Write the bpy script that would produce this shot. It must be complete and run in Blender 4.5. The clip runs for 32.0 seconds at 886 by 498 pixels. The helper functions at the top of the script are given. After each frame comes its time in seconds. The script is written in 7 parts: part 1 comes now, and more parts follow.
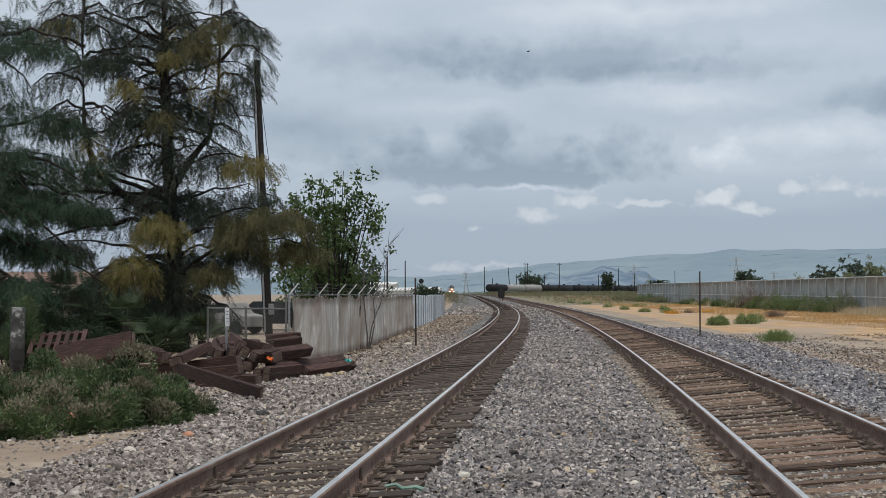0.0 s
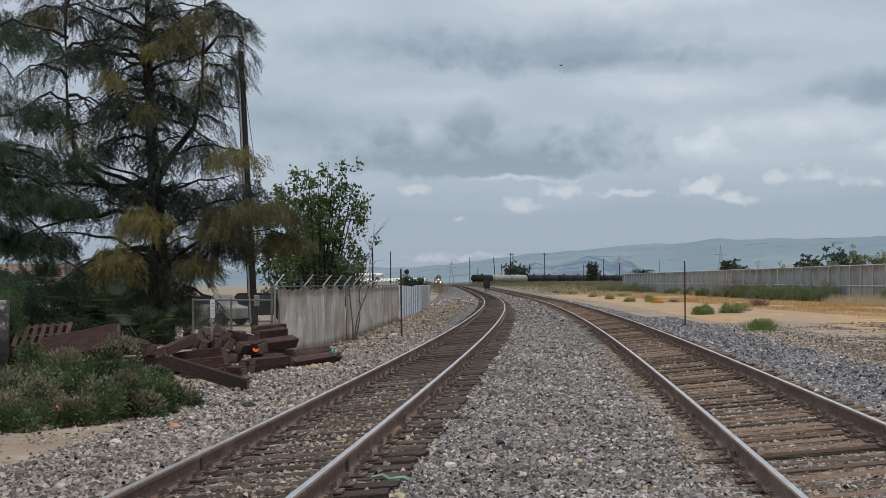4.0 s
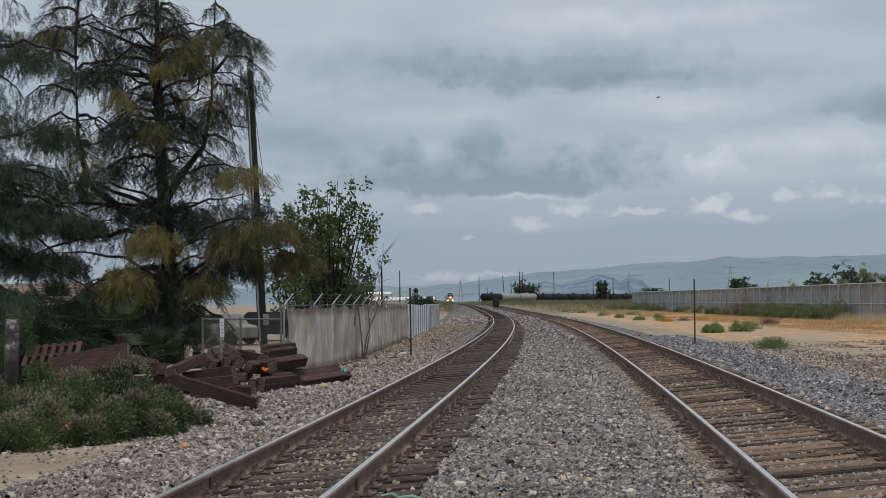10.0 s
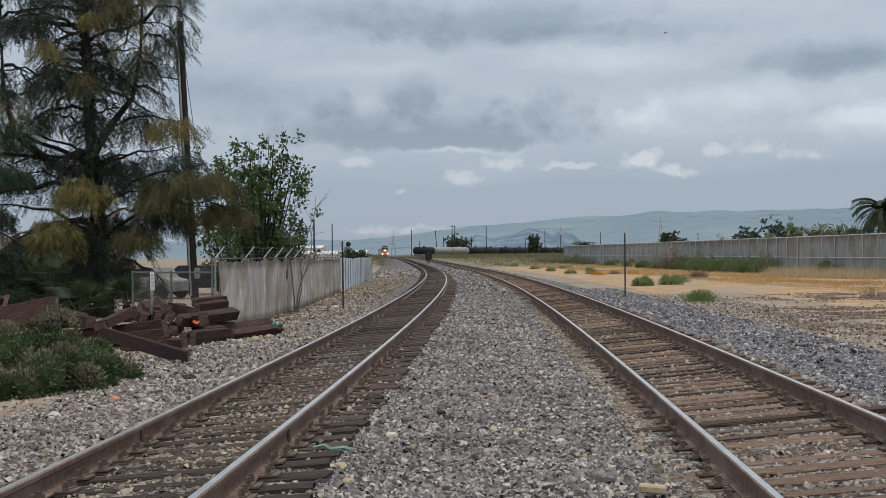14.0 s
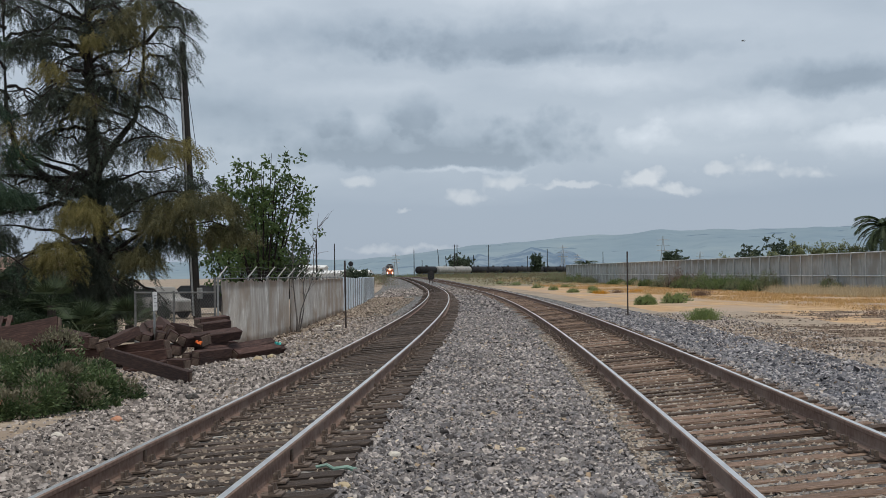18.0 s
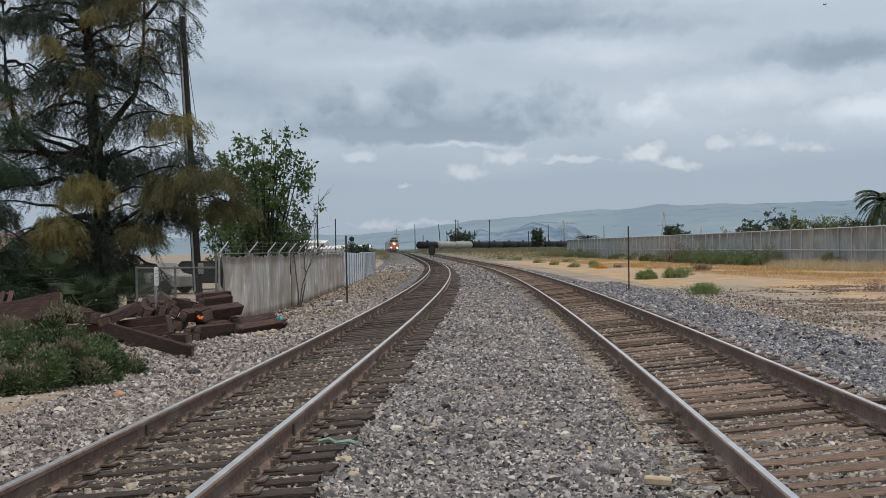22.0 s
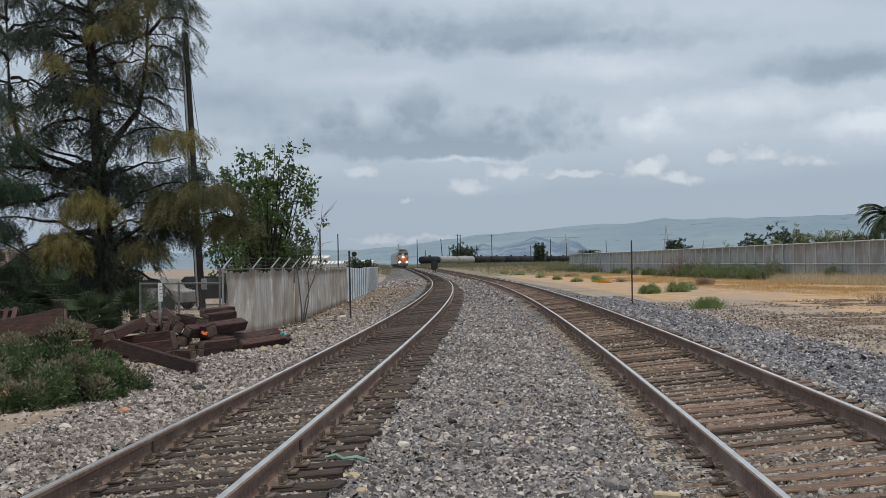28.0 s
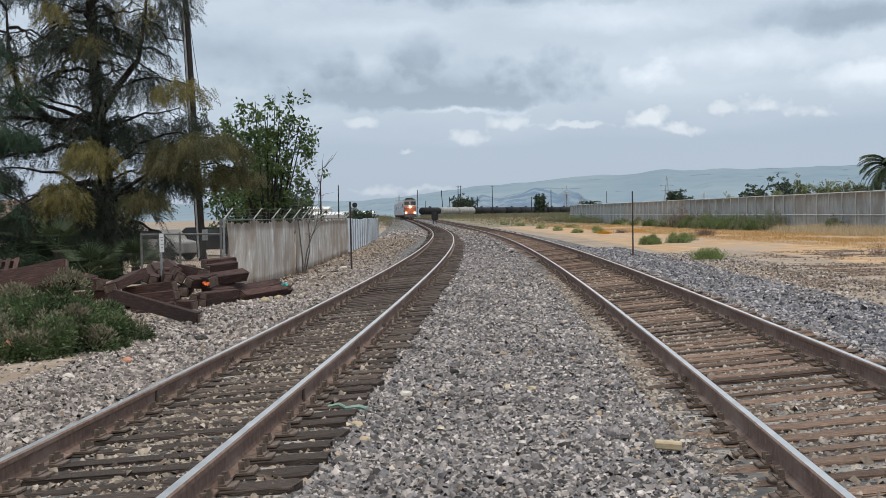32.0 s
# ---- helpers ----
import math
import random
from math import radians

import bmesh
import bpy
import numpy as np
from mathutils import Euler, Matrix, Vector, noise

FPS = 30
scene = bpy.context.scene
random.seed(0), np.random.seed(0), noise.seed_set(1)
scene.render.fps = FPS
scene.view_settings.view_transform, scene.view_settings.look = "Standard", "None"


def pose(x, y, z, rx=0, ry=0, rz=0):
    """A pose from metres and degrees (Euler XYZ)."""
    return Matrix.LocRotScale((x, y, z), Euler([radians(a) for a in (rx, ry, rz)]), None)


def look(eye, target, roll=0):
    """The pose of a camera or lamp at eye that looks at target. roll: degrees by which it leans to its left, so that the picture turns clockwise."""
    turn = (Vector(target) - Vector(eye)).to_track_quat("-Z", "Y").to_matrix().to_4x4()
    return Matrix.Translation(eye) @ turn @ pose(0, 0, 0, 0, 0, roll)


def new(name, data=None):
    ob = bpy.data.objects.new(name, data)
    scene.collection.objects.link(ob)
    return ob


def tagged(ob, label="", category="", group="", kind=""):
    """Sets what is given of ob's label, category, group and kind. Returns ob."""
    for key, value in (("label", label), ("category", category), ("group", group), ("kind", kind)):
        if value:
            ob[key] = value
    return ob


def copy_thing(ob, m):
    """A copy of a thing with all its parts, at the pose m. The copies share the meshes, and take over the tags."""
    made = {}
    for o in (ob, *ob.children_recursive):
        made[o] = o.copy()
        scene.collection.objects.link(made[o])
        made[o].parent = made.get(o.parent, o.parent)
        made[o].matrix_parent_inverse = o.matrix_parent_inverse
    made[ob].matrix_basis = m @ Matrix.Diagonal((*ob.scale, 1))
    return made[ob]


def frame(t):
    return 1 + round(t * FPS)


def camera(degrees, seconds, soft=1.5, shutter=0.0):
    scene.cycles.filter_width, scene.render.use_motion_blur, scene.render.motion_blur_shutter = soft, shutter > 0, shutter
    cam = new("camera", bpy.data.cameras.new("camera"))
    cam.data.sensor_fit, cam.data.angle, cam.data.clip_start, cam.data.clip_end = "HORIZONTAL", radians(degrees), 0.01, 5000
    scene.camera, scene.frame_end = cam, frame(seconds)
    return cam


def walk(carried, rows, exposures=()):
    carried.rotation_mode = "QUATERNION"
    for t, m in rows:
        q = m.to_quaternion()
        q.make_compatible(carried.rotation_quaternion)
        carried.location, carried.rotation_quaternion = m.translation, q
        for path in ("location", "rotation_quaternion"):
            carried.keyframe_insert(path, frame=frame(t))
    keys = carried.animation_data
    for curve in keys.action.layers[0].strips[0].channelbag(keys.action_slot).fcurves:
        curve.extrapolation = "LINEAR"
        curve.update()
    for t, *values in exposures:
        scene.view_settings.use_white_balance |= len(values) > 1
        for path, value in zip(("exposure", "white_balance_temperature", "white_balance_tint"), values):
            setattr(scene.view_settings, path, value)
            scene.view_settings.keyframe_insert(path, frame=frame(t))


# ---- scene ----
cam = camera(36.2, 32.0, soft=0.6)
PATH = [
    (0.0, pose(0.038, 0.027, 1.679, 91.897, 0.205, 5.628)),
    (0.5, pose(0.037, 0.020, 1.684, 91.914, 0.259, 5.635)),
    (1.0, pose(0.036, 0.012, 1.687, 91.887, 0.308, 5.724)),
    (1.5, pose(0.038, 0.011, 1.688, 91.776, 0.312, 5.739)),
    (2.0, pose(0.041, 0.015, 1.687, 91.522, 0.300, 5.454)),
    (2.5, pose(0.044, 0.011, 1.684, 91.544, 0.402, 4.979)),
    (3.0, pose(0.042, 0.007, 1.682, 91.550, 0.392, 4.920)),
    (3.5, pose(0.039, 0.018, 1.682, 91.540, 0.433, 4.962)),
    (5.5, pose(0.033, 0.025, 1.675, 91.341, 0.563, 5.123)),
    (6.0, pose(0.033, 0.025, 1.675, 91.345, 0.570, 5.159)),
    (6.5, pose(0.033, 0.021, 1.675, 92.053, 0.419, 5.173)),
    (7.0, pose(0.033, 0.012, 1.673, 92.860, 0.387, 5.242)),
    (7.5, pose(0.032, 0.005, 1.671, 92.904, 0.400, 5.274)),
    (8.0, pose(0.031, 0.004, 1.671, 92.839, 0.425, 5.307)),
    (8.5, pose(0.033, 0.013, 1.671, 92.697, 0.428, 5.339)),
    (9.0, pose(0.035, 0.018, 1.672, 92.412, 0.472, 5.376)),
    (9.5, pose(0.036, 0.018, 1.674, 92.311, 0.534, 5.408)),
    (10.0, pose(0.038, 0.018, 1.677, 92.294, 0.590, 5.406)),
    (10.5, pose(0.042, 0.013, 1.677, 92.311, 0.578, 4.297)),
    (11.0, pose(0.045, 0.007, 1.675, 92.310, 0.607, 3.259)),
    (11.5, pose(0.045, 0.001, 1.672, 92.303, 0.623, 2.664)),
    (12.0, pose(0.045, -0.004, 1.670, 92.304, 0.671, 2.479)),
    (12.5, pose(0.044, -0.009, 1.668, 91.936, 0.601, 2.468)),
    (13.0, pose(0.043, -0.009, 1.667, 90.955, 0.553, 2.506)),
    (13.5, pose(0.043, -0.005, 1.666, 90.274, 0.546, 2.540)),
    (15.5, pose(0.062, 0.007, 1.661, 90.651, 0.687, 2.597)),
    (16.0, pose(0.063, 0.005, 1.663, 90.751, 0.692, 2.605)),
    (16.5, pose(0.062, 0.007, 1.664, 90.758, 0.748, 2.624)),
    (17.0, pose(0.059, 0.001, 1.666, 90.764, 0.715, 2.640)),
    (17.5, pose(0.053, -0.011, 1.665, 90.936, 0.733, 2.634)),
    (18.0, pose(0.046, -0.017, 1.663, 91.124, 0.757, 2.660)),
    (18.5, pose(0.040, -0.016, 1.662, 91.130, 0.793, 2.676)),
    (19.0, pose(0.037, -0.015, 1.661, 91.145, 0.814, 2.659)),
    (19.5, pose(0.036, -0.017, 1.660, 91.152, 0.820, 2.663)),
    (20.0, pose(0.035, -0.013, 1.656, 90.783, 0.773, 2.675)),
    (20.5, pose(0.034, -0.002, 1.653, 90.502, 0.820, 2.702)),
    (21.0, pose(0.034, 0.002, 1.651, 90.523, 0.788, 2.706)),
    (21.5, pose(0.038, -0.004, 1.653, 90.458, 0.821, 2.675)),
    (22.0, pose(0.040, -0.005, 1.656, 90.070, 0.845, 2.701)),
    (22.5, pose(0.030, -0.001, 1.655, 89.744, 0.847, 2.698)),
    (23.0, pose(0.008, 0.001, 1.651, 89.899, 0.867, 2.692)),
    (23.5, pose(-0.020, 0.010, 1.644, 89.894, 0.920, 2.700)),
    (24.0, pose(-0.035, 0.021, 1.643, 89.897, 0.941, 2.695)),
    (24.5, pose(-0.036, 0.031, 1.645, 89.895, 0.939, 2.653)),
    (26.5, pose(-0.010, 0.022, 1.661, 89.935, 0.981, 2.752)),
    (27.0, pose(-0.008, 0.020, 1.663, 90.501, 0.890, 2.793)),
    (27.5, pose(-0.004, 0.013, 1.663, 90.719, 0.955, 2.794)),
    (28.0, pose(-0.001, 0.007, 1.661, 90.699, 0.996, 2.793)),
    (28.5, pose(-0.000, 0.007, 1.658, 90.482, 0.930, 2.764)),
    (29.0, pose(-0.003, 0.010, 1.654, 89.653, 0.851, 2.761)),
    (29.5, pose(-0.004, 0.012, 1.652, 89.137, 0.920, 2.786)),
    (30.0, pose(-0.004, 0.011, 1.653, 88.993, 0.919, 2.788)),
    (30.5, pose(-0.004, 0.005, 1.653, 88.877, 0.930, 2.804)),
    (31.0, pose(-0.006, 0.002, 1.653, 88.886, 0.975, 2.805)),
    (31.5, pose(-0.012, 0.006, 1.653, 88.694, 0.950, 2.823)),
    (32.0, pose(-0.017, 0.007, 1.653, 88.630, 1.006, 2.811)),
]
walk(cam, PATH, exposures=[(0.0, 0.16), (3.0, 0.12), (6.5, -0.03), (10.0, -0.06), (12.0, -0.14), (13.0, 0.03), (16.0, 0.11), (20.0, 0.15), (23.0, 0.16), (28.4, 0.16), (29.4, 0.32), (32.0, 0.42)])

# ---- sky and light ----
def build_world():
    w = bpy.data.worlds.new("sky")
    scene.world = w
    w.use_nodes = True
    nt = w.node_tree
    N, L = nt.nodes, nt.links
    N.clear()
    out = N.new("ShaderNodeOutputWorld")
    bg = N.new("ShaderNodeBackground")
    bg.inputs["Strength"].default_value = 1.0
    L.new(bg.outputs[0], out.inputs[0])
    tc = N.new("ShaderNodeTexCoord")

    def math_node(op, a, b=None, clamp=False):
        n = N.new("ShaderNodeMath")
        n.operation, n.use_clamp = op, clamp
        for i, v in enumerate((a, b)):
            if v is None:
                continue
            if isinstance(v, (int, float)):
                n.inputs[i].default_value = v
            else:
                L.new(v, n.inputs[i])
        return n.outputs[0]

    def ramp(fac, stops):
        n = N.new("ShaderNodeValToRGB")
        e = n.color_ramp.elements
        while len(e) < len(stops):
            e.new(0.5)
        for k, (p, c) in zip(e, stops):
            k.position, k.color = p, (*c, 1) if len(c) == 3 else c
        L.new(fac, n.inputs[0])
        return n.outputs[0]

    def mix(fac, a, b, kind="MIX"):
        n = N.new("ShaderNodeMix")
        n.data_type, n.blend_type = "RGBA", kind
        for s, v in ((n.inputs[0], fac), (n.inputs[6], a), (n.inputs[7], b)):
            if isinstance(v, (int, float)):
                s.default_value = v
            elif isinstance(v, tuple):
                s.default_value = (*v, 1)
            else:
                L.new(v, s)
        return n.outputs[2]

    sky = N.new("ShaderNodeTexSky")
    sky.sky_type, sky.sun_disc = "NISHITA", False
    sky.sun_elevation, sky.sun_rotation = radians(72), radians(203)
    sep = N.new("ShaderNodeSeparateXYZ")
    L.new(tc.outputs["Generated"], sep.inputs[0])
    up = math_node("MAXIMUM", sep.outputs[2], 0.0)
    def noise_tex(vec, scale, detail, rough, offset=(0, 0, 0), stretch=(1, 1, 1), warp=0.0):
        mp = N.new("ShaderNodeMapping")
        mp.inputs["Location"].default_value = offset
        mp.inputs["Scale"].default_value = stretch
        L.new(vec, mp.inputs[0])
        n = N.new("ShaderNodeTexNoise")
        n.inputs["Scale"].default_value, n.inputs["Detail"].default_value = scale, detail
        n.inputs["Roughness"].default_value, n.inputs["Distortion"].default_value = rough, warp
        L.new(mp.outputs[0], n.inputs["Vector"])
        return n.outputs[0]

    way = tc.outputs["Generated"]
    # curls that fray the edges of the clouds
    fray = N.new("ShaderNodeTexNoise")
    fray.inputs["Scale"].default_value, fray.inputs["Detail"].default_value, fray.inputs["Roughness"].default_value = 38.0, 7, 0.55
    L.new(way, fray.inputs["Vector"])
    curls = N.new("ShaderNodeTexVoronoi")
    curls.feature = "SMOOTH_F1"
    curls.inputs["Scale"].default_value, curls.inputs["Detail"].default_value, curls.inputs["Roughness"].default_value = 62.0, 2.0, 0.5
    curls.inputs["Smoothness"].default_value = 0.2
    flat_way = N.new("ShaderNodeMapping")
    flat_way.inputs["Scale"].default_value = (1.0, 0.15, 1.25)
    L.new(way, flat_way.inputs[0])
    L.new(flat_way.outputs[0], curls.inputs["Vector"])
    bent = N.new("ShaderNodeMix")
    bent.data_type, bent.blend_type = "RGBA", "LINEAR_LIGHT"
    bent.inputs[0].default_value = 0.012
    swirl = N.new("ShaderNodeTexNoise")
    swirl.inputs["Scale"].default_value, swirl.inputs["Detail"].default_value, swirl.inputs["Roughness"].default_value = 24.0, 7, 0.6
    L.new(way, swirl.inputs["Vector"])
    L.new(way, bent.inputs[6])
    L.new(swirl.outputs["Color"], bent.inputs[7])
    turned = N.new("ShaderNodeSeparateXYZ")
    L.new(bent.outputs[2], turned.inputs[0])
    ragged = math_node("ADD", math_node("MULTIPLY", math_node("SUBTRACT", fray.outputs[0], 0.5), 3.2), math_node("MULTIPLY", math_node("SUBTRACT", 0.42, curls.outputs["Distance"]), 1.5))
    puff = noise_tex(way, 1.0, 9, 0.55, (5.3, 2.0, 1.62), (6.0, 1.0, 17.0), 0.2)
    wide = noise_tex(way, 1.0, 4, 0.5, (1.7, 4.0, 0.31), (1.6, 1.0, 8.0), 0.2)

    def cloud(cx, cz, rx, rt, rb, soft=0.6, rag=0.5, soft_low=None):
        """How far a bearing lies inside one cloud: rt and rb are its reach above and below its middle."""
        ax = math_node("DIVIDE", math_node("SUBTRACT", turned.outputs[0], cx), rx)
        dz = math_node("SUBTRACT", turned.outputs[2], cz)
        az = math_node("MAXIMUM", math_node("DIVIDE", dz, rt), math_node("DIVIDE", dz, -rb))
        q = math_node("SUBTRACT", 1.0, math_node("SQRT", math_node("ADD", math_node("MULTIPLY", ax, ax), math_node("MULTIPLY", az, az))))
        q = math_node("ADD", q, math_node("MULTIPLY", ragged, rag))
        if soft_low is None:
            return math_node("DIVIDE", q, soft, True)
        # another softness towards the base
        k = math_node("ADD", math_node("MULTIPLY", math_node("DIVIDE", dz, rt + rb), 1.0), 0.5, True)
        width = math_node("ADD", soft_low, math_node("MULTIPLY", k, soft - soft_low))
        return math_node("DIVIDE", q, width, True)

    shade = math_node("ADD", math_node("MULTIPLY", math_node("SUBTRACT", puff, 0.5), 0.22), math_node("MULTIPLY", math_node("SUBTRACT", wide, 0.5), 0.30))
    shade = math_node("ADD", shade, 0.53)
    # middle, height, half width, reach up, reach down, softness, fraying, softness of the base, how much lighter or darker
    decks = (
        (0.000, 0.1715, 0.145, 0.022, 0.019, 0.9, 0.25, 0.35, -0.11),
        (0.045, 0.158, 0.16, 0.012, 0.010, 0.9, 0.2, 0.4, -0.07),
        (-0.13, 0.176, 0.11, 0.022, 0.026, 1.0, 0.25, 0.8, -0.10),
        (-0.20, 0.120, 0.10, 0.03, 0.03, 1.0, 0.3, 1.0, -0.07),
        (0.240, 0.1345, 0.095, 0.020, 0.014, 0.9, 0.2, 0.4, -0.13),
        (0.135, 0.166, 0.07, 0.013, 0.012, 1.0, 0.25, 1.0, -0.06),
        (0.05, 0.203, 0.14, 0.012, 0.012, 1.0, 0.2, 0.8, 0.08),
        (0.09, 0.1395, 0.10, 0.012, 0.010, 1.0, 0.25, 1.0, 0.07),
        (-0.09, 0.138, 0.085, 0.010, 0.010, 1.0, 0.25, 1.0, 0.04),
        (0.17, 0.112, 0.10, 0.016, 0.016, 1.0, 0.3, 1.0, 0.10),
        (-0.058, 0.089, 0.165, 0.036, 0.0125, 0.9, 0.30, 0.16, -0.105),
        (-0.05, 0.0845, 0.12, 0.010, 0.0075, 0.8, 0.2, 0.35, -0.05),
        (0.030, 0.104, 0.056, 0.024, 0.024, 0.35, 0.5, 1.0, -0.075),
        (-0.0645, 0.1165, 0.032, 0.026, 0.019, 0.9, 0.35, 0.14, -0.075),
        (-0.122, 0.110, 0.024, 0.016, 0.011, 0.8, 0.35, 0.2, -0.045),
        (-0.099, 0.107, 0.019, 0.016, 0.013, 0.45, 0.35, 0.9, 0.06),
        (-0.074, 0.0955, 0.016, 0.010, 0.009, 0.5, 0.35, 0.9, 0.05),
        (0.101, 0.100, 0.028, 0.019, 0.017, 0.35, 0.45, 0.9, 0.10),
        (0.265, 0.092, 0.072, 0.017, 0.018, 0.3, 0.25, 0.9, 0.12),
        (-0.030, 0.0775, 0.055, 0.0035, 0.003, 0.6, 0.25, 0.6, 0.10),
    )
    for cx, cz, rx, rt, rb, soft, rag, soft_low, amount in decks:
        shade = math_node("ADD", shade, math_node("MULTIPLY", cloud(cx, cz, rx, rt, rb, soft, rag * 0.55, soft_low), amount * 1.35))
    layer = ramp(shade, [(0.335, (0.276, 0.335, 0.405)), (0.413, (0.347, 0.413, 0.489)), (0.483, (0.418, 0.483, 0.558)), (0.544, (0.480, 0.544, 0.617)), (0.626, (0.565, 0.626, 0.695)), (0.753, (0.694, 0.753, 0.819))])
    # a smoother blue-grey veil low over the hills
    low = math_node("SUBTRACT", 2.45, math_node("MULTIPLY", math_node("ADD", up, math_node("MULTIPLY", math_node("SUBTRACT", puff, 0.5), 0.03)), 27.0), True)
    col = mix(math_node("MULTIPLY", low, 0.92), layer, (0.325, 0.39, 0.48))
    # small bright heaps of cloud above the veil
    heaps = ((-0.0285, 0.0555, 0.021, 0.0085, 0.005, 0.62), (0.0005, 0.0685, 0.015, 0.007, 0.0045, 0.65), (0.045, 0.0635, 0.034, 0.003, 0.0022, 0.62), (0.099, 0.0655, 0.0205, 0.0095, 0.005, 0.85), (0.120, 0.060, 0.015, 0.0045, 0.003, 0.7), (0.181, 0.0745, 0.0205, 0.009, 0.006, 0.72), (0.157, 0.0725, 0.016, 0.0055, 0.0038, 0.65), (0.219, 0.0705, 0.019, 0.006, 0.004, 0.62), (-0.107, 0.0675, 0.011, 0.005, 0.0036, 0.55), (-0.073, 0.049, 0.008, 0.0018, 0.0014, 0.5), (-0.096, 0.0215, 0.02, 0.004, 0.003, 0.4), (-0.056, 0.0205, 0.027, 0.003, 0.002, 0.35))
    for cx, cz, rx, rt, rb, amount in heaps:
        f = cloud(cx, cz, rx * 1.4, rt * 1.6, rb * 1.4, 0.35, 0.42, 0.8)
        col = mix(math_node("MULTIPLY", f, amount), col, (0.615, 0.655, 0.70))
    both = mix(0.08, col, mix(1.0, sky.outputs[0], (0.1, 0.1, 0.1), "MULTIPLY"))
    L.new(both, bg.inputs["Color"])


build_world()
sun = new("sun", bpy.data.lights.new("sun", "SUN"))
sun.data.energy, sun.data.angle, sun.data.color = 1.95, radians(30), (1.0, 0.93, 0.84)
sun.matrix_world = look((0, 0, 0), (-0.12, 0.28, -0.95))


# ---- materials ----
MATS = {}


def mat(name, stops, scale=4.0, detail=6.0, rough=0.85, metal=0.0, bump=0.2, bump_scale=None, stretch=(1, 1, 1), second=None, vary=0.0, cells=None, island=0.0, spec=0.3):
    """A procedural surface: noise through a colour ramp, a second larger stain noise, relief."""
    if name in MATS:
        return MATS[name]
    m = bpy.data.materials.new(name)
    MATS[name] = m
    m.use_nodes = True
    nt = m.node_tree
    N, L = nt.nodes, nt.links
    b = N["Principled BSDF"]
    b.inputs["Roughness"].default_value, b.inputs["Metallic"].default_value = rough, metal
    b.inputs["Specular IOR Level"].default_value = spec
    tc = N.new("ShaderNodeTexCoord")
    mp = N.new("ShaderNodeMapping")
    mp.inputs["Scale"].default_value = stretch
    L.new(tc.outputs["Object"], mp.inputs[0])
    n = N.new("ShaderNodeTexNoise")
    n.inputs["Scale"].default_value, n.inputs["Detail"].default_value, n.inputs["Roughness"].default_value = scale, detail, 0.62
    L.new(mp.outputs[0], n.inputs["Vector"])
    fac = n.outputs[0]
    if cells:
        v = N.new("ShaderNodeTexVoronoi")
        v.inputs["Scale"].default_value = cells
        L.new(tc.outputs["Object"], v.inputs["Vector"])
        bw = N.new("ShaderNodeRGBToBW")
        L.new(v.outputs["Color"], bw.inputs[0])
        mx = N.new("ShaderNodeMath")
        mx.operation = "MULTIPLY_ADD"
        mx.inputs[1].default_value = 0.55
        L.new(bw.outputs[0], mx.inputs[0])
        sc = N.new("ShaderNodeMath")
        sc.operation = "MULTIPLY"
        sc.inputs[1].default_value = 0.45
        L.new(fac, sc.inputs[0])
        L.new(sc.outputs[0], mx.inputs[2])
        fac = mx.outputs[0]
    r = N.new("ShaderNodeValToRGB")
    e = r.color_ramp.elements
    while len(e) < len(stops):
        e.new(0.5)
    for k, (p, c) in zip(e, stops):
        k.position, k.color = p, (*c, 1)
    L.new(fac, r.inputs[0])
    col = r.outputs[0]

    def blend(f, a, c, kind="MIX"):
        x = N.new("ShaderNodeMix")
        x.data_type, x.blend_type = "RGBA", kind
        for s, v in ((x.inputs[0], f), (x.inputs[6], a), (x.inputs[7], c)):
            if isinstance(v, (int, float)):
                s.default_value = v
            elif isinstance(v, tuple):
                s.default_value = (*v, 1)
            else:
                L.new(v, s)
        return x.outputs[2]

    if second:
        sscale, scol, lo, hi = second
        n2 = N.new("ShaderNodeTexNoise")
        n2.inputs["Scale"].default_value, n2.inputs["Detail"].default_value = sscale, 5
        L.new(tc.outputs["Object"], n2.inputs["Vector"])
        mr = N.new("ShaderNodeMapRange")
        mr.inputs[1].default_value, mr.inputs[2].default_value = lo, hi
        L.new(n2.outputs[0], mr.inputs[0])
        col = blend(mr.outputs[0], col, scol)
    if vary or island:
        src = N.new("ShaderNodeObjectInfo").outputs["Random"] if vary else N.new("ShaderNodeNewGeometry").outputs["Random Per Island"]
        mr = N.new("ShaderNodeMapRange")
        amt = vary or island
        mr.inputs[3].default_value, mr.inputs[4].default_value = 1 - amt, 1 + amt
        L.new(src, mr.inputs[0])
        cb = N.new("ShaderNodeCombineColor")
        for i in range(3):
            L.new(mr.outputs[0], cb.inputs[i])
        col = blend(1.0, col, cb.outputs[0], "MULTIPLY")
    L.new(col, b.inputs["Base Color"])
    if bump:
        bp = N.new("ShaderNodeBump")
        bp.inputs["Strength"].default_value = min(1.0, bump)
        bp.inputs["Distance"].default_value = 0.02
        h = N.new("ShaderNodeTexNoise")
        h.inputs["Scale"].default_value, h.inputs["Detail"].default_value = bump_scale or scale * 3, 6
        L.new(mp.outputs[0], h.inputs["Vector"])
        L.new(h.outputs[0], bp.inputs["Height"])
        L.new(bp.outputs[0], b.inputs["Normal"])
    return m


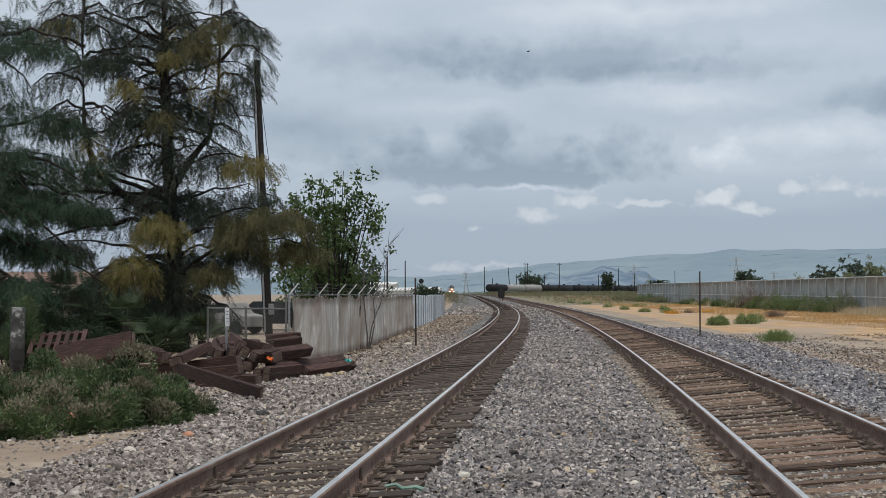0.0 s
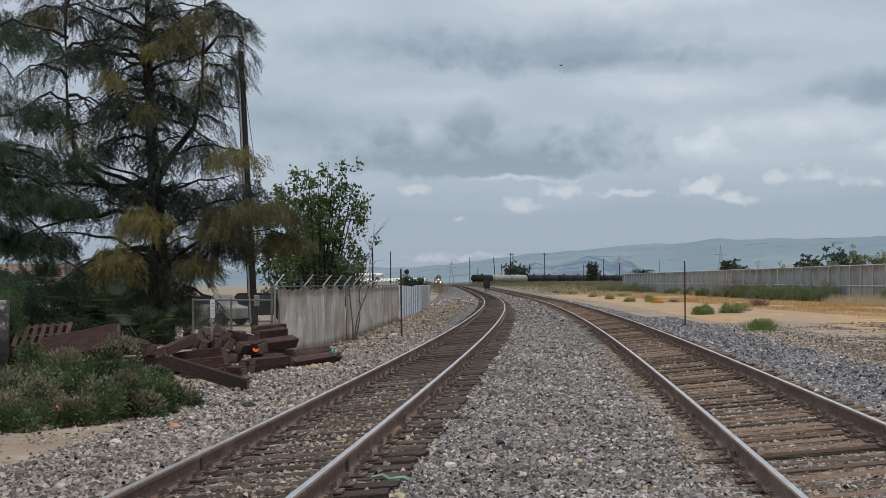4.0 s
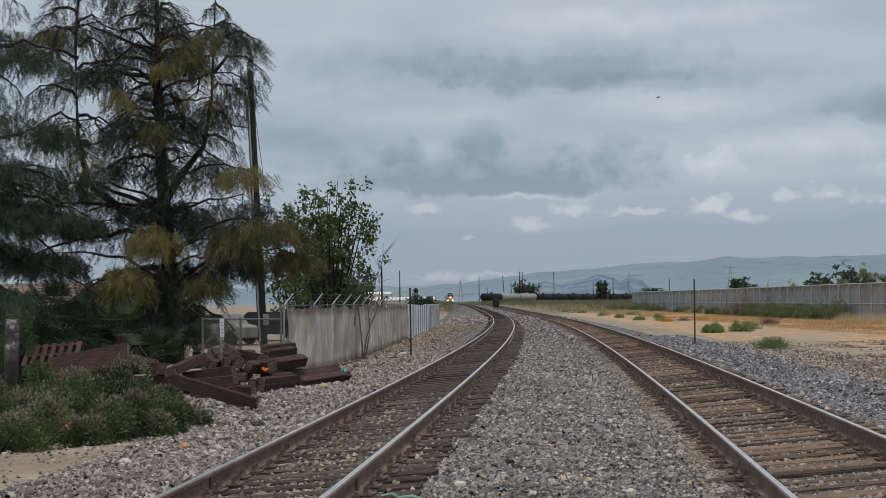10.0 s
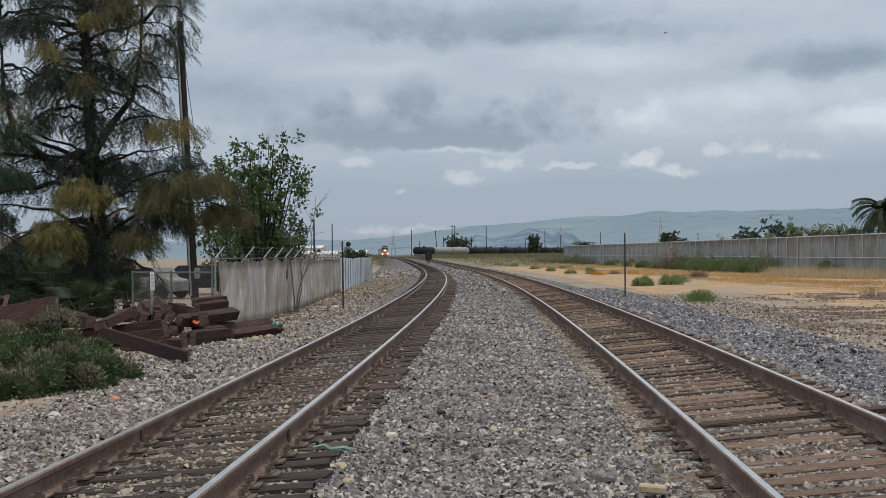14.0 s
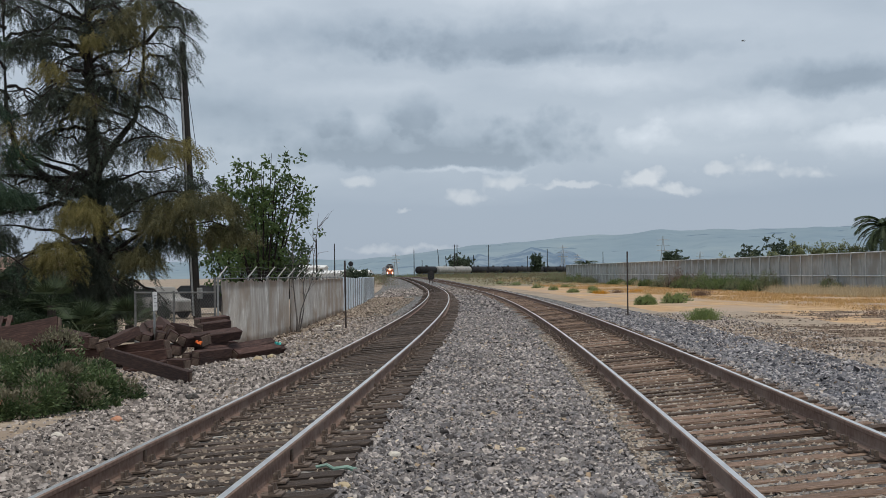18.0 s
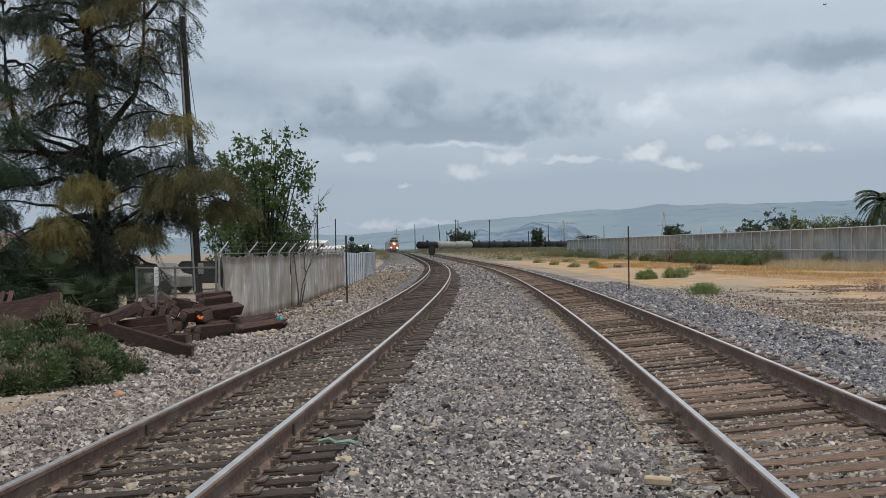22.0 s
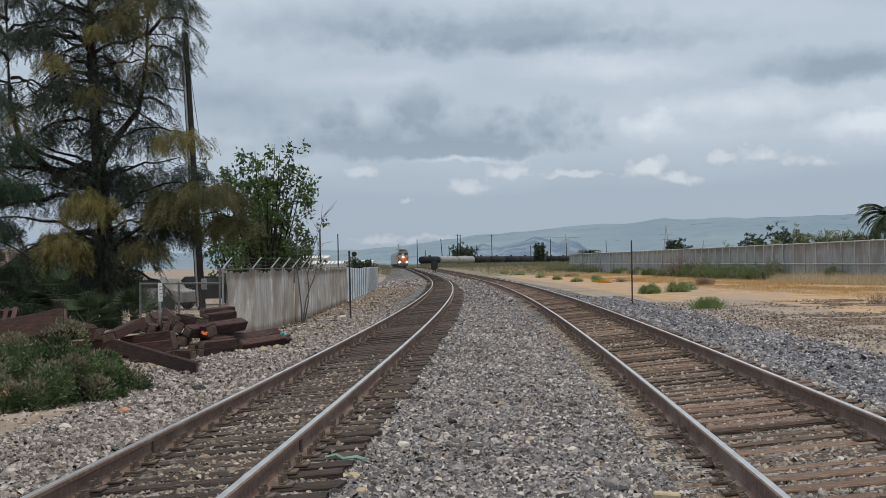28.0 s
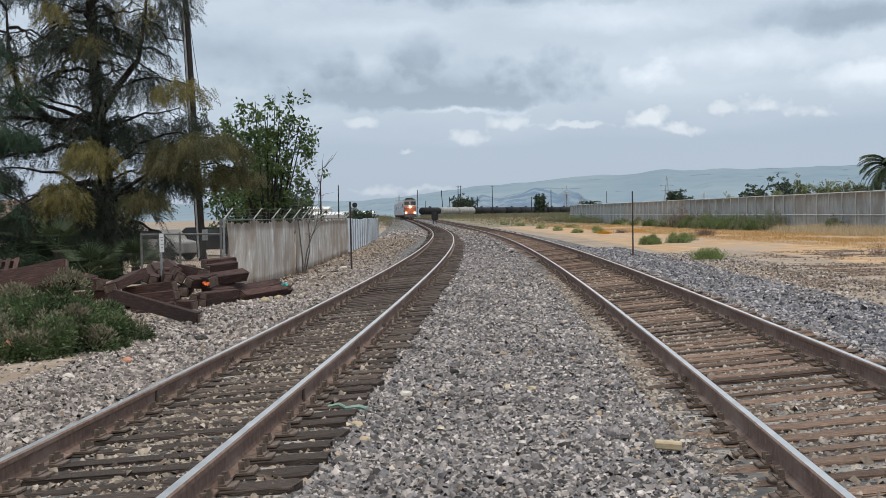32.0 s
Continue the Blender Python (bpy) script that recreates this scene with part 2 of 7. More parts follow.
def leaf_mat(name, a, c, trans=0.35, rough=0.6):
    """Thin foliage: two greens by island, some light passing through."""
    if name in MATS:
        return MATS[name]
    m = bpy.data.materials.new(name)
    MATS[name] = m
    m.use_nodes = True
    N, L = m.node_tree.nodes, m.node_tree.links
    b = N["Principled BSDF"]
    b.inputs["Roughness"].default_value = rough
    b.inputs["Specular IOR Level"].default_value = 0.25
    g = N.new("ShaderNodeNewGeometry")
    tc = N.new("ShaderNodeTexCoord")
    n = N.new("ShaderNodeTexNoise")
    n.inputs["Scale"].default_value = 1.3
    L.new(tc.outputs["Object"], n.inputs["Vector"])
    ad = N.new("ShaderNodeMath")
    ad.operation = "MULTIPLY_ADD"
    ad.inputs[1].default_value = 0.5
    L.new(g.outputs["Random Per Island"], ad.inputs[0])
    sb = N.new("ShaderNodeMath")
    sb.operation = "MULTIPLY_ADD"
    sb.inputs[1].default_value, sb.inputs[2].default_value = 1.6, -0.55
    L.new(n.outputs[0], sb.inputs[0])
    L.new(sb.outputs[0], ad.inputs[2])
    r = N.new("ShaderNodeValToRGB")
    r.color_ramp.elements[0].color, r.color_ramp.elements[1].color = (*a, 1), (*c, 1)
    L.new(ad.outputs[0], r.inputs[0])
    L.new(r.outputs[0], b.inputs["Base Color"])
    t = N.new("ShaderNodeBsdfTranslucent")
    L.new(r.outputs[0], t.inputs[0])
    mx = N.new("ShaderNodeMixShader")
    mx.inputs[0].default_value = trans
    L.new(b.outputs[0], mx.inputs[1])
    L.new(t.outputs[0], mx.inputs[2])
    L.new(mx.outputs[0], N["Material Output"].inputs[0])
    return m


def glow(name, col, strength):
    m = bpy.data.materials.new(name)
    m.use_nodes = True
    b = m.node_tree.nodes["Principled BSDF"]
    b.inputs["Base Color"].default_value = (*col, 1)
    b.inputs["Emission Color"].default_value = (*col, 1)
    b.inputs["Emission Strength"].default_value = strength
    return m


# dark tones paint the shade in gaps between the scattered stones
BALLAST = mat("ballast", [(0.32, (0.026, 0.026, 0.027)), (0.47, (0.085, 0.082, 0.080)), (0.6, (0.17, 0.163, 0.155)), (0.72, (0.36, 0.34, 0.31))], 2.6, 8, 0.95, bump=1.0, bump_scale=16, cells=9.0, second=(0.35, (0.13, 0.115, 0.10), 0.52, 0.78))
TIE_OLD = mat("weathered_tie_wood", [(0.3, (0.028, 0.021, 0.018)), (0.55, (0.085, 0.064, 0.052)), (0.8, (0.22, 0.175, 0.14))], 5, 8, 0.9, bump=0.7, stretch=(1.2, 14, 6), vary=0.45)
TIE_TAN = mat("tan_tie_wood", [(0.3, (0.055, 0.036, 0.028)), (0.5, (0.165, 0.11, 0.08)), (0.62, (0.24, 0.165, 0.12)), (0.8, (0.36, 0.27, 0.205))], 5, 8, 0.9, bump=0.7, stretch=(1.2, 14, 6), vary=0.6)
RAIL_RUST = mat("rusty_rail_steel", [(0.3, (0.14, 0.088, 0.068)), (0.6, (0.225, 0.155, 0.125)), (0.85, (0.33, 0.245, 0.20))], 14, 6, 0.85, 0.0, bump=0.15, second=(1.3, (0.27, 0.205, 0.17), 0.5, 0.7), spec=0.12)
RAIL_TOP = mat("polished_rail_head", [(0.3, (0.56, 0.55, 0.54)), (0.7, (0.78, 0.77, 0.75))], 3, 4, 0.34, 0.85, bump=0.02)
PLATE_RUST = mat("rusty_tie_plate", [(0.3, (0.06, 0.042, 0.034)), (0.7, (0.20, 0.155, 0.125))], 18, 5, 0.85, 0.1, bump=0.3)


def stone_mat(name, cols, scale=22):
    """Crushed stone: each piece takes a colour of its own, with grain and dust."""
    m = bpy.data.materials.new(name)
    m.use_nodes = True
    N, L = m.node_tree.nodes, m.node_tree.links
    b = N["Principled BSDF"]
    b.inputs["Roughness"].default_value = 0.95
    b.inputs["Specular IOR Level"].default_value = 0.2
    g = N.new("ShaderNodeNewGeometry")
    r = N.new("ShaderNodeValToRGB")
    e = r.color_ramp.elements
    while len(e) < len(cols):
        e.new(0.5)
    for i, (k, c) in enumerate(zip(e, cols)):
        k.position, k.color = i / (len(cols) - 1), (*c, 1)
    L.new(g.outputs["Random Per Island"], r.inputs[0])
    tc = N.new("ShaderNodeTexCoord")
    n = N.new("ShaderNodeTexNoise")
    n.inputs["Scale"].default_value, n.inputs["Detail"].default_value = scale, 5
    L.new(tc.outputs["Object"], n.inputs["Vector"])
    big = N.new("ShaderNodeTexNoise")
    big.inputs["Scale"].default_value, big.inputs["Detail"].default_value = 0.7, 4
    L.new(tc.outputs["Object"], big.inputs["Vector"])
    mr = N.new("ShaderNodeMapRange")
    mr.inputs[1].default_value, mr.inputs[2].default_value, mr.inputs[3].default_value, mr.inputs[4].default_value = 0.25, 0.75, 0.6, 1.4
    L.new(n.outputs[0], mr.inputs[0])
    mb = N.new("ShaderNodeMapRange")
    mb.inputs[1].default_value, mb.inputs[2].default_value, mb.inputs[3].default_value, mb.inputs[4].default_value = 0.3, 0.7, 0.78, 1.18
    L.new(big.outputs[0], mb.inputs[0])
    k = N.new("ShaderNodeMath")
    k.operation = "MULTIPLY"
    L.new(mr.outputs[0], k.inputs[0])
    L.new(mb.outputs[0], k.inputs[1])
    cb = N.new("ShaderNodeCombineColor")
    for i in range(3):
        L.new(k.outputs[0], cb.inputs[i])
    x = N.new("ShaderNodeMix")
    x.data_type, x.blend_type = "RGBA", "MULTIPLY"
    x.inputs[0].default_value = 1.0
    L.new(r.outputs[0], x.inputs[6])
    L.new(cb.outputs[0], x.inputs[7])
    L.new(x.outputs[2], b.inputs["Base Color"])
    return m


# ---- builders ----
def mesh_of(name, verts, faces, material, smooth=False):
    me = bpy.data.meshes.new(name)
    me.from_pydata([tuple(v) for v in verts], [], [tuple(f) for f in faces])
    me.update()
    if material:
        me.materials.append(material)
    if smooth:
        me.polygons.foreach_set("use_smooth", [True] * len(me.polygons))
    return me


def part(name, bm, material, parent, label="", smooth=False):
    """Links a bmesh as one mesh object under a thing or a part."""
    me = bpy.data.meshes.new(name)
    bm.to_mesh(me)
    bm.free()
    for m in material if isinstance(material, (list, tuple)) else [material]:
        me.materials.append(m)
    if smooth:
        me.polygons.foreach_set("use_smooth", [True] * len(me.polygons))
    ob = new(name, me)
    ob.parent = parent
    if label:
        ob["label"] = label
    return ob


def child(name, me, parent, m=None, label=""):
    ob = new(name, me)
    ob.parent = parent
    if m is not None:
        ob.matrix_local = m
    if label:
        ob["label"] = label
    return ob


def thing(name, m=None, label="", category="", group="", kind=""):
    ob = new(name)
    ob.empty_display_size = 0.2
    if m is not None:
        ob.matrix_world = m
    return tagged(ob, label, category, group, kind)


def box(bm, cx, cy, cz, sx, sy, sz, m=None, bevel=0.0):
    t = Matrix.Translation((cx, cy, cz)) @ Matrix.Diagonal((sx, sy, sz, 1))
    r = bmesh.ops.create_cube(bm, size=1.0, matrix=(m @ t) if m else t)
    if bevel:
        es = list({e for v in r["verts"] for e in v.link_edges})
        bmesh.ops.bevel(bm, geom=es, offset=bevel, segments=1, affect="EDGES")
    return bm


def tube(bm, a, b, r0, r1=None, n=10, caps=True):
    a, b = Vector(a), Vector(b)
    d = b - a
    m = Matrix.Translation((a + b) / 2) @ d.to_track_quat("Z", "Y").to_matrix().to_4x4()
    bmesh.ops.create_cone(bm, cap_ends=caps, segments=n, radius1=r0, radius2=r0 if r1 is None else r1, depth=d.length, matrix=m)
    return bm


def B():
    return bmesh.new()


# ---- the line of the railway ----
K_MAX, S_IN, S_FULL, S_OUT = 0.0005413, 9.0, 47.0, 345.7
LS = np.arange(-40.0, 1500.0, 1.0)
_k = K_MAX * np.clip(LS / S_IN, 0, 1) * np.clip((S_OUT - LS) / (S_OUT - S_FULL), 0, 1)
_th = np.concatenate([[0], np.cumsum((_k[1:] + _k[:-1]) / 2)])
_mid = (_th[1:] + _th[:-1]) / 2
_x = -np.concatenate([[0], np.cumsum(np.sin(_mid))])
_y = np.concatenate([[0], np.cumsum(np.cos(_mid))]) - 40.0


def climb(s):
    """How far the ground and the line climb towards the distance."""
    return np.interp(s, [0, 140, 200, 260, 330, 420, 560, 1500], [0, 0, 0.14, 0.5, 1.05, 1.2, 1.25, 1.7])


def line(s, d, z=0.0):
    """World place at s metres along the railway and d metres to its right."""
    t = np.interp(s, LS, _th)
    return np.array([np.interp(s, LS, _x) + np.cos(t) * d, np.interp(s, LS, _y) + np.sin(t) * d, z + climb(s) + 0 * t])


def heading(s):
    return float(np.interp(s, LS, _th))


def bank(s):
    return float(np.clip((S_OUT - s) / (S_OUT - S_FULL), 0, 1))


TRACKS = {"west": (-2.557, 0.077, 0.195), "east": (2.553, 0.091, 0.169)}
RAIL_H = 0.185
GAUGE = 0.7525


def soft_noise(x, y, s):
    return noise.noise((x / s, y / s, 3.7))


def ground_z(d, s=0.0):
    """Height of the ground across the railway; the ballast leans with the banked tracks."""
    flat = float(np.interp(d, [-60, -11, -7.5, -5.4, -4.1, -3.7, 3.7, 4.3, 5.6, 8, 60], [-0.22, -0.2, -0.17, -0.13, -0.06, -0.03, -0.03, -0.04, -0.12, -0.14, -0.16]))
    lean = float(np.interp(d, [-60, -11, -7.5, -5.4, -4.3, -3.9, -3.3, -1.8, -1.3, -0.85, 0, 1.2, 1.8, 3.3, 3.9, 4.7, 5.6, 8, 60], [-0.22, -0.2, -0.17, -0.14, -0.11, -0.10, -0.078, 0.038, 0.055, -0.01, -0.04, -0.13, -0.115, 0.02, 0.06, -0.04, -0.12, -0.14, -0.16]))
    k = bank(s)
    return flat + (lean - flat) * k + float(climb(s))


def place(x, y):
    """Railway coordinates of a world place."""
    s = y
    for _ in range(3):
        t, px, py = float(np.interp(s, LS, _th)), float(np.interp(s, LS, _x)), float(np.interp(s, LS, _y))
        s += -math.sin(t) * (x - px) + math.cos(t) * (y - py)
    t, px, py = float(np.interp(s, LS, _th)), float(np.interp(s, LS, _x)), float(np.interp(s, LS, _y))
    return s, math.cos(t) * (x - px) + math.sin(t) * (y - py)


def land(x, y):
    s, d = place(x, y)
    return ground_z(d, s)


def fast_mesh(name, verts, tris, material, smooth=False):
    """A mesh from arrays of places and triangles."""
    me = bpy.data.meshes.new(name)
    n = len(tris)
    me.vertices.add(len(verts))
    me.vertices.foreach_set("co", np.asarray(verts, dtype=np.float32).ravel())
    me.loops.add(n * 3)
    me.loops.foreach_set("vertex_index", np.asarray(tris, dtype=np.int32).ravel())
    me.polygons.add(n)
    me.polygons.foreach_set("loop_start", np.arange(0, n * 3, 3, dtype=np.int32))
    me.polygons.foreach_set("loop_total", np.full(n, 3, dtype=np.int32))
    me.materials.append(material)
    me.update(calc_edges=True)
    return me


def scatter_template(tv, tf, base, axis, side, length, width):
    """Copies of a template (z along axis, x along side) at many places, as arrays."""
    base, axis, side = (np.asarray(a, dtype=float) for a in (base, axis, side))
    axis /= np.linalg.norm(axis, axis=1)[:, None] + 1e-9
    side = side - axis * (side * axis).sum(1)[:, None]
    side /= np.linalg.norm(side, axis=1)[:, None] + 1e-9
    nor = np.cross(axis, side)
    L, W = np.asarray(length)[:, None, None], np.asarray(width)[:, None, None]
    v = base[:, None, :] + side[:, None, :] * (tv[None, :, 0:1] * W) + nor[:, None, :] * (tv[None, :, 1:2] * W) + axis[:, None, :] * (tv[None, :, 2:3] * L)
    f = tf[None] + (np.arange(len(base)) * len(tv))[:, None, None]
    return v.reshape(-1, 3), f.reshape(-1, 3)


def spray_template(n, seed=1):
    """A ragged twig of needles: slanting barbs on both sides of an axis."""
    r = np.random.RandomState(seed)
    v, f = [], []
    for i in range(n):
        t = i / n
        for sg in (-1, 1):
            w = (0.55 + 0.45 * r.rand()) * (1 - 0.55 * t)
            k = len(v)
            v += [(0, 0, t), (sg * w, r.uniform(-0.5, 0.5), t + 0.16 + 0.1 * r.rand()), (sg * 0.08, 0, t + 0.13)]
            f.append((k, k + 1, k + 2))
    return np.array(v), np.array(f)


LEAF_T = (np.array([(0, 0, 0), (0.5, 0.1, 0.45), (0, 0.0, 1.0), (-0.5, 0.1, 0.45)]), np.array([(0, 1, 2), (0, 2, 3)]))


def limb_curve(a, b, rise, n=10):
    a, b = np.array(a, float), np.array(b, float)
    t = np.linspace(0, 1, n)[:, None]
    p = a + (b - a) * t
    p[:, 2:] += rise * 4 * t * (1 - t)
    return p


def limb_tube(bm, pts, r0, r1, n=7):
    """One connected tapering tube along a line of places."""
    pts = [Vector(p) for p in pts]
    m = len(pts)
    rings = []
    for i, p in enumerate(pts):
        d = (pts[min(i + 1, m - 1)] - pts[max(i - 1, 0)]).normalized()
        q = d.to_track_quat("Z", "Y").to_matrix()
        r = r0 + (r1 - r0) * i / (m - 1)
        rings.append([bm.verts.new(p + q @ Vector((r * math.cos(2 * math.pi * k / n), r * math.sin(2 * math.pi * k / n), 0))) for k in range(n)])
    for a, b in zip(rings, rings[1:]):
        for k in range(n):
            bm.faces.new((a[k], a[(k + 1) % n], b[(k + 1) % n], b[k]))
    bm.faces.new(rings[0][::-1])
    bm.faces.new(rings[-1])
    return bm


# ---- ground ----
DIRT = mat("dry_ground", [(0.3, (0.20, 0.155, 0.115)), (0.55, (0.34, 0.275, 0.21)), (0.8, (0.47, 0.40, 0.32))], 2.2, 8, 0.97, bump=0.7, bump_scale=14, second=(0.16, (0.24, 0.18, 0.13), 0.52, 0.66))
FIELD = mat("orange_dry_field", [(0.3, (0.30, 0.185, 0.095)), (0.48, (0.42, 0.27, 0.14)), (0.6, (0.52, 0.35, 0.19)), (0.8, (0.60, 0.45, 0.29))], 0.7, 9, 0.97, bump=0.8, bump_scale=7, second=(0.22, (0.36, 0.275, 0.205), 0.44, 0.6))


VERGE = mat("littered_verge", [(0.3, (0.09, 0.065, 0.05)), (0.48, (0.21, 0.16, 0.12)), (0.6, (0.31, 0.25, 0.19)), (0.75, (0.44, 0.37, 0.29))], 5.0, 9, 0.97, bump=0.9, bump_scale=9, second=(0.5, (0.24, 0.155, 0.105), 0.5, 0.66))


SCRUBLAND = mat("brown_scrubland", [(0.3, (0.13, 0.115, 0.07)), (0.5, (0.22, 0.185, 0.12)), (0.75, (0.32, 0.26, 0.17))], 0.5, 9, 0.97, bump=0.6, bump_scale=4, second=(0.04, (0.15, 0.15, 0.085), 0.5, 0.62))


def build_ground():
    dd = np.array([-4800, -1500, -500, -160, -60, -30, -20, -15, -11, -9, -7.5, -6.4, -5.4, -4.8, -4.3, -3.9, -3.3, -1.8, -1.3, -0.85, 0, 1.2, 1.8, 3.3, 3.9, 4.3, 4.7, 5.6, 6.6, 8, 10, 12, 15, 18, 22, 30, 60, 160, 500, 1500, 4800.0])
    ss = np.concatenate([[-4000, -800, -120], np.arange(-30, 120, 1.5), np.arange(120, 420, 10), [430, 500, 600, 800, 1200, 1490]])
    verts, faces = [], []
    for s in ss:
        for d in dd:
            sc = float(np.clip(s, -40, 1490))
            p = line(sc, float(np.clip(d, -60, 60)))
            x, y = p[0] + (d - float(np.clip(d, -60, 60))), p[1] + (s - sc)
            z = ground_z(d, s) + (0.03 * soft_noise(x, y, 2.3) if abs(d) > 4 else 0)
            verts.append((x, y, z))
    for x in np.interp(dd, dd, dd):
        verts.append((x, 4900.0, ground_z(x, 4900.0)))
    n = len(dd)
    for i in range(len(ss)):
        for j in range(n - 1):
            a = i * n + j
            faces.append((a, a + 1, a + n + 1, a + n))
    me = mesh_of("ground", verts, faces, DIRT, True)
    me.materials.append(BALLAST)
    me.materials.append(FIELD)
    me.materials.append(VERGE)
    me.materials.append(SCRUBLAND)
    for p in me.polygons:
        j = p.index % (n - 1)
        if dd[j] >= 8 and dd[j] < 500 and (dd[j] >= 12 or ss[p.index // (n - 1)] >= 62) and p.index // (n - 1) > 2:
            p.material_index = 2
        row = p.index // (n - 1)
        if dd[j] >= (-5.4 if ss[row] < 17 else -6.4 if ss[row] < 46 else -9) and dd[j + 1] <= (6.7 if ss[row] < 60 else 5.7):
            p.material_index = 1
        if dd[j] >= 5.6 and ss[row] > 190:
            p.material_index = 4
        if -9.1 < dd[j] < -6.0 and 27 < ss[row] < 130:
            p.material_index = 3
    tagged(new("ground", me), "pale dry earth with grey crushed-stone ballast beside the rails", "ground", kind="structure")


build_ground()


# ---- railway tracks ----
def rail_mesh(name, d, z0, side, b, s0, s1):
    prof = [(-0.07, 0), (0.07, 0), (0.07, 0.012), (0.018, 0.028), (0.010, 0.05), (0.010, 0.125), (0.016, 0.138), (0.0365, 0.146), (0.0375, 0.176), (0.026, 0.185), (-0.026, 0.185), (-0.0375, 0.176), (-0.0365, 0.146), (-0.016, 0.138), (-0.010, 0.125), (-0.010, 0.05), (-0.018, 0.028), (-0.07, 0.012)]
    ss = np.concatenate([np.arange(s0, 160, 2.0), np.arange(160, s1, 8.0)])
    verts, faces, mi = [], [], []
    k = len(prof)
    for s in ss:
        base = z0 + side * GAUGE * b * bank(s) - RAIL_H
        for u, v in prof:
            verts.append(line(s, d + u, base + v))
    for i in range(len(ss) - 1):
        for j in range(k):
            a, c = i * k + j, i * k + (j + 1) % k
            faces.append((a, c, c + k, a + k))
            mi.append(1 if j == 9 else 0)
    me = mesh_of(name, verts, faces, RAIL_RUST)
    me.materials.append(RAIL_TOP)
    me.polygons.foreach_set("material_index", mi)
    return me


def tie_block(rnd):
    bm = B()
    box(bm, 0, 0, -0.09, 2.59, 0.228, 0.18, bevel=0.012)
    for v in bm.verts:
        v.co += Vector((rnd.uniform(-0.02, 0.02), rnd.uniform(-0.012, 0.012), rnd.uniform(-0.01, 0.004)))
    me = bpy.data.meshes.new("tie")
    bm.to_mesh(me)
    bm.free()
    return me


def plate_block():
    bm = B()
    box(bm, 0, 0, 0.011, 0.37, 0.19, 0.022, bevel=0.004)
    for x in (-0.115, 0.115):
        box(bm, x, 0, 0.026, 0.05, 0.18, 0.014)
        for y in (-0.055, 0.06):
            box(bm, x * 0.92, y, 0.052, 0.036, 0.036, 0.066)
    for x in (-0.085, 0.085):
        box(bm, x, 0.15, 0.015, 0.045, 0.07, 0.07)
    me = bpy.data.meshes.new("tie_plate")
    bm.to_mesh(me)
    bm.free()
    me.materials.append(PLATE_RUST)
    return me


def build_track(key, wood, seed):
    d, b, z = TRACKS[key]
    rnd = random.Random(seed)
    tr = thing("railway_track", None, "straight-then-curving railway track with rusty rails on wooden ties", "railway track", "railway tracks", "structure")
    for side in (-1, 1):
        ob = new("rail", rail_mesh("rail", d + side * GAUGE, z, side, b, -12, 1200))
        ob.parent = tr
        ob["label"] = "rusty steel rail with a polished head"
    blocks = [tie_block(rnd) for _ in range(7)]
    for me in blocks:
        me.materials.append(wood[0] if rnd.random() < 0.55 else wood[1])
    plate = plate_block()
    far = B()
    s = -6.0
    while s < 420:
        th, bk = heading(s), b * bank(s)
        p = line(s, d)
        m = Matrix.Translation(p) @ Matrix.Rotation(th + rnd.gauss(0, 0.008), 4, "Z") @ Matrix.Rotation(-math.atan(bk), 4, "Y") @ Matrix.Translation((rnd.gauss(0, 0.035), 0, z - RAIL_H - 0.005 + rnd.gauss(0, 0.006)))
        if s < 140:
            t = child("tie", rnd.choice(blocks), tr, m)
            if s < 52:
                for side in (-1, 1):
                    child("tie_plate", plate, t, Matrix.Translation((side * GAUGE, 0, 0.0)))
        else:
            box(far, 0, 0, -0.08, 2.59, 0.228, 0.16, m)
        s += 0.495 + rnd.gauss(0, 0.02)
    ob = part("far_ties", far, wood[0], tr)
    tagged(ob, kind="stuff")
    return tr


build_track("west", (TIE_OLD, TIE_OLD), 4)
build_track("east", (TIE_TAN, TIE_TAN), 5)


# ---- west side: fence, pole, trees, timbers ----
BARK = mat("dark_bark", [(0.3, (0.015, 0.013, 0.012)), (0.6, (0.036, 0.030, 0.026)), (0.85, (0.07, 0.06, 0.052))], 6, 8, 0.95, bump=0.8, stretch=(3, 3, 0.6))
NEEDLE = leaf_mat("dark_needles", (0.02, 0.03, 0.026), (0.078, 0.092, 0.064), 0.2)
NEEDLE_BLUE = leaf_mat("deep_green_needles", (0.016, 0.034, 0.025), (0.05, 0.09, 0.048), 0.2)
NEEDLE_GOLD = leaf_mat("olive_gold_needles", (0.085, 0.082, 0.03), (0.24, 0.205, 0.072), 0.25)
NEEDLE_OLIVE = leaf_mat("dull_olive_needles", (0.042, 0.048, 0.026), (0.145, 0.132, 0.055), 0.22)
LEAF = leaf_mat("broad_leaves", (0.032, 0.062, 0.022), (0.12, 0.175, 0.06), 0.3)
GALV = mat("galvanised_pipe", [(0.3, (0.22, 0.23, 0.23)), (0.7, (0.40, 0.41, 0.41))], 12, 5, 0.5, 0.6, bump=0.05)
FABRIC = mat("weathered_grey_fabric", [(0.3, (0.30, 0.275, 0.245)), (0.47, (0.44, 0.41, 0.375)), (0.58, (0.51, 0.485, 0.45)), (0.66, (0.74, 0.73, 0.70))], 2.2, 9, 0.95, bump=0.3, stretch=(3.0, 3.0, 0.5), second=(0.8, (0.34, 0.285, 0.235), 0.46, 0.62))
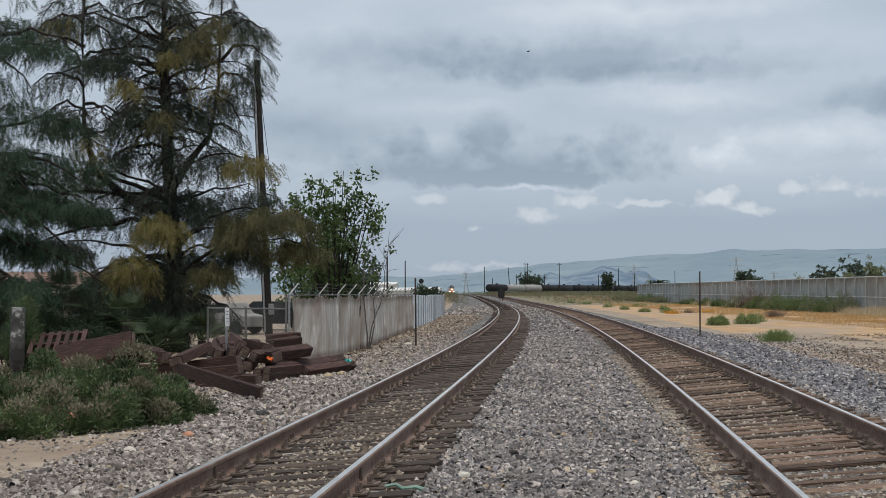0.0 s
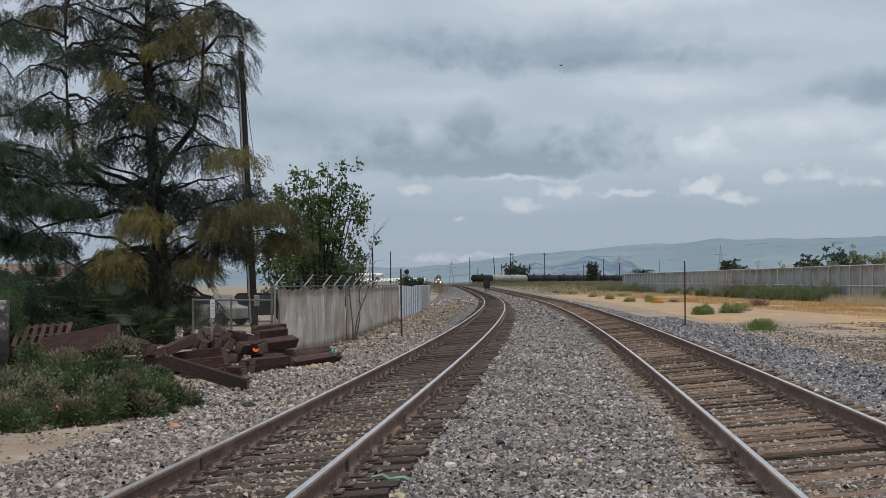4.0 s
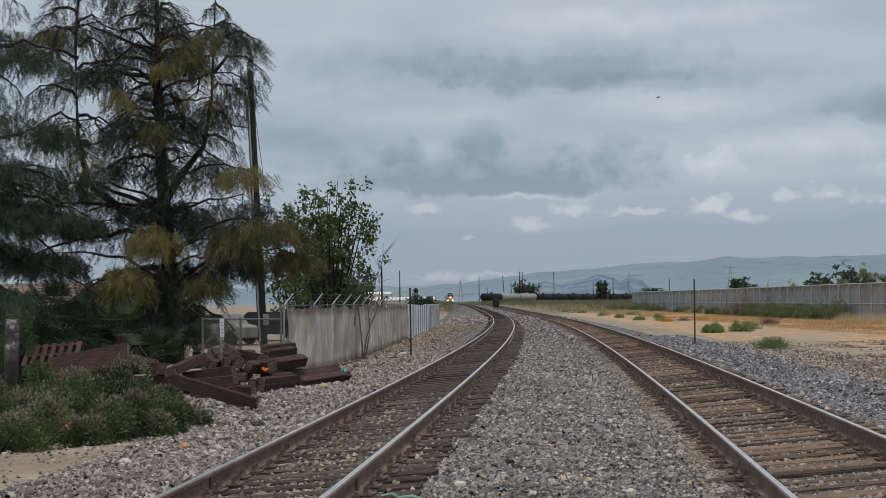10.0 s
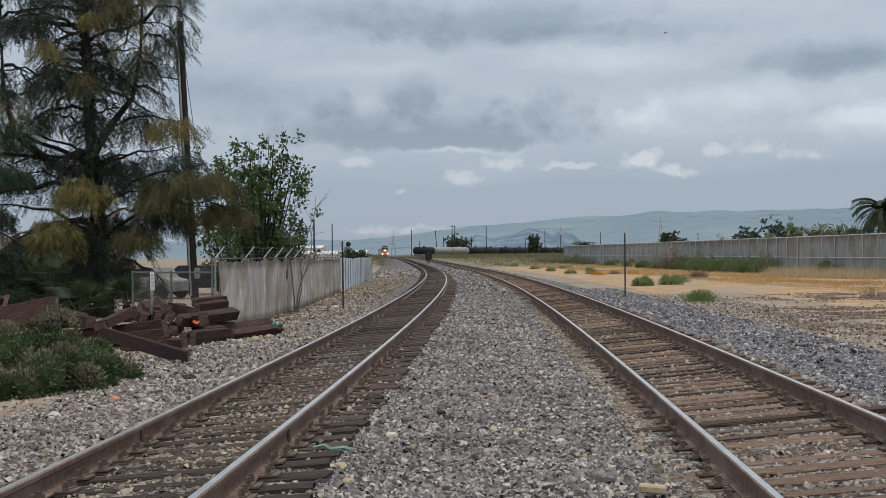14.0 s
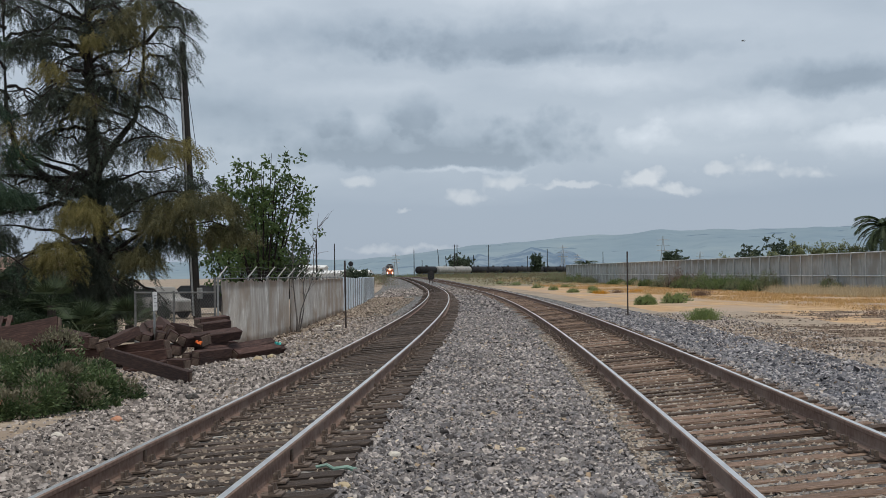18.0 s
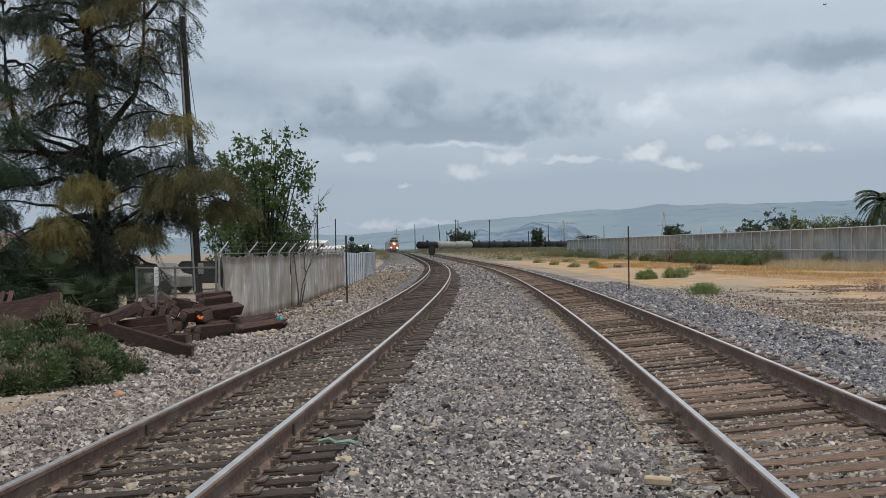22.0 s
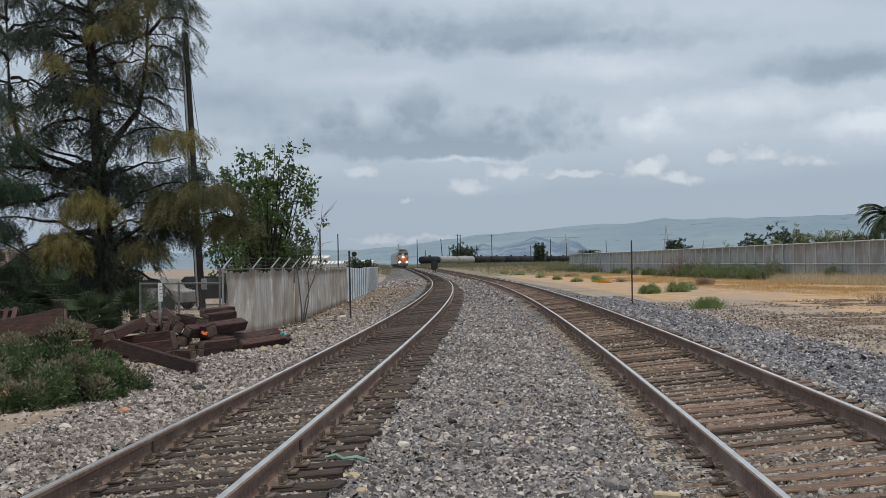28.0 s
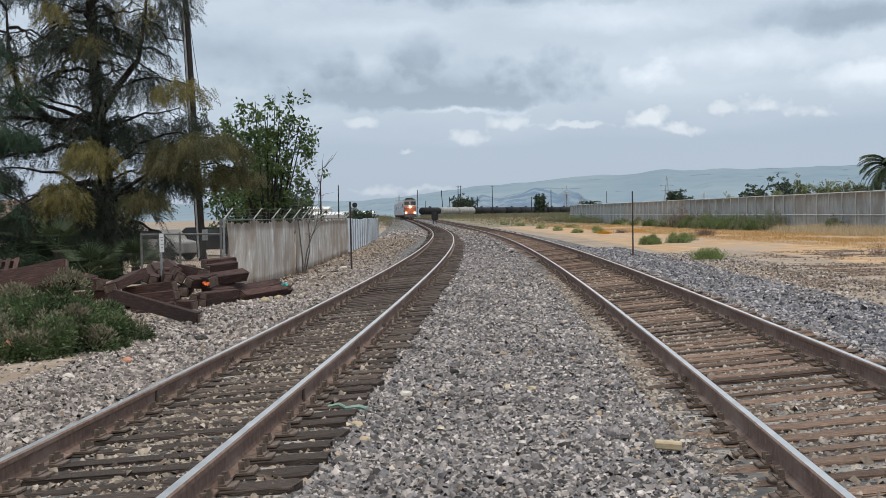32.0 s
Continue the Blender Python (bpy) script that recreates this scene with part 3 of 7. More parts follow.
WHITE_SHEET = mat("pale_blue_fence_sheet", [(0.3, (0.56, 0.63, 0.70)), (0.7, (0.70, 0.77, 0.83))], 1.2, 6, 0.7, bump=0.1, stretch=(2, 2, 0.4), second=(1.1, (0.45, 0.49, 0.52), 0.56, 0.7))
DULL_PIPE = mat("dull_weathered_pipe", [(0.3, (0.10, 0.10, 0.098)), (0.7, (0.22, 0.22, 0.215))], 12, 5, 0.7, 0.3, bump=0.05)
POLE_WOOD = mat("creosoted_pole", [(0.3, (0.013, 0.012, 0.012)), (0.7, (0.038, 0.034, 0.032))], 5, 7, 0.9, bump=0.5, stretch=(5, 5, 0.4))
STEEL_DARK = mat("dark_rusty_steel", [(0.3, (0.035, 0.028, 0.026)), (0.7, (0.085, 0.068, 0.06))], 9, 5, 0.8, 0.2, bump=0.2)
WIRE = mat("black_cable", [(0.3, (0.015, 0.015, 0.016)), (0.7, (0.03, 0.03, 0.032))], 5, 2, 0.6, bump=0)
TIMBER = mat("red_brown_timber", [(0.3, (0.022, 0.013, 0.012)), (0.55, (0.062, 0.034, 0.028)), (0.8, (0.135, 0.080, 0.066))], 4, 8, 0.85, bump=0.5, stretch=(10, 1.0, 10), vary=0.4)
TIMBER_END = mat("cut_timber_end", [(0.3, (0.06, 0.042, 0.034)), (0.7, (0.16, 0.115, 0.092))], 14, 6, 0.9, bump=0.4)


def hang_sprays(rng, pts, reach, per_m, drop, shift=(0, 0, 0)):
    """Places and directions of the drooping twigs that hang from a limb's side shoots."""
    seg = np.linalg.norm(np.diff(pts, axis=0), axis=1)
    total = seg.sum()
    n = max(8, int(total * per_m))
    t = rng.rand(n) ** 0.8
    u = t * (len(pts) - 1)
    i = np.minimum(u.astype(int), len(pts) - 2)
    fr = (u - i)[:, None]
    base = pts[i] * (1 - fr) + pts[i + 1] * fr
    along = pts[i + 1] - pts[i]
    along /= np.linalg.norm(along, axis=1)[:, None] + 1e-9
    lat = np.cross(along, [0, 0, 1.0])
    lat /= np.linalg.norm(lat, axis=1)[:, None] + 1e-9
    w = reach * (0.35 + 0.65 * np.sin(np.pi * np.clip(t * 0.85 + 0.12, 0, 1)))
    off = rng.uniform(-1, 1, n) * w
    base = base + lat * off[:, None] + along * (np.abs(off) * 0.4)[:, None]
    base[:, 2] -= off ** 2 / max(reach, 0.2) * 0.35 + rng.rand(n) ** 1.5 * drop
    axis = lat * (np.sign(off) * 0.45)[:, None] + along * 0.35 + rng.normal(0, 0.28, (n, 3))
    axis[:, 2] -= 0.85
    return base, axis, rng.normal(0, 1, (n, 3)), rng.uniform(0.2, 0.5, n), rng.uniform(0.05, 0.10, n)


def drape(rng, x, y, z, half, hang, count):
    """A hanging fan of foliage: twigs that droop from a low dome."""
    r, an = np.sqrt(rng.rand(count)), rng.uniform(0, 2 * np.pi, count)
    lump = 1 + 0.22 * np.sin(an * 3 + x * 5) + 0.14 * np.sin(an * 7 + z * 3)
    u, v = r * np.cos(an) * lump, r * np.sin(an) * lump
    deep = rng.rand(count) ** 1.4
    base = np.stack([x + half * u, y + half * 0.75 * v, z - hang * (0.42 * r * r + 0.5 * deep)], 1)
    base[:, 2] += 0.10 * np.sin(u * 9 + x) + 0.08 * np.sin(v * 11 + y)
    axis = np.stack([u * 0.55, v * 0.55, -0.9 + 0 * u], 1) + rng.normal(0, 0.26, (count, 3))
    return base, axis, rng.normal(0, 1, (count, 3)), rng.uniform(0.16, 0.42, count), rng.uniform(0.04, 0.09, count)


def cedar(name, foot, stems, limbs, drapes, label, dark, gold, seed, density=80):
    """A cedar: stems as polylines, limbs as (start, tip, rise, reach, drop, gold)."""
    rng = np.random.RandomState(seed)
    tree = thing(name, Matrix.Translation(foot), label, "tree")
    for pts, r0, r1 in stems:
        bm = B()
        limb_tube(bm, [np.array(p, float) for p in pts], r0, r1, 12)
        part("trunk", bm, BARK, tree, smooth=True)
    tv, tf = spray_template(5)
    sets = {False: [], True: []}
    twigs = B()
    for a, b, rise, reach, drop, is_gold in limbs:
        pts = limb_curve(a, b, rise, 9)
        pts[1:-1] += rng.normal(0, 0.05, (7, 3))
        bm = B()
        ln = float(np.linalg.norm(np.array(b) - np.array(a)))
        limb_tube(bm, pts, 0.035 + 0.017 * ln, 0.012, 6)
        for k in range(2, 8):
            for sg in (-1, 1):
                al = pts[k + 1] - pts[k - 1]
                la = np.cross(al, [0, 0, 1.0])
                la /= np.linalg.norm(la) + 1e-9
                e = pts[k] + la * sg * reach * rng.uniform(0.4, 0.8) + np.array([0, 0, -0.25 * reach]) + al / (np.linalg.norm(al) + 1e-9) * 0.2
                tube(twigs, pts[k], e, 0.018, 0.006, 4, False)
        part("limb", bm, BARK, tree)
        sets[bool(is_gold)].append(hang_sprays(rng, pts, reach * 0.76, density * (0.6 + reach), drop * 0.85))
    sets[2] = []
    for x, y, z, half, hang, tone in drapes:
        zs = max(0.6, z - 0.25 * half - 0.2 * math.hypot(x, y))
        tx = float(np.interp(zs, [q[2] for q in stems[0][0]], [q[0] for q in stems[0][0]]))
        pts = limb_curve((tx, 0, zs), (x, y, z - 0.12 * hang), 0.12 * math.hypot(x - tx, y), 9)
        pts[1:-1] += rng.normal(0, 0.06, (7, 3))
        bm = B()
        limb_tube(bm, pts, 0.03 + 0.012 * math.hypot(x - tx, y), 0.01, 6)
        part("limb", bm, BARK, tree)
        for k in range(7):
            a = rng.uniform(0, 6.28)
            tube(twigs, pts[-1 - k % 3], (x + half * 0.75 * math.cos(a), y + half * 0.55 * math.sin(a), z - hang * 0.35), 0.014, 0.005, 4, False)
        sets[{0: False, 1: True, 2: 2}[tone]].append(drape(rng, x, y, z, half, hang, int(130 + (560 if z < 5.6 else 360 if tone else 240) * half * (hang + half))))
    tagged(part("twig_work", twigs, BARK, tree), kind="stuff")
    for key, m, lab in ((False, dark, "drooping dark green needles"), (True, gold, "drooping olive-gold needles"), (2, NEEDLE_OLIVE, "drooping dull olive needles")):
        if sets[key]:
            cols = [np.concatenate([s[i] for s in sets[key]]) for i in range(5)]
            v, f = scatter_template(tv, tf, *cols)
            child("crown", fast_mesh("crown", v, f, m), tree, None, lab)
    return tree


def west_trees():
    rng = random.Random(21)
    stems = [
        ([(0.1, 0, -0.25), (0.0, 0, 1.5), (-0.15, 0, 4), (-0.4, 0, 7), (-0.5, 0, 10), (-0.55, 0, 13.5), (-0.5, 0, 18.5)], 0.36, 0.04),
        ([(-0.2, 0, 5.6), (0.5, -0.1, 6.6), (1.15, -0.1, 7.4), (1.45, -0.1, 9), (1.6, -0.1, 12.9)], 0.15, 0.02),
        ([(-0.4, 0, 4.8), (-1.2, -0.1, 4.9), (-2.1, -0.1, 5.5), (-2.9, -0.2, 6.2), (-3.3, -0.2, 7.6), (-3.4, -0.2, 11.0), (-3.2, -0.2, 14.5)], 0.20, 0.03),
    ]
    L = []

    def add(a, b, rise=0.4, reach=0.8, drop=0.5, gold=False):
        L.append((a, b, rise, reach, drop, gold))

    # the right-hand stem's fans
    add((1.5, 0, 10.8), (3.3, -0.3, 10.9), 0.5, 0.5, 0.4)
    add((1.5, 0, 10.0), (3.4, -0.2, 9.9), 0.6, 0.6, 0.7)
    add((1.45, 0, 9.4), (2.6, 0.3, 8.8), 0.5, 0.6, 0.6)
    add((1.4, 0, 8.6), (2.35, -0.5, 7.7), 0.4, 0.6, 0.6)
    add((1.3, 0, 7.8), (2.4, 0.2, 7.0), 0.3, 0.6, 0.6)
    add((1.45, 0, 9.8), (1.3, -1.7, 8.8), 0.5, 0.9, 0.9, True)
    add((1.4, 0, 8.9), (1.7, -1.6, 7.9), 0.4, 0.8, 0.8)
    add((1.55, 0, 11.6), (2.4, -0.2, 11.5), 0.2, 0.4, 0.3)
    add((1.55, 0, 11.5), (0.8, -0.3, 11.1), 0.2, 0.4, 0.3)
    add((1.5, 0, 10.6), (0.4, -0.4, 9.8), 0.2, 0.6, 0.5)
    add((1.6, 0, 12.4), (2.0, 0, 12.0), 0.05, 0.2, 0.15)
    add((1.6, 0, 12.4), (1.2, 0, 12.0), 0.05, 0.2, 0.15)
    # the long thick boughs on the other side
    add((-0.5, 0, 5.2), (-4.4, -0.4, 6.2), 0.3, 1.0, 0.9)
    add((-1.6, 0, 5.2), (-5.0, -0.6, 5.0), 0.4, 1.0, 0.9)
    add((-0.4, 0, 4.4), (-5.3, -0.8, 3.4), 0.4, 0.9, 0.7)
    add((-3.2, 0, 7.4), (-5.2, -0.4, 7.4), 0.4, 0.8, 0.8)
    add((-3.3, 0, 8.2), (-4.9, 0.3, 8.3), 0.4, 0.7, 0.7)
    add((-3.4, 0, 9.2), (-5.1, -0.3, 9.3), 0.4, 0.8, 0.8)
    add((-3.4, 0, 9.9), (-4.6, -0.3, 10.6), 0.4, 0.7, 0.6)
    add((-3.3, 0, 8.6), (-1.9, -1.0, 7.6), 0.3, 0.9, 0.9)
    add((-3.2, 0, 7.6), (-2.6, -1.8, 6.7), 0.4, 0.9, 0.9, True)
    add((-0.5, 0, 9.6), (-3.0, -0.6, 10.0), 0.5, 0.9, 0.9)
    add((-0.5, 0, 8.0), (-2.8, 0.5, 8.0), 0.5, 0.9, 0.9)
    add((-0.4, 0, 7.0), (-2.9, 0.4, 6.4), 0.4, 0.9, 0.8)
    add((-0.3, 0, 3.2), (-3.4, -1.4, 1.9), 0.4, 0.9, 0.8)
    add((-0.2, 0, 2.6), (-2.6, -1.6, 1.0), 0.4, 1.0, 0.7)
    add((-0.1, 0, 2.4), (-1.0, -2.2, 0.9), 0.3, 1.0, 0.8)
    add((0, 0, 2.2), (1.2, -1.6, 0.9), 0.3, 0.9, 0.7)
    add((0, 0, 2.0), (2.3, -0.4, 1.0), 0.3, 0.9, 0.6)
    for k in range(20):
        z = rng.uniform(7.5, 13.2)
        an = rng.uniform(0, 2 * math.pi)
        r = rng.uniform(1.0, 2.6) * (1.2 if z < 11 else 0.75)
        add((-0.5, 0, z), (-0.5 + r * math.cos(an), r * math.sin(an), z - rng.uniform(0.2, 0.9)), 0.4, 0.7, 0.8, rng.random() < 0.16)
    for k in range(10):
        z = 10.2 + 3.6 * (k / 9)
        add((-3.3, -0.2, z), (-3.3 + (-1.9 if k % 2 else 1.7) * rng.uniform(0.6, 1.0), rng.uniform(-1.0, 0.6), z - 0.3), 0.4, 0.8, 0.8, k % 7 == 3)
    for k in range(14):
        z = 10.5 + 7.2 * (k / 13)
        an = rng.uniform(0, 2 * math.pi)
        r = rng.uniform(1.4, 3.2) * (1.0 - 0.09 * max(0, z - 12))
        add((-0.5, 0, z), (-0.5 + r * math.cos(an), r * math.sin(an) * 0.8, z - 0.5), 0.4, 0.85, 0.8, k % 5 == 1)
    for k in range(12):
        z = 2.2 + 6.2 * (k / 11)
        an = -math.pi / 2 + rng.uniform(-1.1, 1.1)
        r = rng.uniform(1.3, 2.4)
        add((-0.3, 0, z + 0.5), (-0.3 + r * math.cos(an), r * math.sin(an), z - 0.2), 0.4, 0.8, 0.9)
    for k in range(4):
        z = 2.6 + 7.0 * (k / 3)
        r = rng.uniform(2.4, 4.4)
        add((-0.5, 0.2, z + 0.3), (-0.5 - r, rng.uniform(-0.6, 1.2), z - 0.1), 0.4, 0.9, 0.8, k % 6 == 2)
    # hanging fans: middle, half width, hang, tone (dark, gold, olive)
    fans = [
        (0.08, -2.5, 4.56, 0.91, 1.31, 1), (-0.73, -2.8, 3.31, 0.83, 1.53, 1), (2.75, -1, 6.66, 0.9, 1.03, 1), (3.53, -1, 4.81, 1.65, 1.13, 2), (4.32, -0.6, 3.73, 1.06, 0.85, 2), (-1.37, -1.5, 9.24, 0.56, 0.93, 1), (0.29, -2, 10, 0.4, 0.51, 1), (1.7, -1.5, 11.29, 0.59, 1.3, 2),
        (1.65, -1.6, 2.95, 0.78, 0.93, 2), (2.46, -1.4, 4.28, 0.93, 1.12, 2), (1.1, -1.8, 10.63, 0.55, 1.11, 2), (0.01, -2, 8.05, 0.48, 0.73, 2), (0.3, 0, 5.56, 1.15, 1.92, 0), (1.7, 0, 5.64, 1.15, 2.11, 0), (0.26, 0.5, 3.51, 1.26, 1.84, 0), (2.11, 0.4, 3.79, 1.06, 1.35, 0),
        (-0.14, -0.5, 2.6, 1.23, 2.09, 0), (-3.27, -1.5, 2.22, 1.11, 1.48, 0), (-2.34, -0.8, 2.7, 1.04, 1.88, 0), (-4.47, 0, 3.82, 1.44, 1.05, 0), (1.4, 0, 7.22, 0.81, 1.92, 0), (-3.43, 0.2, 6.31, 1.44, 1.16, 0), (-2.41, 0.5, 7.09, 1.2, 1.2, 0), (-3.98, 0, 8.49, 0.96, 1.15, 0),
        (0.41, -0.4, 8.66, 1.05, 1.43, 0), (1.6, 0, 9.19, 0.92, 1.63, 0), (2.5, 0, 9.96, 0.69, 1.44, 0), (-1.53, 0.3, 8.59, 1.06, 1.25, 0), (-2.97, 0, 10.27, 1.15, 0.96, 0), (-1.44, 0.3, 11.29, 1.16, 1.35, 0), (0.27, 0.4, 11.07, 1.16, 1.55, 0), (-4.62, 0, 11.71, 0.96, 1.05, 0),
        (-3.5, 0.3, 11.9, 1.16, 0.96, 0), (2.7, 0, 11.24, 0.65, 1.15, 0), (-0.13, -0.6, 7.07, 0.68, 1.51, 0), (0.4, -0.3, 1.72, 0.99, 1.62, 0), (-1.28, 0.5, 5.71, 0.97, 1.16, 0), (2.78, 0.5, 5.67, 0.78, 1.16, 0), (-2.18, 0.8, 1.13, 1.17, 0.98, 0),
        (1.84, 0.2, 11.79, 0.77, 1.16, 0), (-3.37, 0.6, 4.94, 0.97, 0.78, 0), (-0.56, 0.8, 9.75, 0.98, 1.17, 0), 
    ]
    cedar("deodar_cedar", (-13.75, 46.0, -0.2), stems, L, fans, "tall deodar cedar with drooping dark green and golden boughs", NEEDLE, NEEDLE_GOLD, 3, 44)
    # the darker neighbour
    stems2 = [([(0, 0, -0.3), (0.1, 0, 3), (0.1, 0, 7), (0, 0, 16)], 0.32, 0.05)]
    L2 = []
    for k in range(20):
        z = rng.uniform(1.2, 14.8)
        if 6.6 < z < 9.2:
            z -= 2.4
        an = rng.uniform(-1.9, 1.2)
        r = rng.uniform(1.8, 3.3) * (1.1 if z < 9 else 0.8)
        L2.append(((0.1, 0, z), (0.1 + r * math.cos(an), r * math.sin(an), z - rng.uniform(0.3, 1.2)), 0.5, 0.9, 0.9, rng.random() < 0.05))
    L2 += [((0.1, 0, 6.3), (4.4, -0.8, 5.5), 0.5, 0.9, 0.8, False), ((0.1, 0, 5.8), (3.2, -1.6, 5.0), 0.5, 0.9, 0.8, False), ((0.1, 0, 6.0), (2.2, 1.0, 5.2), 0.5, 0.9, 0.8, False), ((0.1, 0, 5.3), (4.8, -0.4, 4.7), 0.5, 0.9, 0.8, False), ((0.1, 0, 6.4), (1.6, -2.0, 5.6), 0.5, 0.9, 0.8, False), ((0.1, 0, 3.4), (2.6, -2.2, 1.6), 0.5, 1.0, 0.9, False), ((0.1, 0, 2.4), (4.6, -1.8, 0.9), 0.5, 1.0, 0.7, False), ((0.1, 0, 5.4), (3.4, -1.8, 4.0), 0.5, 1.0, 0.9, False), ((0.1, 0, 3.8), (5.2, -0.6, 2.2), 0.5, 1.0, 0.8, False), ((0.1, 0, 9.8), (4.3, -1.0, 9.7), 0.6, 0.7, 0.6, False), ((0.1, 0, 4.6), (4.4, -1.0, 3.2), 0.6, 1.0, 0.9, False), ((0.1, 0, 2.8), (3.7, -1.3, 1.3), 0.6, 0.9, 0.8, False)]
    fans2 = [
        (2.21, 0, 8.16, 1.61, 1.58, 0), (2.62, 0.4, 6.66, 1.94, 1.33, 0), (2.21, -0.4, 5.36, 1.47, 1.21, 0), (2.73, -0.6, 9.98, 1.35, 0.69, 0), (1.71, 0, 10.89, 0.88, 1.05, 0), (3.51, -3, 2.44, 0.94, 0.98, 0), (3.56, -3.5, 1.18, 0.72, 0.88, 0), (3.79, -0.4, 4.94, 1.3, 0.78, 0),
        (1.73, 0.3, 4.04, 1.06, 1.06, 0), (2.08, -1, 6.91, 1.03, 1.54, 0), (3.64, 0.2, 7.58, 0.7, 0.79, 0), (0.3, 0, 9.26, 1.4, 1.58, 0), (0.61, -1, 5.86, 1.54, 1.71, 0), (0.82, -1, 3.01, 1.37, 1.54, 0),
    ]
    cedar("deodar_cedar", (-19.9, 42.0, -0.2), stems2, L2, fans2, "dense deep-green cedar with heavy low branches", NEEDLE_BLUE, NEEDLE_GOLD, 8, 28)


west_trees()


def broad_tree(name, foot, height, spread, label, leaves, seed, stems=5, clusters=170, per=26, leaf=0.16, low=0.25):
    rng = np.random.RandomState(seed)
    tree = thing(name, Matrix.Translation(foot), label, "tree")
    bm = B()
    tube(bm, (0, 0, -0.3), (0.03, 0, height * low), 0.11, 0.09, 8)
    part("trunk", bm, BARK, tree)
    tips = []
    twigs = B()
    for k in range(stems):
        bm = B()
        an = 2 * math.pi * k / stems + rng.uniform(-0.4, 0.4)
        r = spread * rng.uniform(0.35, 0.8)
        top = np.array([r * math.cos(an), r * math.sin(an), height * rng.uniform(0.8, 1.0) * (1 - 0.12 * (r / spread))])
        pts = limb_curve((0.03, 0, height * low * 0.9), top, 0.0, 8)
        pts[:, :2] *= (np.linspace(0, 1, 8) ** 0.7)[:, None] / (np.linspace(0, 1, 8) + 1e-6)[:, None] * 0.85
        limb_tube(bm, pts, 0.06, 0.012, 6)
        for j in range(9):
            u = rng.randint(2, 7)
            p = pts[u]
            q = p + np.array([rng.normal(0, 0.4), rng.normal(0, 0.4), rng.uniform(0.0, 0.6)]) * spread * 0.5
            tube(twigs, p, q, 0.018, 0.006, 4, False)
            tips += [q, (p + q) / 2]
        tips.append(top)
        part("limb", bm, BARK, tree)
    tagged(part("twig_work", twigs, BARK, tree), kind="stuff")
    tips = np.array(tips)
    c = tips[rng.randint(0, len(tips), clusters)] + rng.normal(0, 0.16 * spread, (clusters, 3))
    n = clusters * per
    base = np.repeat(c, per, axis=0) + rng.normal(0, 0.13, (n, 3))
    axis = rng.normal(0, 1, (n, 3)) + np.array([0, 0, -0.25])
    v, f = scatter_template(*LEAF_T, base, axis, rng.normal(0, 1, (n, 3)), rng.uniform(0.7, 1.2, n) * leaf, rng.uniform(0.35, 0.6, n) * leaf)
    child("crown", fast_mesh("crown", v, f, leaves), tree)
    return tree


broad_tree("young_tree", (-11.0, 61.0, -0.2), 8.1, 3.0, "young broad-leaved tree with airy green crown behind the fence", LEAF, 12, 13, 230, 20, 0.24, 0.12)
broad_tree("young_tree", (-13.2, 66.0, -0.2), 6.0, 2.2, "shorter leafy tree behind the fence", LEAF, 14, 8, 200, 22, 0.22, 0.08)


def fence_points(path, step):
    """Evenly spaced places along a polyline, with headings."""
    pts = [Vector((*p, 0)) for p in path]
    out = []
    carry = 0.0
    for a, b in zip(pts, pts[1:]):
        d = b - a
        ln = d.length
        t = carry
        while t < ln:
            out.append(a + d * (t / ln))
            t += step
        carry = t - ln
    return out


def cloth_panel(a, b, z0, z1, rng, fold=0.05, nx=20, nz=7, sag=0.05):
    """A hanging fabric bay between two posts, with folds, thickness and a sagging hem."""
    d = b - a
    n = Vector((-d.y, d.x, 0)).normalized()
    ph = [rng.uniform(0, 6.28) for _ in range(4)]
    fq = (rng.uniform(9, 26), rng.uniform(24, 58), rng.uniform(5, 12))
    am = rng.uniform(0.5, 1.5)
    verts, faces = [], []
    for side in (0, 1):
        for i in range(nx + 1):
            u = i / nx
            for j in range(nz + 1):
                w = j / nz
                off = fold * am * (math.sin(u * fq[0] + ph[0] + w * 0.8) * 0.5 + math.sin(u * fq[1] + ph[1] + w * 1.5) * 0.3 * (0.3 + u) + math.sin(u * fq[2] + ph[2] - w) * 0.5) * (0.4 + 0.6 * math.sin(math.pi * min(1, w + 0.15)))
                top = z1 - sag * math.sin(math.pi * u) - (0.03 * math.sin(u * 30 + ph[3]))
                bot = z0 + 0.03 * math.sin(u * 17 + ph[2])
                p = a + d * u + n * (off + 0.008 * side)
                verts.append((p.x, p.y, bot + (top - bot) * w))
    k = nz + 1
    base = (nx + 1) * k
    for i in range(nx):
        for j in range(nz):
            q = i * k + j
            faces.append((q, q + k, q + k + 1, q + 1))
            faces.append((base + q, base + q + 1, base + q + k + 1, base + q + k))
    for i in range(nx):
        for j in (0, nz):
            q = i * k + j
            faces.append((q, base + q, base + q + k, q + k))
    return verts, faces


PALE_ARM = mat("pale_painted_arm", [(0.3, (0.5, 0.5, 0.48)), (0.7, (0.68, 0.68, 0.66))], 9, 4, 0.6, bump=0.05)


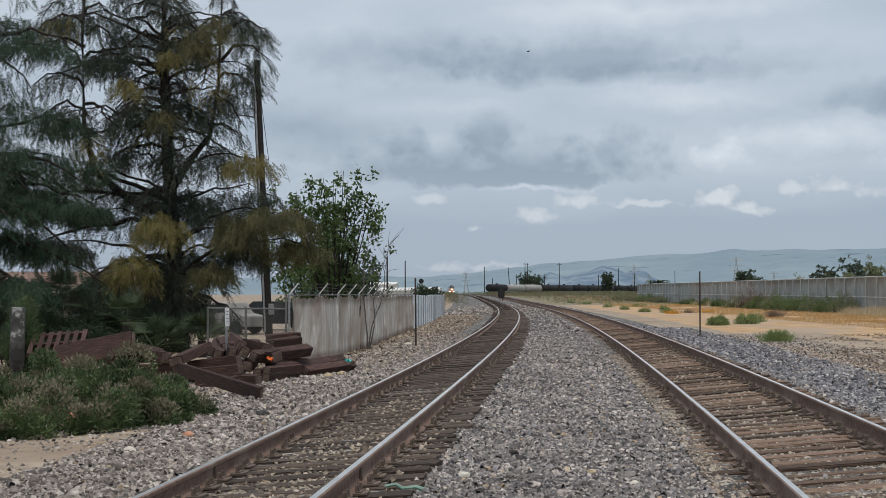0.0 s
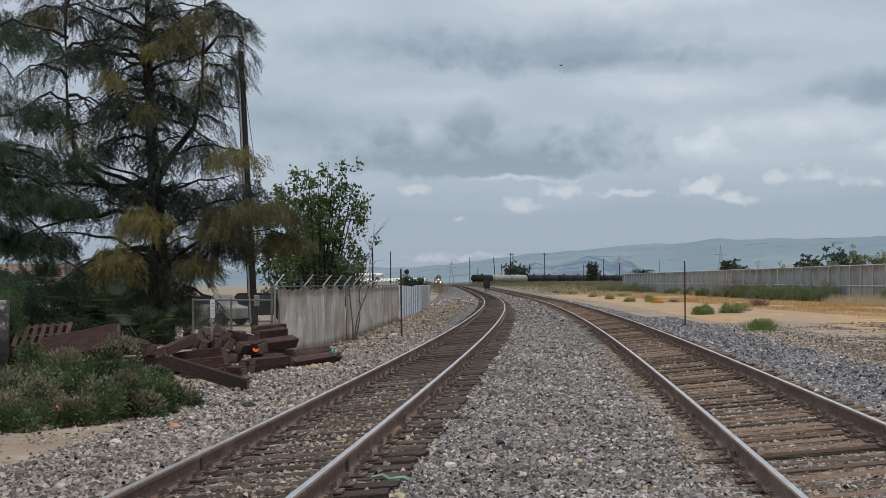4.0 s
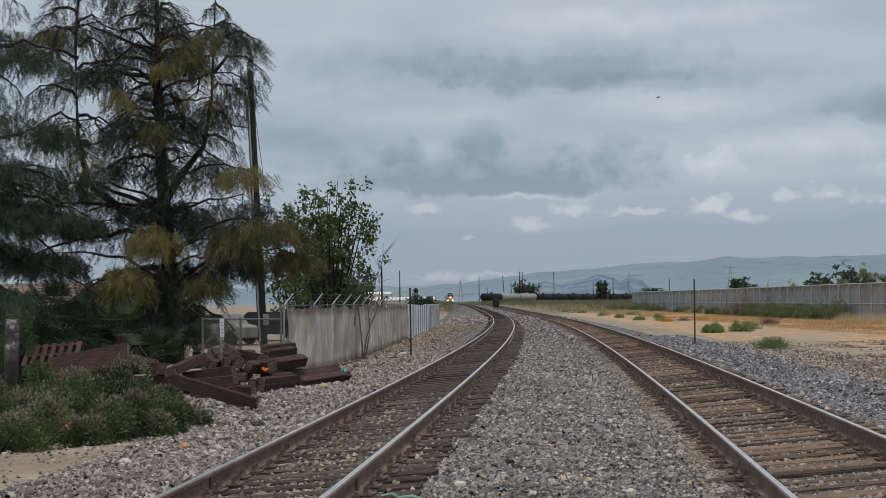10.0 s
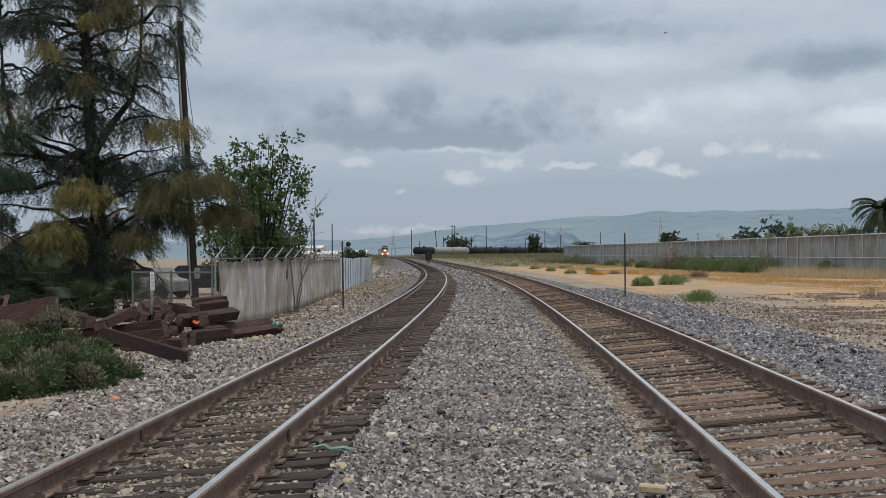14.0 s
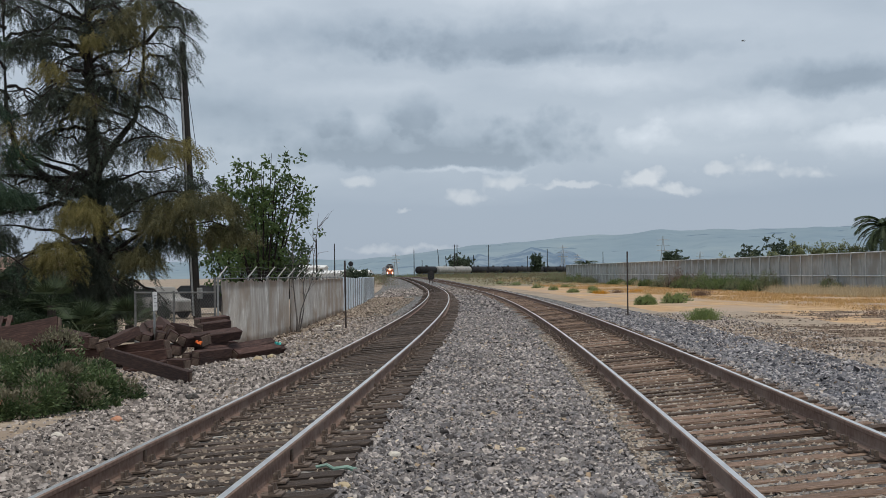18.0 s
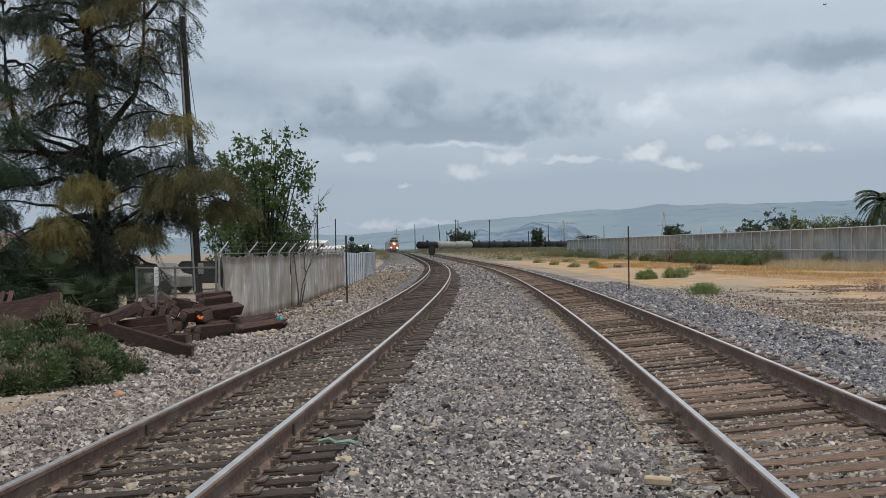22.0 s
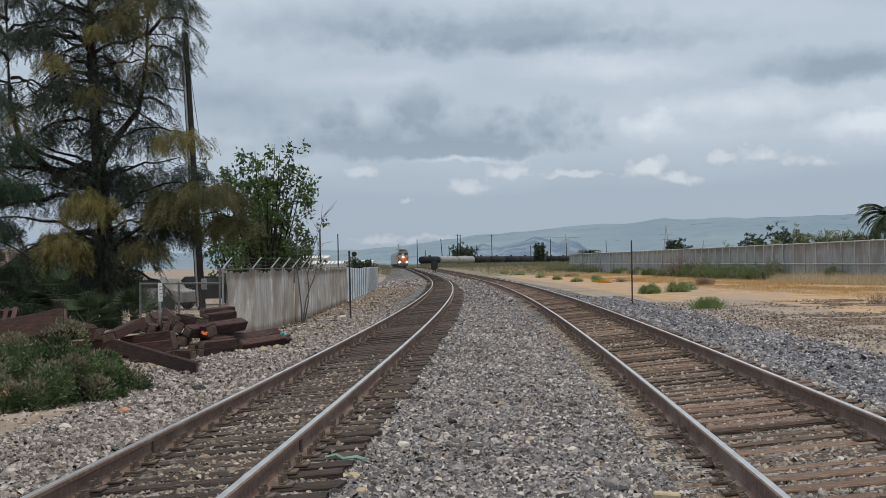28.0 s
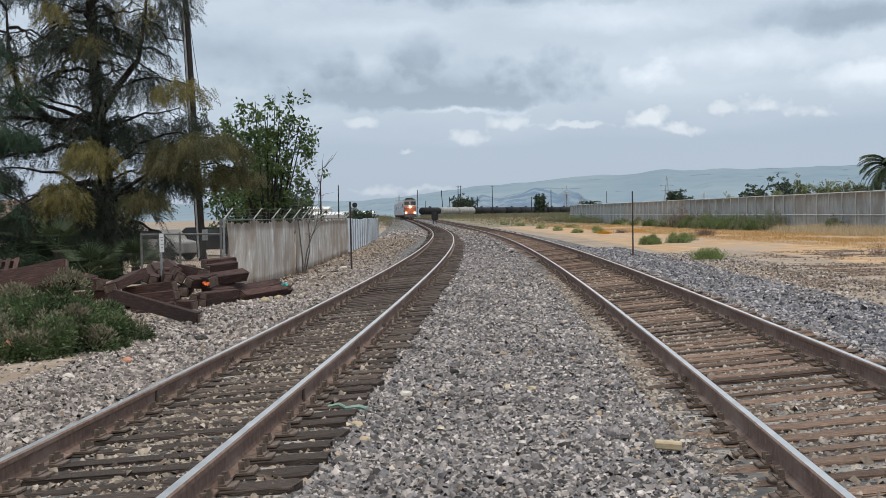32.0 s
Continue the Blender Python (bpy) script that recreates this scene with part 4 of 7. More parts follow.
def west_fence():
    rng = random.Random(5)
    fence = thing("fence", None, "chain-link fence hung with weathered grey fabric and barbed-wire arms", "fence")
    path = [(-7.5, 35.2), (-7.0, 38.5), (-7.25, 47.8), (-8.2, 63.1), (-8.5, 70.0)]
    posts = fence_points(path, 2.35) + [Vector((-8.5, 70.0, 0))]
    for i, p in enumerate(posts):
        z = land(p.x, p.y)
        bm = B()
        tube(bm, (p.x, p.y, z - 0.2), (p.x, p.y, z + 1.86), 0.03, n=8)
        post = part("post", bm, GALV, fence)
        bm = B()
        tube(bm, (p.x, p.y, z + 1.84), (p.x + 0.26, p.y - 0.08, z + 2.14), 0.024, 0.016, 6)
        part("barb_arm", bm, PALE_ARM, post)
    for k in range(3):
        bm = B()
        f = 0.35 + 0.3 * k
        for a, b in zip(posts, posts[1:]):
            za, zb = land(a.x, a.y), land(b.x, b.y)
            m = (a + b) / 2
            limb_tube(bm, [(a.x + 0.26 * f, a.y, za + 1.84 + 0.31 * f), (m.x + 0.26 * f, m.y, (za + zb) / 2 + 1.80 + 0.31 * f), (b.x + 0.26 * f, b.y, zb + 1.84 + 0.31 * f)], 0.004, 0.004, 3)
        part("barbed_wire", bm, DULL_PIPE, fence)
    for i, (a, b) in enumerate(zip(posts, posts[1:])):
        z = (land(a.x, a.y) + land(b.x, b.y)) / 2
        v, f = cloth_panel(a + Vector((0.06, 0, 0)), b + Vector((0.06, 0, 0)), z + 0.02, z + 1.80, rng, 0.07, 22, 7, 0.05 + 0.06 * rng.random())
        child("fabric_panel", mesh_of("fabric_panel", v, f, FABRIC, True), fence)
    bm = B()
    for a, b in zip(posts, posts[1:]):
        tube(bm, (a.x, a.y, land(a.x, a.y) + 1.82), (b.x, b.y, land(b.x, b.y) + 1.82), 0.014, n=6)
    tagged(part("top_rail", bm, DULL_PIPE, fence), kind="stuff")
    # pale sheets further on
    sheet = thing("fence", None, "fence of upright pale blue-white metal sheets", "fence")
    posts = fence_points([(-8.5, 70.2), (-9.6, 90.0), (-11.8, 122.0)], 2.4)
    for a, b in zip(posts, posts[1:]):
        z = (land(a.x, a.y) + land(b.x, b.y)) / 2
        d = b - a
        verts, faces = [], []
        n = Vector((-d.y, d.x, 0)).normalized()
        dz = rng.uniform(-0.04, 0.04)
        for side in (0, 1):
            for i in range(13):
                p = a + d * (i / 12 * 0.995) + n * (0.004 * (i % 2) + 0.01 * side)
                verts += [(p.x, p.y, z - 0.03), (p.x, p.y, z + 1.78 + dz)]
        for i in range(12):
            q = i * 2
            faces += [(q, q + 2, q + 3, q + 1), (26 + q, 26 + q + 1, 26 + q + 3, 26 + q + 2), (q + 1, q + 3, 26 + q + 3, 26 + q + 1)]
        child("sheet", mesh_of("sheet", verts, faces, WHITE_SHEET), sheet)
        bm = B()
        tube(bm, (a.x + 0.05, a.y, z - 0.1), (a.x + 0.05, a.y, z + 1.75), 0.025, n=6)
        part("post", bm, GALV, sheet)


west_fence()


def mesh_gate():
    """A low pipe-framed chain-link run that closes the corner."""
    g = thing("chain_link_gate", None, "low galvanised pipe gate with chain-link mesh", "gate")
    a, b = Vector((-7.58, 35.2, -0.2)), Vector((-10.3, 37.4, -0.2))
    for p in (a, a.lerp(b, 0.5), b):
        bm = B()
        tube(bm, p, p + Vector((0, 0, 1.9 if p is a else 1.55)), 0.032, n=8)
        part("post", bm, DULL_PIPE, g)
    for z in (0.12, 1.5):
        bm = B()
        tube(bm, a + Vector((0, 0, z)), b + Vector((0, 0, z)), 0.024, n=8)
        part("rail", bm, DULL_PIPE, g)
    bm = B()
    d = b - a
    ln, h, st = d.length, 1.36, 0.11
    for sg in (-1, 1):
        k = -h
        while k < ln:
            u0, u1 = max(k, 0), min(k + h, ln)
            if u1 > u0:
                z0, z1 = (u0 - k, u1 - k) if sg > 0 else (h - (u0 - k), h - (u1 - k))
                p, q = a + d * (u0 / ln) + Vector((0, 0, 0.13 + z0)), a + d * (u1 / ln) + Vector((0, 0, 0.13 + z1))
                tube(bm, p, q, 0.0035, n=3, caps=False)
            k += st
    tagged(part("chain_mesh", bm, DULL_PIPE, g), kind="stuff")


mesh_gate()


def utility_pole():
    p = thing("utility_pole", None, "tall dark creosoted wooden utility pole with conduits", "utility pole")
    foot, top = Vector((-14.2, 62.0, -0.3)), Vector((-14.8, 62.0, 12.65))
    bm = B()
    limb_tube(bm, [foot.lerp(top, t) for t in (0, 0.25, 0.5, 0.75, 1)], 0.19, 0.135, 14)
    part("shaft", bm, POLE_WOOD, p, smooth=False)
    for dx, dy, r in ((-0.2, -0.1, 0.035), (-0.12, -0.19, 0.045), (-0.24, 0.0, 0.02)):
        bm = B()
        limb_tube(bm, [foot.lerp(top, t) + Vector((dx * (1 - 0.2 * t), dy, 0)) for t in (0.02, 0.5, 0.9)], r, r, 8)
        part("conduit", bm, WIRE if r < 0.04 else GALV, p)
    bm = B()
    limb_tube(bm, [(-14.68, 62, 9.75), (-14.85, 62, 9.95), (-15.05, 61.98, 10.0), (-15.75, 61.95, 10.1)], 0.04, 0.03, 8)
    part("lamp_bracket", bm, STEEL_DARK, p)
    bm = B()
    limb_tube(bm, [(-14.74, 61.9, 12.2), (-14.42, 61.7, 10.0), (-13.9, 61.4, 6.5), (-13.2, 61.2, 2.2)], 0.014, 0.014, 5)
    part("guy_wire", bm, WIRE, p)
    bm = B()
    box(bm, -14.05, 61.83, 1.0, 0.25, 0.12, 0.5, bevel=0.015)
    part("meter_box", bm, GALV, p)


utility_pole()


def bare_shrub():
    rng = random.Random(9)
    t = thing("bare_shrub", Matrix.Translation((-6.95, 45.0, land(-6.95, 45.0))), "leafless grey shrub growing against the fence", "shrub")
    bm = B()
    twigs = B()
    for k in range(3):
        lean = rng.uniform(-0.1, 0.4)
        pts = [Vector((0.03 * k, 0, -0.1))]
        for j in range(8):
            pts.append(pts[-1] + Vector((lean * 0.22 + rng.uniform(-0.09, 0.13), rng.uniform(-0.08, 0.08), rng.uniform(0.36, 0.56))))
        limb_tube(bm, pts, 0.028, 0.006, 5)
        for j in range(3, 9):
            for _ in range(2):
                q = pts[j] + Vector((rng.uniform(-0.35, 0.5), rng.uniform(-0.3, 0.3), rng.uniform(0.15, 0.6)))
                limb_tube(twigs, [pts[j], pts[j].lerp(q, 0.5) + Vector((rng.uniform(-0.05, 0.05), 0, 0.03)), q], 0.010, 0.003, 4)
    tagged(part("stem_work", bm, GREY_BARK, t), kind="stuff")
    tagged(part("twig_work", twigs, GREY_BARK, t), kind="stuff")


GREY_BARK = mat("grey_bark", [(0.3, (0.08, 0.07, 0.065)), (0.7, (0.20, 0.185, 0.17))], 8, 6, 0.9, bump=0.4)
bare_shrub()

# ---- pile of timbers ----
TIMBER_RND = random.Random(33)


def timber(x, y, z, yaw, pitch, length, w=0.24, h=0.26, roll=0, material=None):
    ob = thing("timber", pose(x, y, z, pitch, roll, yaw), "red-brown creosoted timber with a paler cut end on a pile", "timber", "pile of timbers")
    bm = B()
    box(bm, 0, 0, 0, w, length, h, bevel=0.012)
    for v in bm.verts:
        v.co += Vector((TIMBER_RND.uniform(-0.008, 0.008), TIMBER_RND.uniform(-0.02, 0.02), TIMBER_RND.uniform(-0.008, 0.008)))
    part("beam", bm, material or TIMBER, ob)
    for sg in (-1, 1):
        bm = B()
        box(bm, 0, sg * (length / 2 + 0.012), 0, w - 0.05, 0.03, h - 0.05, bevel=0.006)
        part("cut_end", bm, TIMBER_END, ob, "paler cut end")
    return ob


def timber_pile():
    # x, y, z of the middle, heading, pitch, length, width, height, roll
    rows = [
        (-6.61, 24.75, 0.08, -141.2, -4.3, 3.73, 0.09, 0.24, 0), (-8, 29.61, 0.5, 14, 3, 2.3, 0.2, 0.2, 20), (-7.73, 29.33, 0.45, 10, 2, 2.3, 0.2, 0.2, 15), (-7.57, 29.46, 0.48, 16, 2, 2.2, 0.2, 0.2, 12),
        (-7.56, 29.88, 0.62, 20, 3, 2.3, 0.22, 0.22, 28), (-7.33, 29.39, 0.48, 18, 2, 2.3, 0.22, 0.22, 30), (-6.41, 29.33, 0.39, -20, 2, 2.2, 0.22, 0.22, 24), (-7.85, 29.85, 0.57, 18, 2, 2, 0.2, 0.2, -10),
        (-7.44, 29.27, 0.29, 14, 0, 2.2, 0.21, 0.21, 8), (-7.1, 29.28, 0.16, 10, 0, 2.2, 0.22, 0.22, 5), (-7.33, 29.38, 0.09, 12, 0, 2.2, 0.21, 0.21, 0), (-6.48, 28.73, 0.02, -12, 0, 1.5, 0.2, 0.2, 4),
        (-6.25, 28.73, 0.06, -14, 0, 1.5, 0.2, 0.2, 8), (-6.48, 28.69, -0.09, -10, 0, 1.5, 0.2, 0.2, 0), (-6.28, 28.68, -0.07, -12, 0, 1.5, 0.2, 0.2, 3), (-6.59, 30.55, 0.59, -34, 4, 0.85, 0.22, 0.2, 6),
        (-6.7, 30.83, 0.69, -38, 3, 0.85, 0.24, 0.2, 4), (-5.94, 30.67, 0.06, -26, 4, 1.5, 0.2, 0.22, 30), (-5.83, 30.97, 0.08, -26, 4, 1.5, 0.2, 0.22, 34), (-5.63, 30.56, -0.01, -28, 3, 1.5, 0.2, 0.2, 32),
        (-5.52, 30.95, -0.04, -22, 3, 1.4, 0.2, 0.2, 38), (-5.54, 31.57, -0.02, -18, 2, 1.2, 0.2, 0.2, 10), (-5.99, 30.54, -0.13, -24, 0, 1.4, 0.2, 0.2, 4), (-5.73, 30.89, -0.15, -24, 0, 1.3, 0.2, 0.2, 4),
        (-7.48, 27.7, 0.25, -109.4, 7, 1.21, 0.22, 0.24, 4), (-7.41, 27.6, 0.09, -109.6, 4.9, 1.19, 0.22, 0.22, 2), (-7.15, 26.8, -0.15, -59.8, 12, 0.81, 0.22, 0.22, 0), (-6.84, 27.4, -0.08, -116.3, -0.5, 0.9, 0.24, 0.24, 3),
        (-7.29, 26.9, -0.16, -106.4, -5.2, 0.71, 0.2, 0.2, 6), (-7.96, 27.65, 0.44, -18.6, 12.1, 1.19, 0.34, 0.2, -14), (-7.36, 29.4, 0.55, -35.1, 3.4, 0.98, 0.24, 0.22, 8), (-6.91, 29.15, 0.53, -131.4, -6.6, 0.76, 0.34, 0.24, -10),
        (-6.62, 28.75, 0.36, -120.3, -1.7, 0.6, 0.34, 0.26, 12), (-6.43, 29.5, 0.21, -10.3, -1.1, 1.42, 0.22, 0.26, -8), (-6.32, 29.1, 0.07, -15.9, 0.7, 1.04, 0.24, 0.24, 5), (-6.57, 31, 0.14, -17.8, -5, 1.26, 0.22, 0.22, 10),
        (-6.97, 30.65, 0.39, -27.8, -0, 0.79, 0.22, 0.3, 0), (-6.77, 30.8, 0.3, -44, -18.2, 0.58, 0.22, 0.26, 0), (-9.99, 27.55, 0.52, -100.1, 11.4, 1.74, 0.16, 0.52, -22), (-9.81, 28.05, 0.34, -76.2, 9.3, 1.27, 0.3, 0.3, 10),
        (-9.01, 28, 0.46, -121.2, -8.2, 0.78, 0.26, 0.26, 14), (-8.73, 27.8, 0.38, -128.1, -3.1, 0.65, 0.28, 0.26, -6), (-10.02, 27.6, 0.16, -90, 1.5, 1.74, 0.32, 0.3, 0), (-9.29, 27.85, 0.06, -93.1, 1.5, 1.88, 0.3, 0.3, 0),
        (-8.4, 28.1, -0.01, -105.1, -1.6, 0.77, 0.26, 0.26, 0),
    ]
    for x, y, z, yaw, pitch, ln, w, h, roll in rows:
        timber(x, y, z, yaw, pitch, ln, w, h, roll)


timber_pile()


def pallet():
    ob = thing("pallet", pose(-11.2, 28.6, 0.62, 24, -4, 12), "worn wooden pallet leaning on the timber pile", "pallet")
    for k in range(7):
        bm = B()
        box(bm, -0.54 + 0.18 * k, 0, 0.06, 0.10, 1.0, 0.022, bevel=0.004)
        part("slat", bm, TIMBER, ob)
    for y in (-0.44, 0, 0.44):
        bm = B()
        box(bm, 0, y, 0, 1.2, 0.09, 0.09, bevel=0.006)
        part("bearer", bm, TIMBER, ob)
    st = thing("old_post", pose(-11.95, 28.2, -0.2, 2, 0, 20), "weathered dark post with flaking white paint", "post")
    bm = B()
    limb_tube(bm, [(0, 0, -0.2), (0, 0, 0.5), (0.01, 0, 1.1), (0.02, 0, 1.62)], 0.17, 0.15, 14)
    part("shaft", bm, mat("flaking_paint", [(0.42, (0.035, 0.033, 0.032)), (0.55, (0.09, 0.088, 0.085)), (0.62, (0.42, 0.42, 0.41))], 2.2, 8, 0.9, bump=0.4), st)


pallet()


def sign_post():
    s = thing("sign_post", pose(-7.52, 28.9, land(-7.52, 28.9), 0, -1.5, 64), "small white sign on a grey steel post behind the timbers", "sign")
    bm = B()
    box(bm, 0, 0, 0.68, 0.05, 0.035, 1.76, bevel=0.004)
    part("post", bm, GALV, s)
    bm = B()
    box(bm, 0.0, -0.03, 1.36, 0.14, 0.012, 0.4, bevel=0.004)
    plate = part("plate", bm, mat("white_enamel", [(0.3, (0.62, 0.62, 0.61)), (0.7, (0.78, 0.78, 0.77))], 6, 4, 0.5, bump=0.03), s, "white plate with illegible dark lines")
    for k, (w, z) in enumerate(((0.09, 1.48), (0.07, 1.42), (0.10, 1.33), (0.06, 1.26))):
        bm = B()
        box(bm, 0, -0.039, z, w, 0.004, 0.018)
        part("text_bar", bm, GALV, plate)


sign_post()


def stake(x, y, h, lean, label):
    s = thing("steel_stake", pose(x, y, land(x, y), 0, lean, 0), label, "post")
    bm = B()
    box(bm, 0, 0, h / 2 - 0.15, 0.06, 0.008, h + 0.3)
    box(bm, 0, 0.025, h / 2 - 0.15, 0.008, 0.045, h + 0.3)
    part("shaft", bm, STEEL_DARK, s)
    bm = B()
    tube(bm, (0, 0, 0), (0, 0, 0.02), 0.22, 0.12, 12)
    part("soil_collar", bm, DIRT, s)


stake(-5.45, 46.2, 2.35, -0.3, "dark rusty steel stake beside the ballast")
stake(5.15, 57.4, 2.7, 0.2, "tall dark rusty steel stake beside the field")

# ---- low hedge ----
HEDGE = leaf_mat("hedge_leaves", (0.020, 0.045, 0.02), (0.155, 0.21, 0.09), 0.25)
HEDGE_TIP = leaf_mat("dry_hedge_tips", (0.13, 0.125, 0.075), (0.29, 0.255, 0.18), 0.25)


def mound_shrub(name, mounds, label, leaves, tips, seed, n, size, tip_share=0.16, stalk=True, barbs=3, up=0.45):
    """A shrub built from overlapping mounds of upright shoots."""
    rng = np.random.RandomState(seed)
    x0, y0 = np.mean([m[0] for m in mounds]), np.mean([m[1] for m in mounds])
    z0 = land(x0, y0)
    ob = thing(name, Matrix.Translation((x0, y0, z0)), label, "shrub")
    tv, tf = spray_template(barbs, 7)
    w = np.array([m[2] * m[3] for m in mounds])
    pick = rng.choice(len(mounds), n, p=w / w.sum())
    M = np.array(mounds)[pick]
    dirs = rng.normal(0, 1, (n, 3))
    dirs[:, 2] = np.abs(dirs[:, 2]) * 1.1 - 0.15
    dirs /= np.linalg.norm(dirs, axis=1)[:, None]
    lump = 1 + 0.14 * np.sin(dirs[:, 0] * 9 + M[:, 0] * 7) * np.sin(dirs[:, 1] * 8 + M[:, 1] * 5) + 0.08 * np.sin(dirs[:, 2] * 17 + dirs[:, 0] * 13)
    rad = (0.62 + 0.38 * rng.rand(n) ** 0.5) * lump
    base = np.stack([M[:, 0] - x0 + dirs[:, 0] * M[:, 2] * rad, M[:, 1] - y0 + dirs[:, 1] * M[:, 2] * rad, np.maximum(dirs[:, 2] * M[:, 3] * rad, 0.0)], 1)
    axis = dirs * 0.8 + np.array([0, 0, up]) + rng.normal(0, 0.45, (n, 3))
    is_tip = rng.rand(n) < tip_share * np.clip(0.1 + 1.5 * dirs[:, 2], 0, 1.5) * np.clip((rad - 0.78) * 5, 0, 1.6)
    for flag, m in ((False, leaves), (True, tips)):
        k = is_tip == flag
        v, f = scatter_template(tv, tf, base[k], axis[k], rng.normal(0, 1, (k.sum(), 3)), rng.uniform(0.7, 1.4, k.sum()) * size, rng.uniform(0.34, 0.62, k.sum()) * size)
        child("foliage", fast_mesh("foliage", v, f, m), ob, None, "dry pale shoot tips" if flag else "")
    if stalk:
        bm = B()
        r = random.Random(seed)
        for mx, my, mr, mh in mounds:
            for _ in range(6):
                an = r.uniform(0, 6.28)
                tube(bm, (mx - x0, my - y0, -0.1), (mx - x0 + mr * 0.7 * math.cos(an), my - y0 + mr * 0.7 * math.sin(an), mh * r.uniform(0.4, 0.75)), 0.018, 0.006, 5, False)
        tagged(part("stem_work", bm, BARK, ob), kind="stuff")
    return ob


def clumps(mounds, k, seed, lo=0.24, hi=0.40):
    """Breaks large mounds into overlapping small heads of foliage."""
    r = random.Random(seed)
    out = []
    for x, y, rad, h in mounds:
        for _ in range(k):
            an, u = r.uniform(0, 6.28), r.random() ** 0.5
            out.append((x + rad * 0.8 * u * math.cos(an), y + rad * 0.8 * u * math.sin(an), rad * r.uniform(lo, hi), h * (1.2 - 0.6 * u * u) * r.uniform(0.75, 1.15)))
    return out


def head_shrub(name, mounds, label, leaves, tips, seed, heads, shoots, size, tip_share):
    """A clipped-looking shrub of rounded heads of stubby shoots set over low mounds."""
    rng = np.random.RandomState(seed)
    x0, y0 = np.mean([m[0] for m in mounds]), np.mean([m[1] for m in mounds])
    ob = thing(name, Matrix.Translation((x0, y0, land(x0, y0))), label, "shrub")
    w = np.array([m[2] * m[3] for m in mounds])
    M = np.array(mounds)[rng.choice(len(mounds), heads, p=w / w.sum())]
    up = rng.normal(0, 1, (heads, 3))
    up[:, 2] = np.abs(up[:, 2]) * 0.95 - 0.05
    up /= np.linalg.norm(up, axis=1)[:, None]
    r = rng.uniform(0.13, 0.38, heads)
    c = np.stack([M[:, 0] - x0, M[:, 1] - y0, np.zeros(heads)], 1) + up * M[:, [2, 2, 3]] * rng.uniform(0.62, 1.14, heads)[:, None]
    pale = rng.rand(heads) < 0.38
    k = np.repeat(np.arange(heads), shoots)
    d = rng.normal(0, 1, (len(k), 3)) + up[k] * 0.9
    d /= np.linalg.norm(d, axis=1)[:, None]
    base = c[k] + d * (r[k] * rng.uniform(0.62, 0.95, len(k)))[:, None]
    keep = base[:, 2] > -0.05
    base, d, k = base[keep], d[keep], k[keep]
    axis = d * 0.9 + np.array([0, 0, 0.3]) + rng.normal(0, 0.45, d.shape)
    is_tip = rng.rand(len(k)) < tip_share * np.where(pale[k], 1.5, 0.15) * np.clip(d[:, 2] * 1.6 - 0.2, 0, 1)
    for flag, m in ((False, leaves), (True, tips)):
        q = is_tip == flag
        v, f = scatter_template(*LEAF_T, base[q], axis[q], rng.normal(0, 1, (q.sum(), 3)), rng.uniform(0.6, 1.3, q.sum()) * size, rng.uniform(0.3, 0.5, q.sum()) * size)
        child("foliage", fast_mesh("foliage", v, f, m), ob, None, "dry pale shoot tips" if flag else "")
    bm = B()
    for i in range(0, heads, 2):
        a = Vector((M[i, 0] - x0, M[i, 1] - y0, -0.1))
        tube(bm, a, Vector(c[i]), 0.02, 0.007, 5, False)
    tagged(part("stem_work", bm, BARK, ob), kind="stuff")
    return ob


head_shrub("hedge", [(-7.5, 17.6, 0.85, 0.72), (-6.9, 18.0, 0.8, 0.78), (-8.4, 17.4, 0.9, 0.7), (-7.8, 18.8, 0.9, 0.85), (-6.5, 18.9, 0.75, 0.8), (-7.1, 19.6, 0.85, 0.85), (-6.25, 19.9, 0.65, 0.72), (-8.8, 18.8, 0.9, 0.75), (-8.1, 20.1, 0.8, 0.8), (-9.6, 18.2, 0.9, 0.7), (-6.7, 20.6, 0.6, 0.72), (-6.05, 19.2, 0.55, 0.6), (-6.2, 18.5, 0.5, 0.55), (-6.6, 17.9, 0.6, 0.5), (-9.3, 17.0, 0.8, 0.6)], "low spreading evergreen hedge with pale shoot tips", HEDGE, HEDGE_TIP, 4, 210, 520, 0.066, 0.8)

mound_shrub("ivy_clump", clumps([(-12.0, 28.75, 0.5, 1.55)], 7, 3, 0.5, 0.75), "dark green ivy clump grown over the old post", HEDGE, HEDGE, 91, 3500, 0.12, 0.1, True, 4, 0.1)

# ---- fan palms and undergrowth below the cedars ----
PALM = leaf_mat("palm_blades", (0.02, 0.035, 0.016), (0.07, 0.095, 0.045), 0.2)


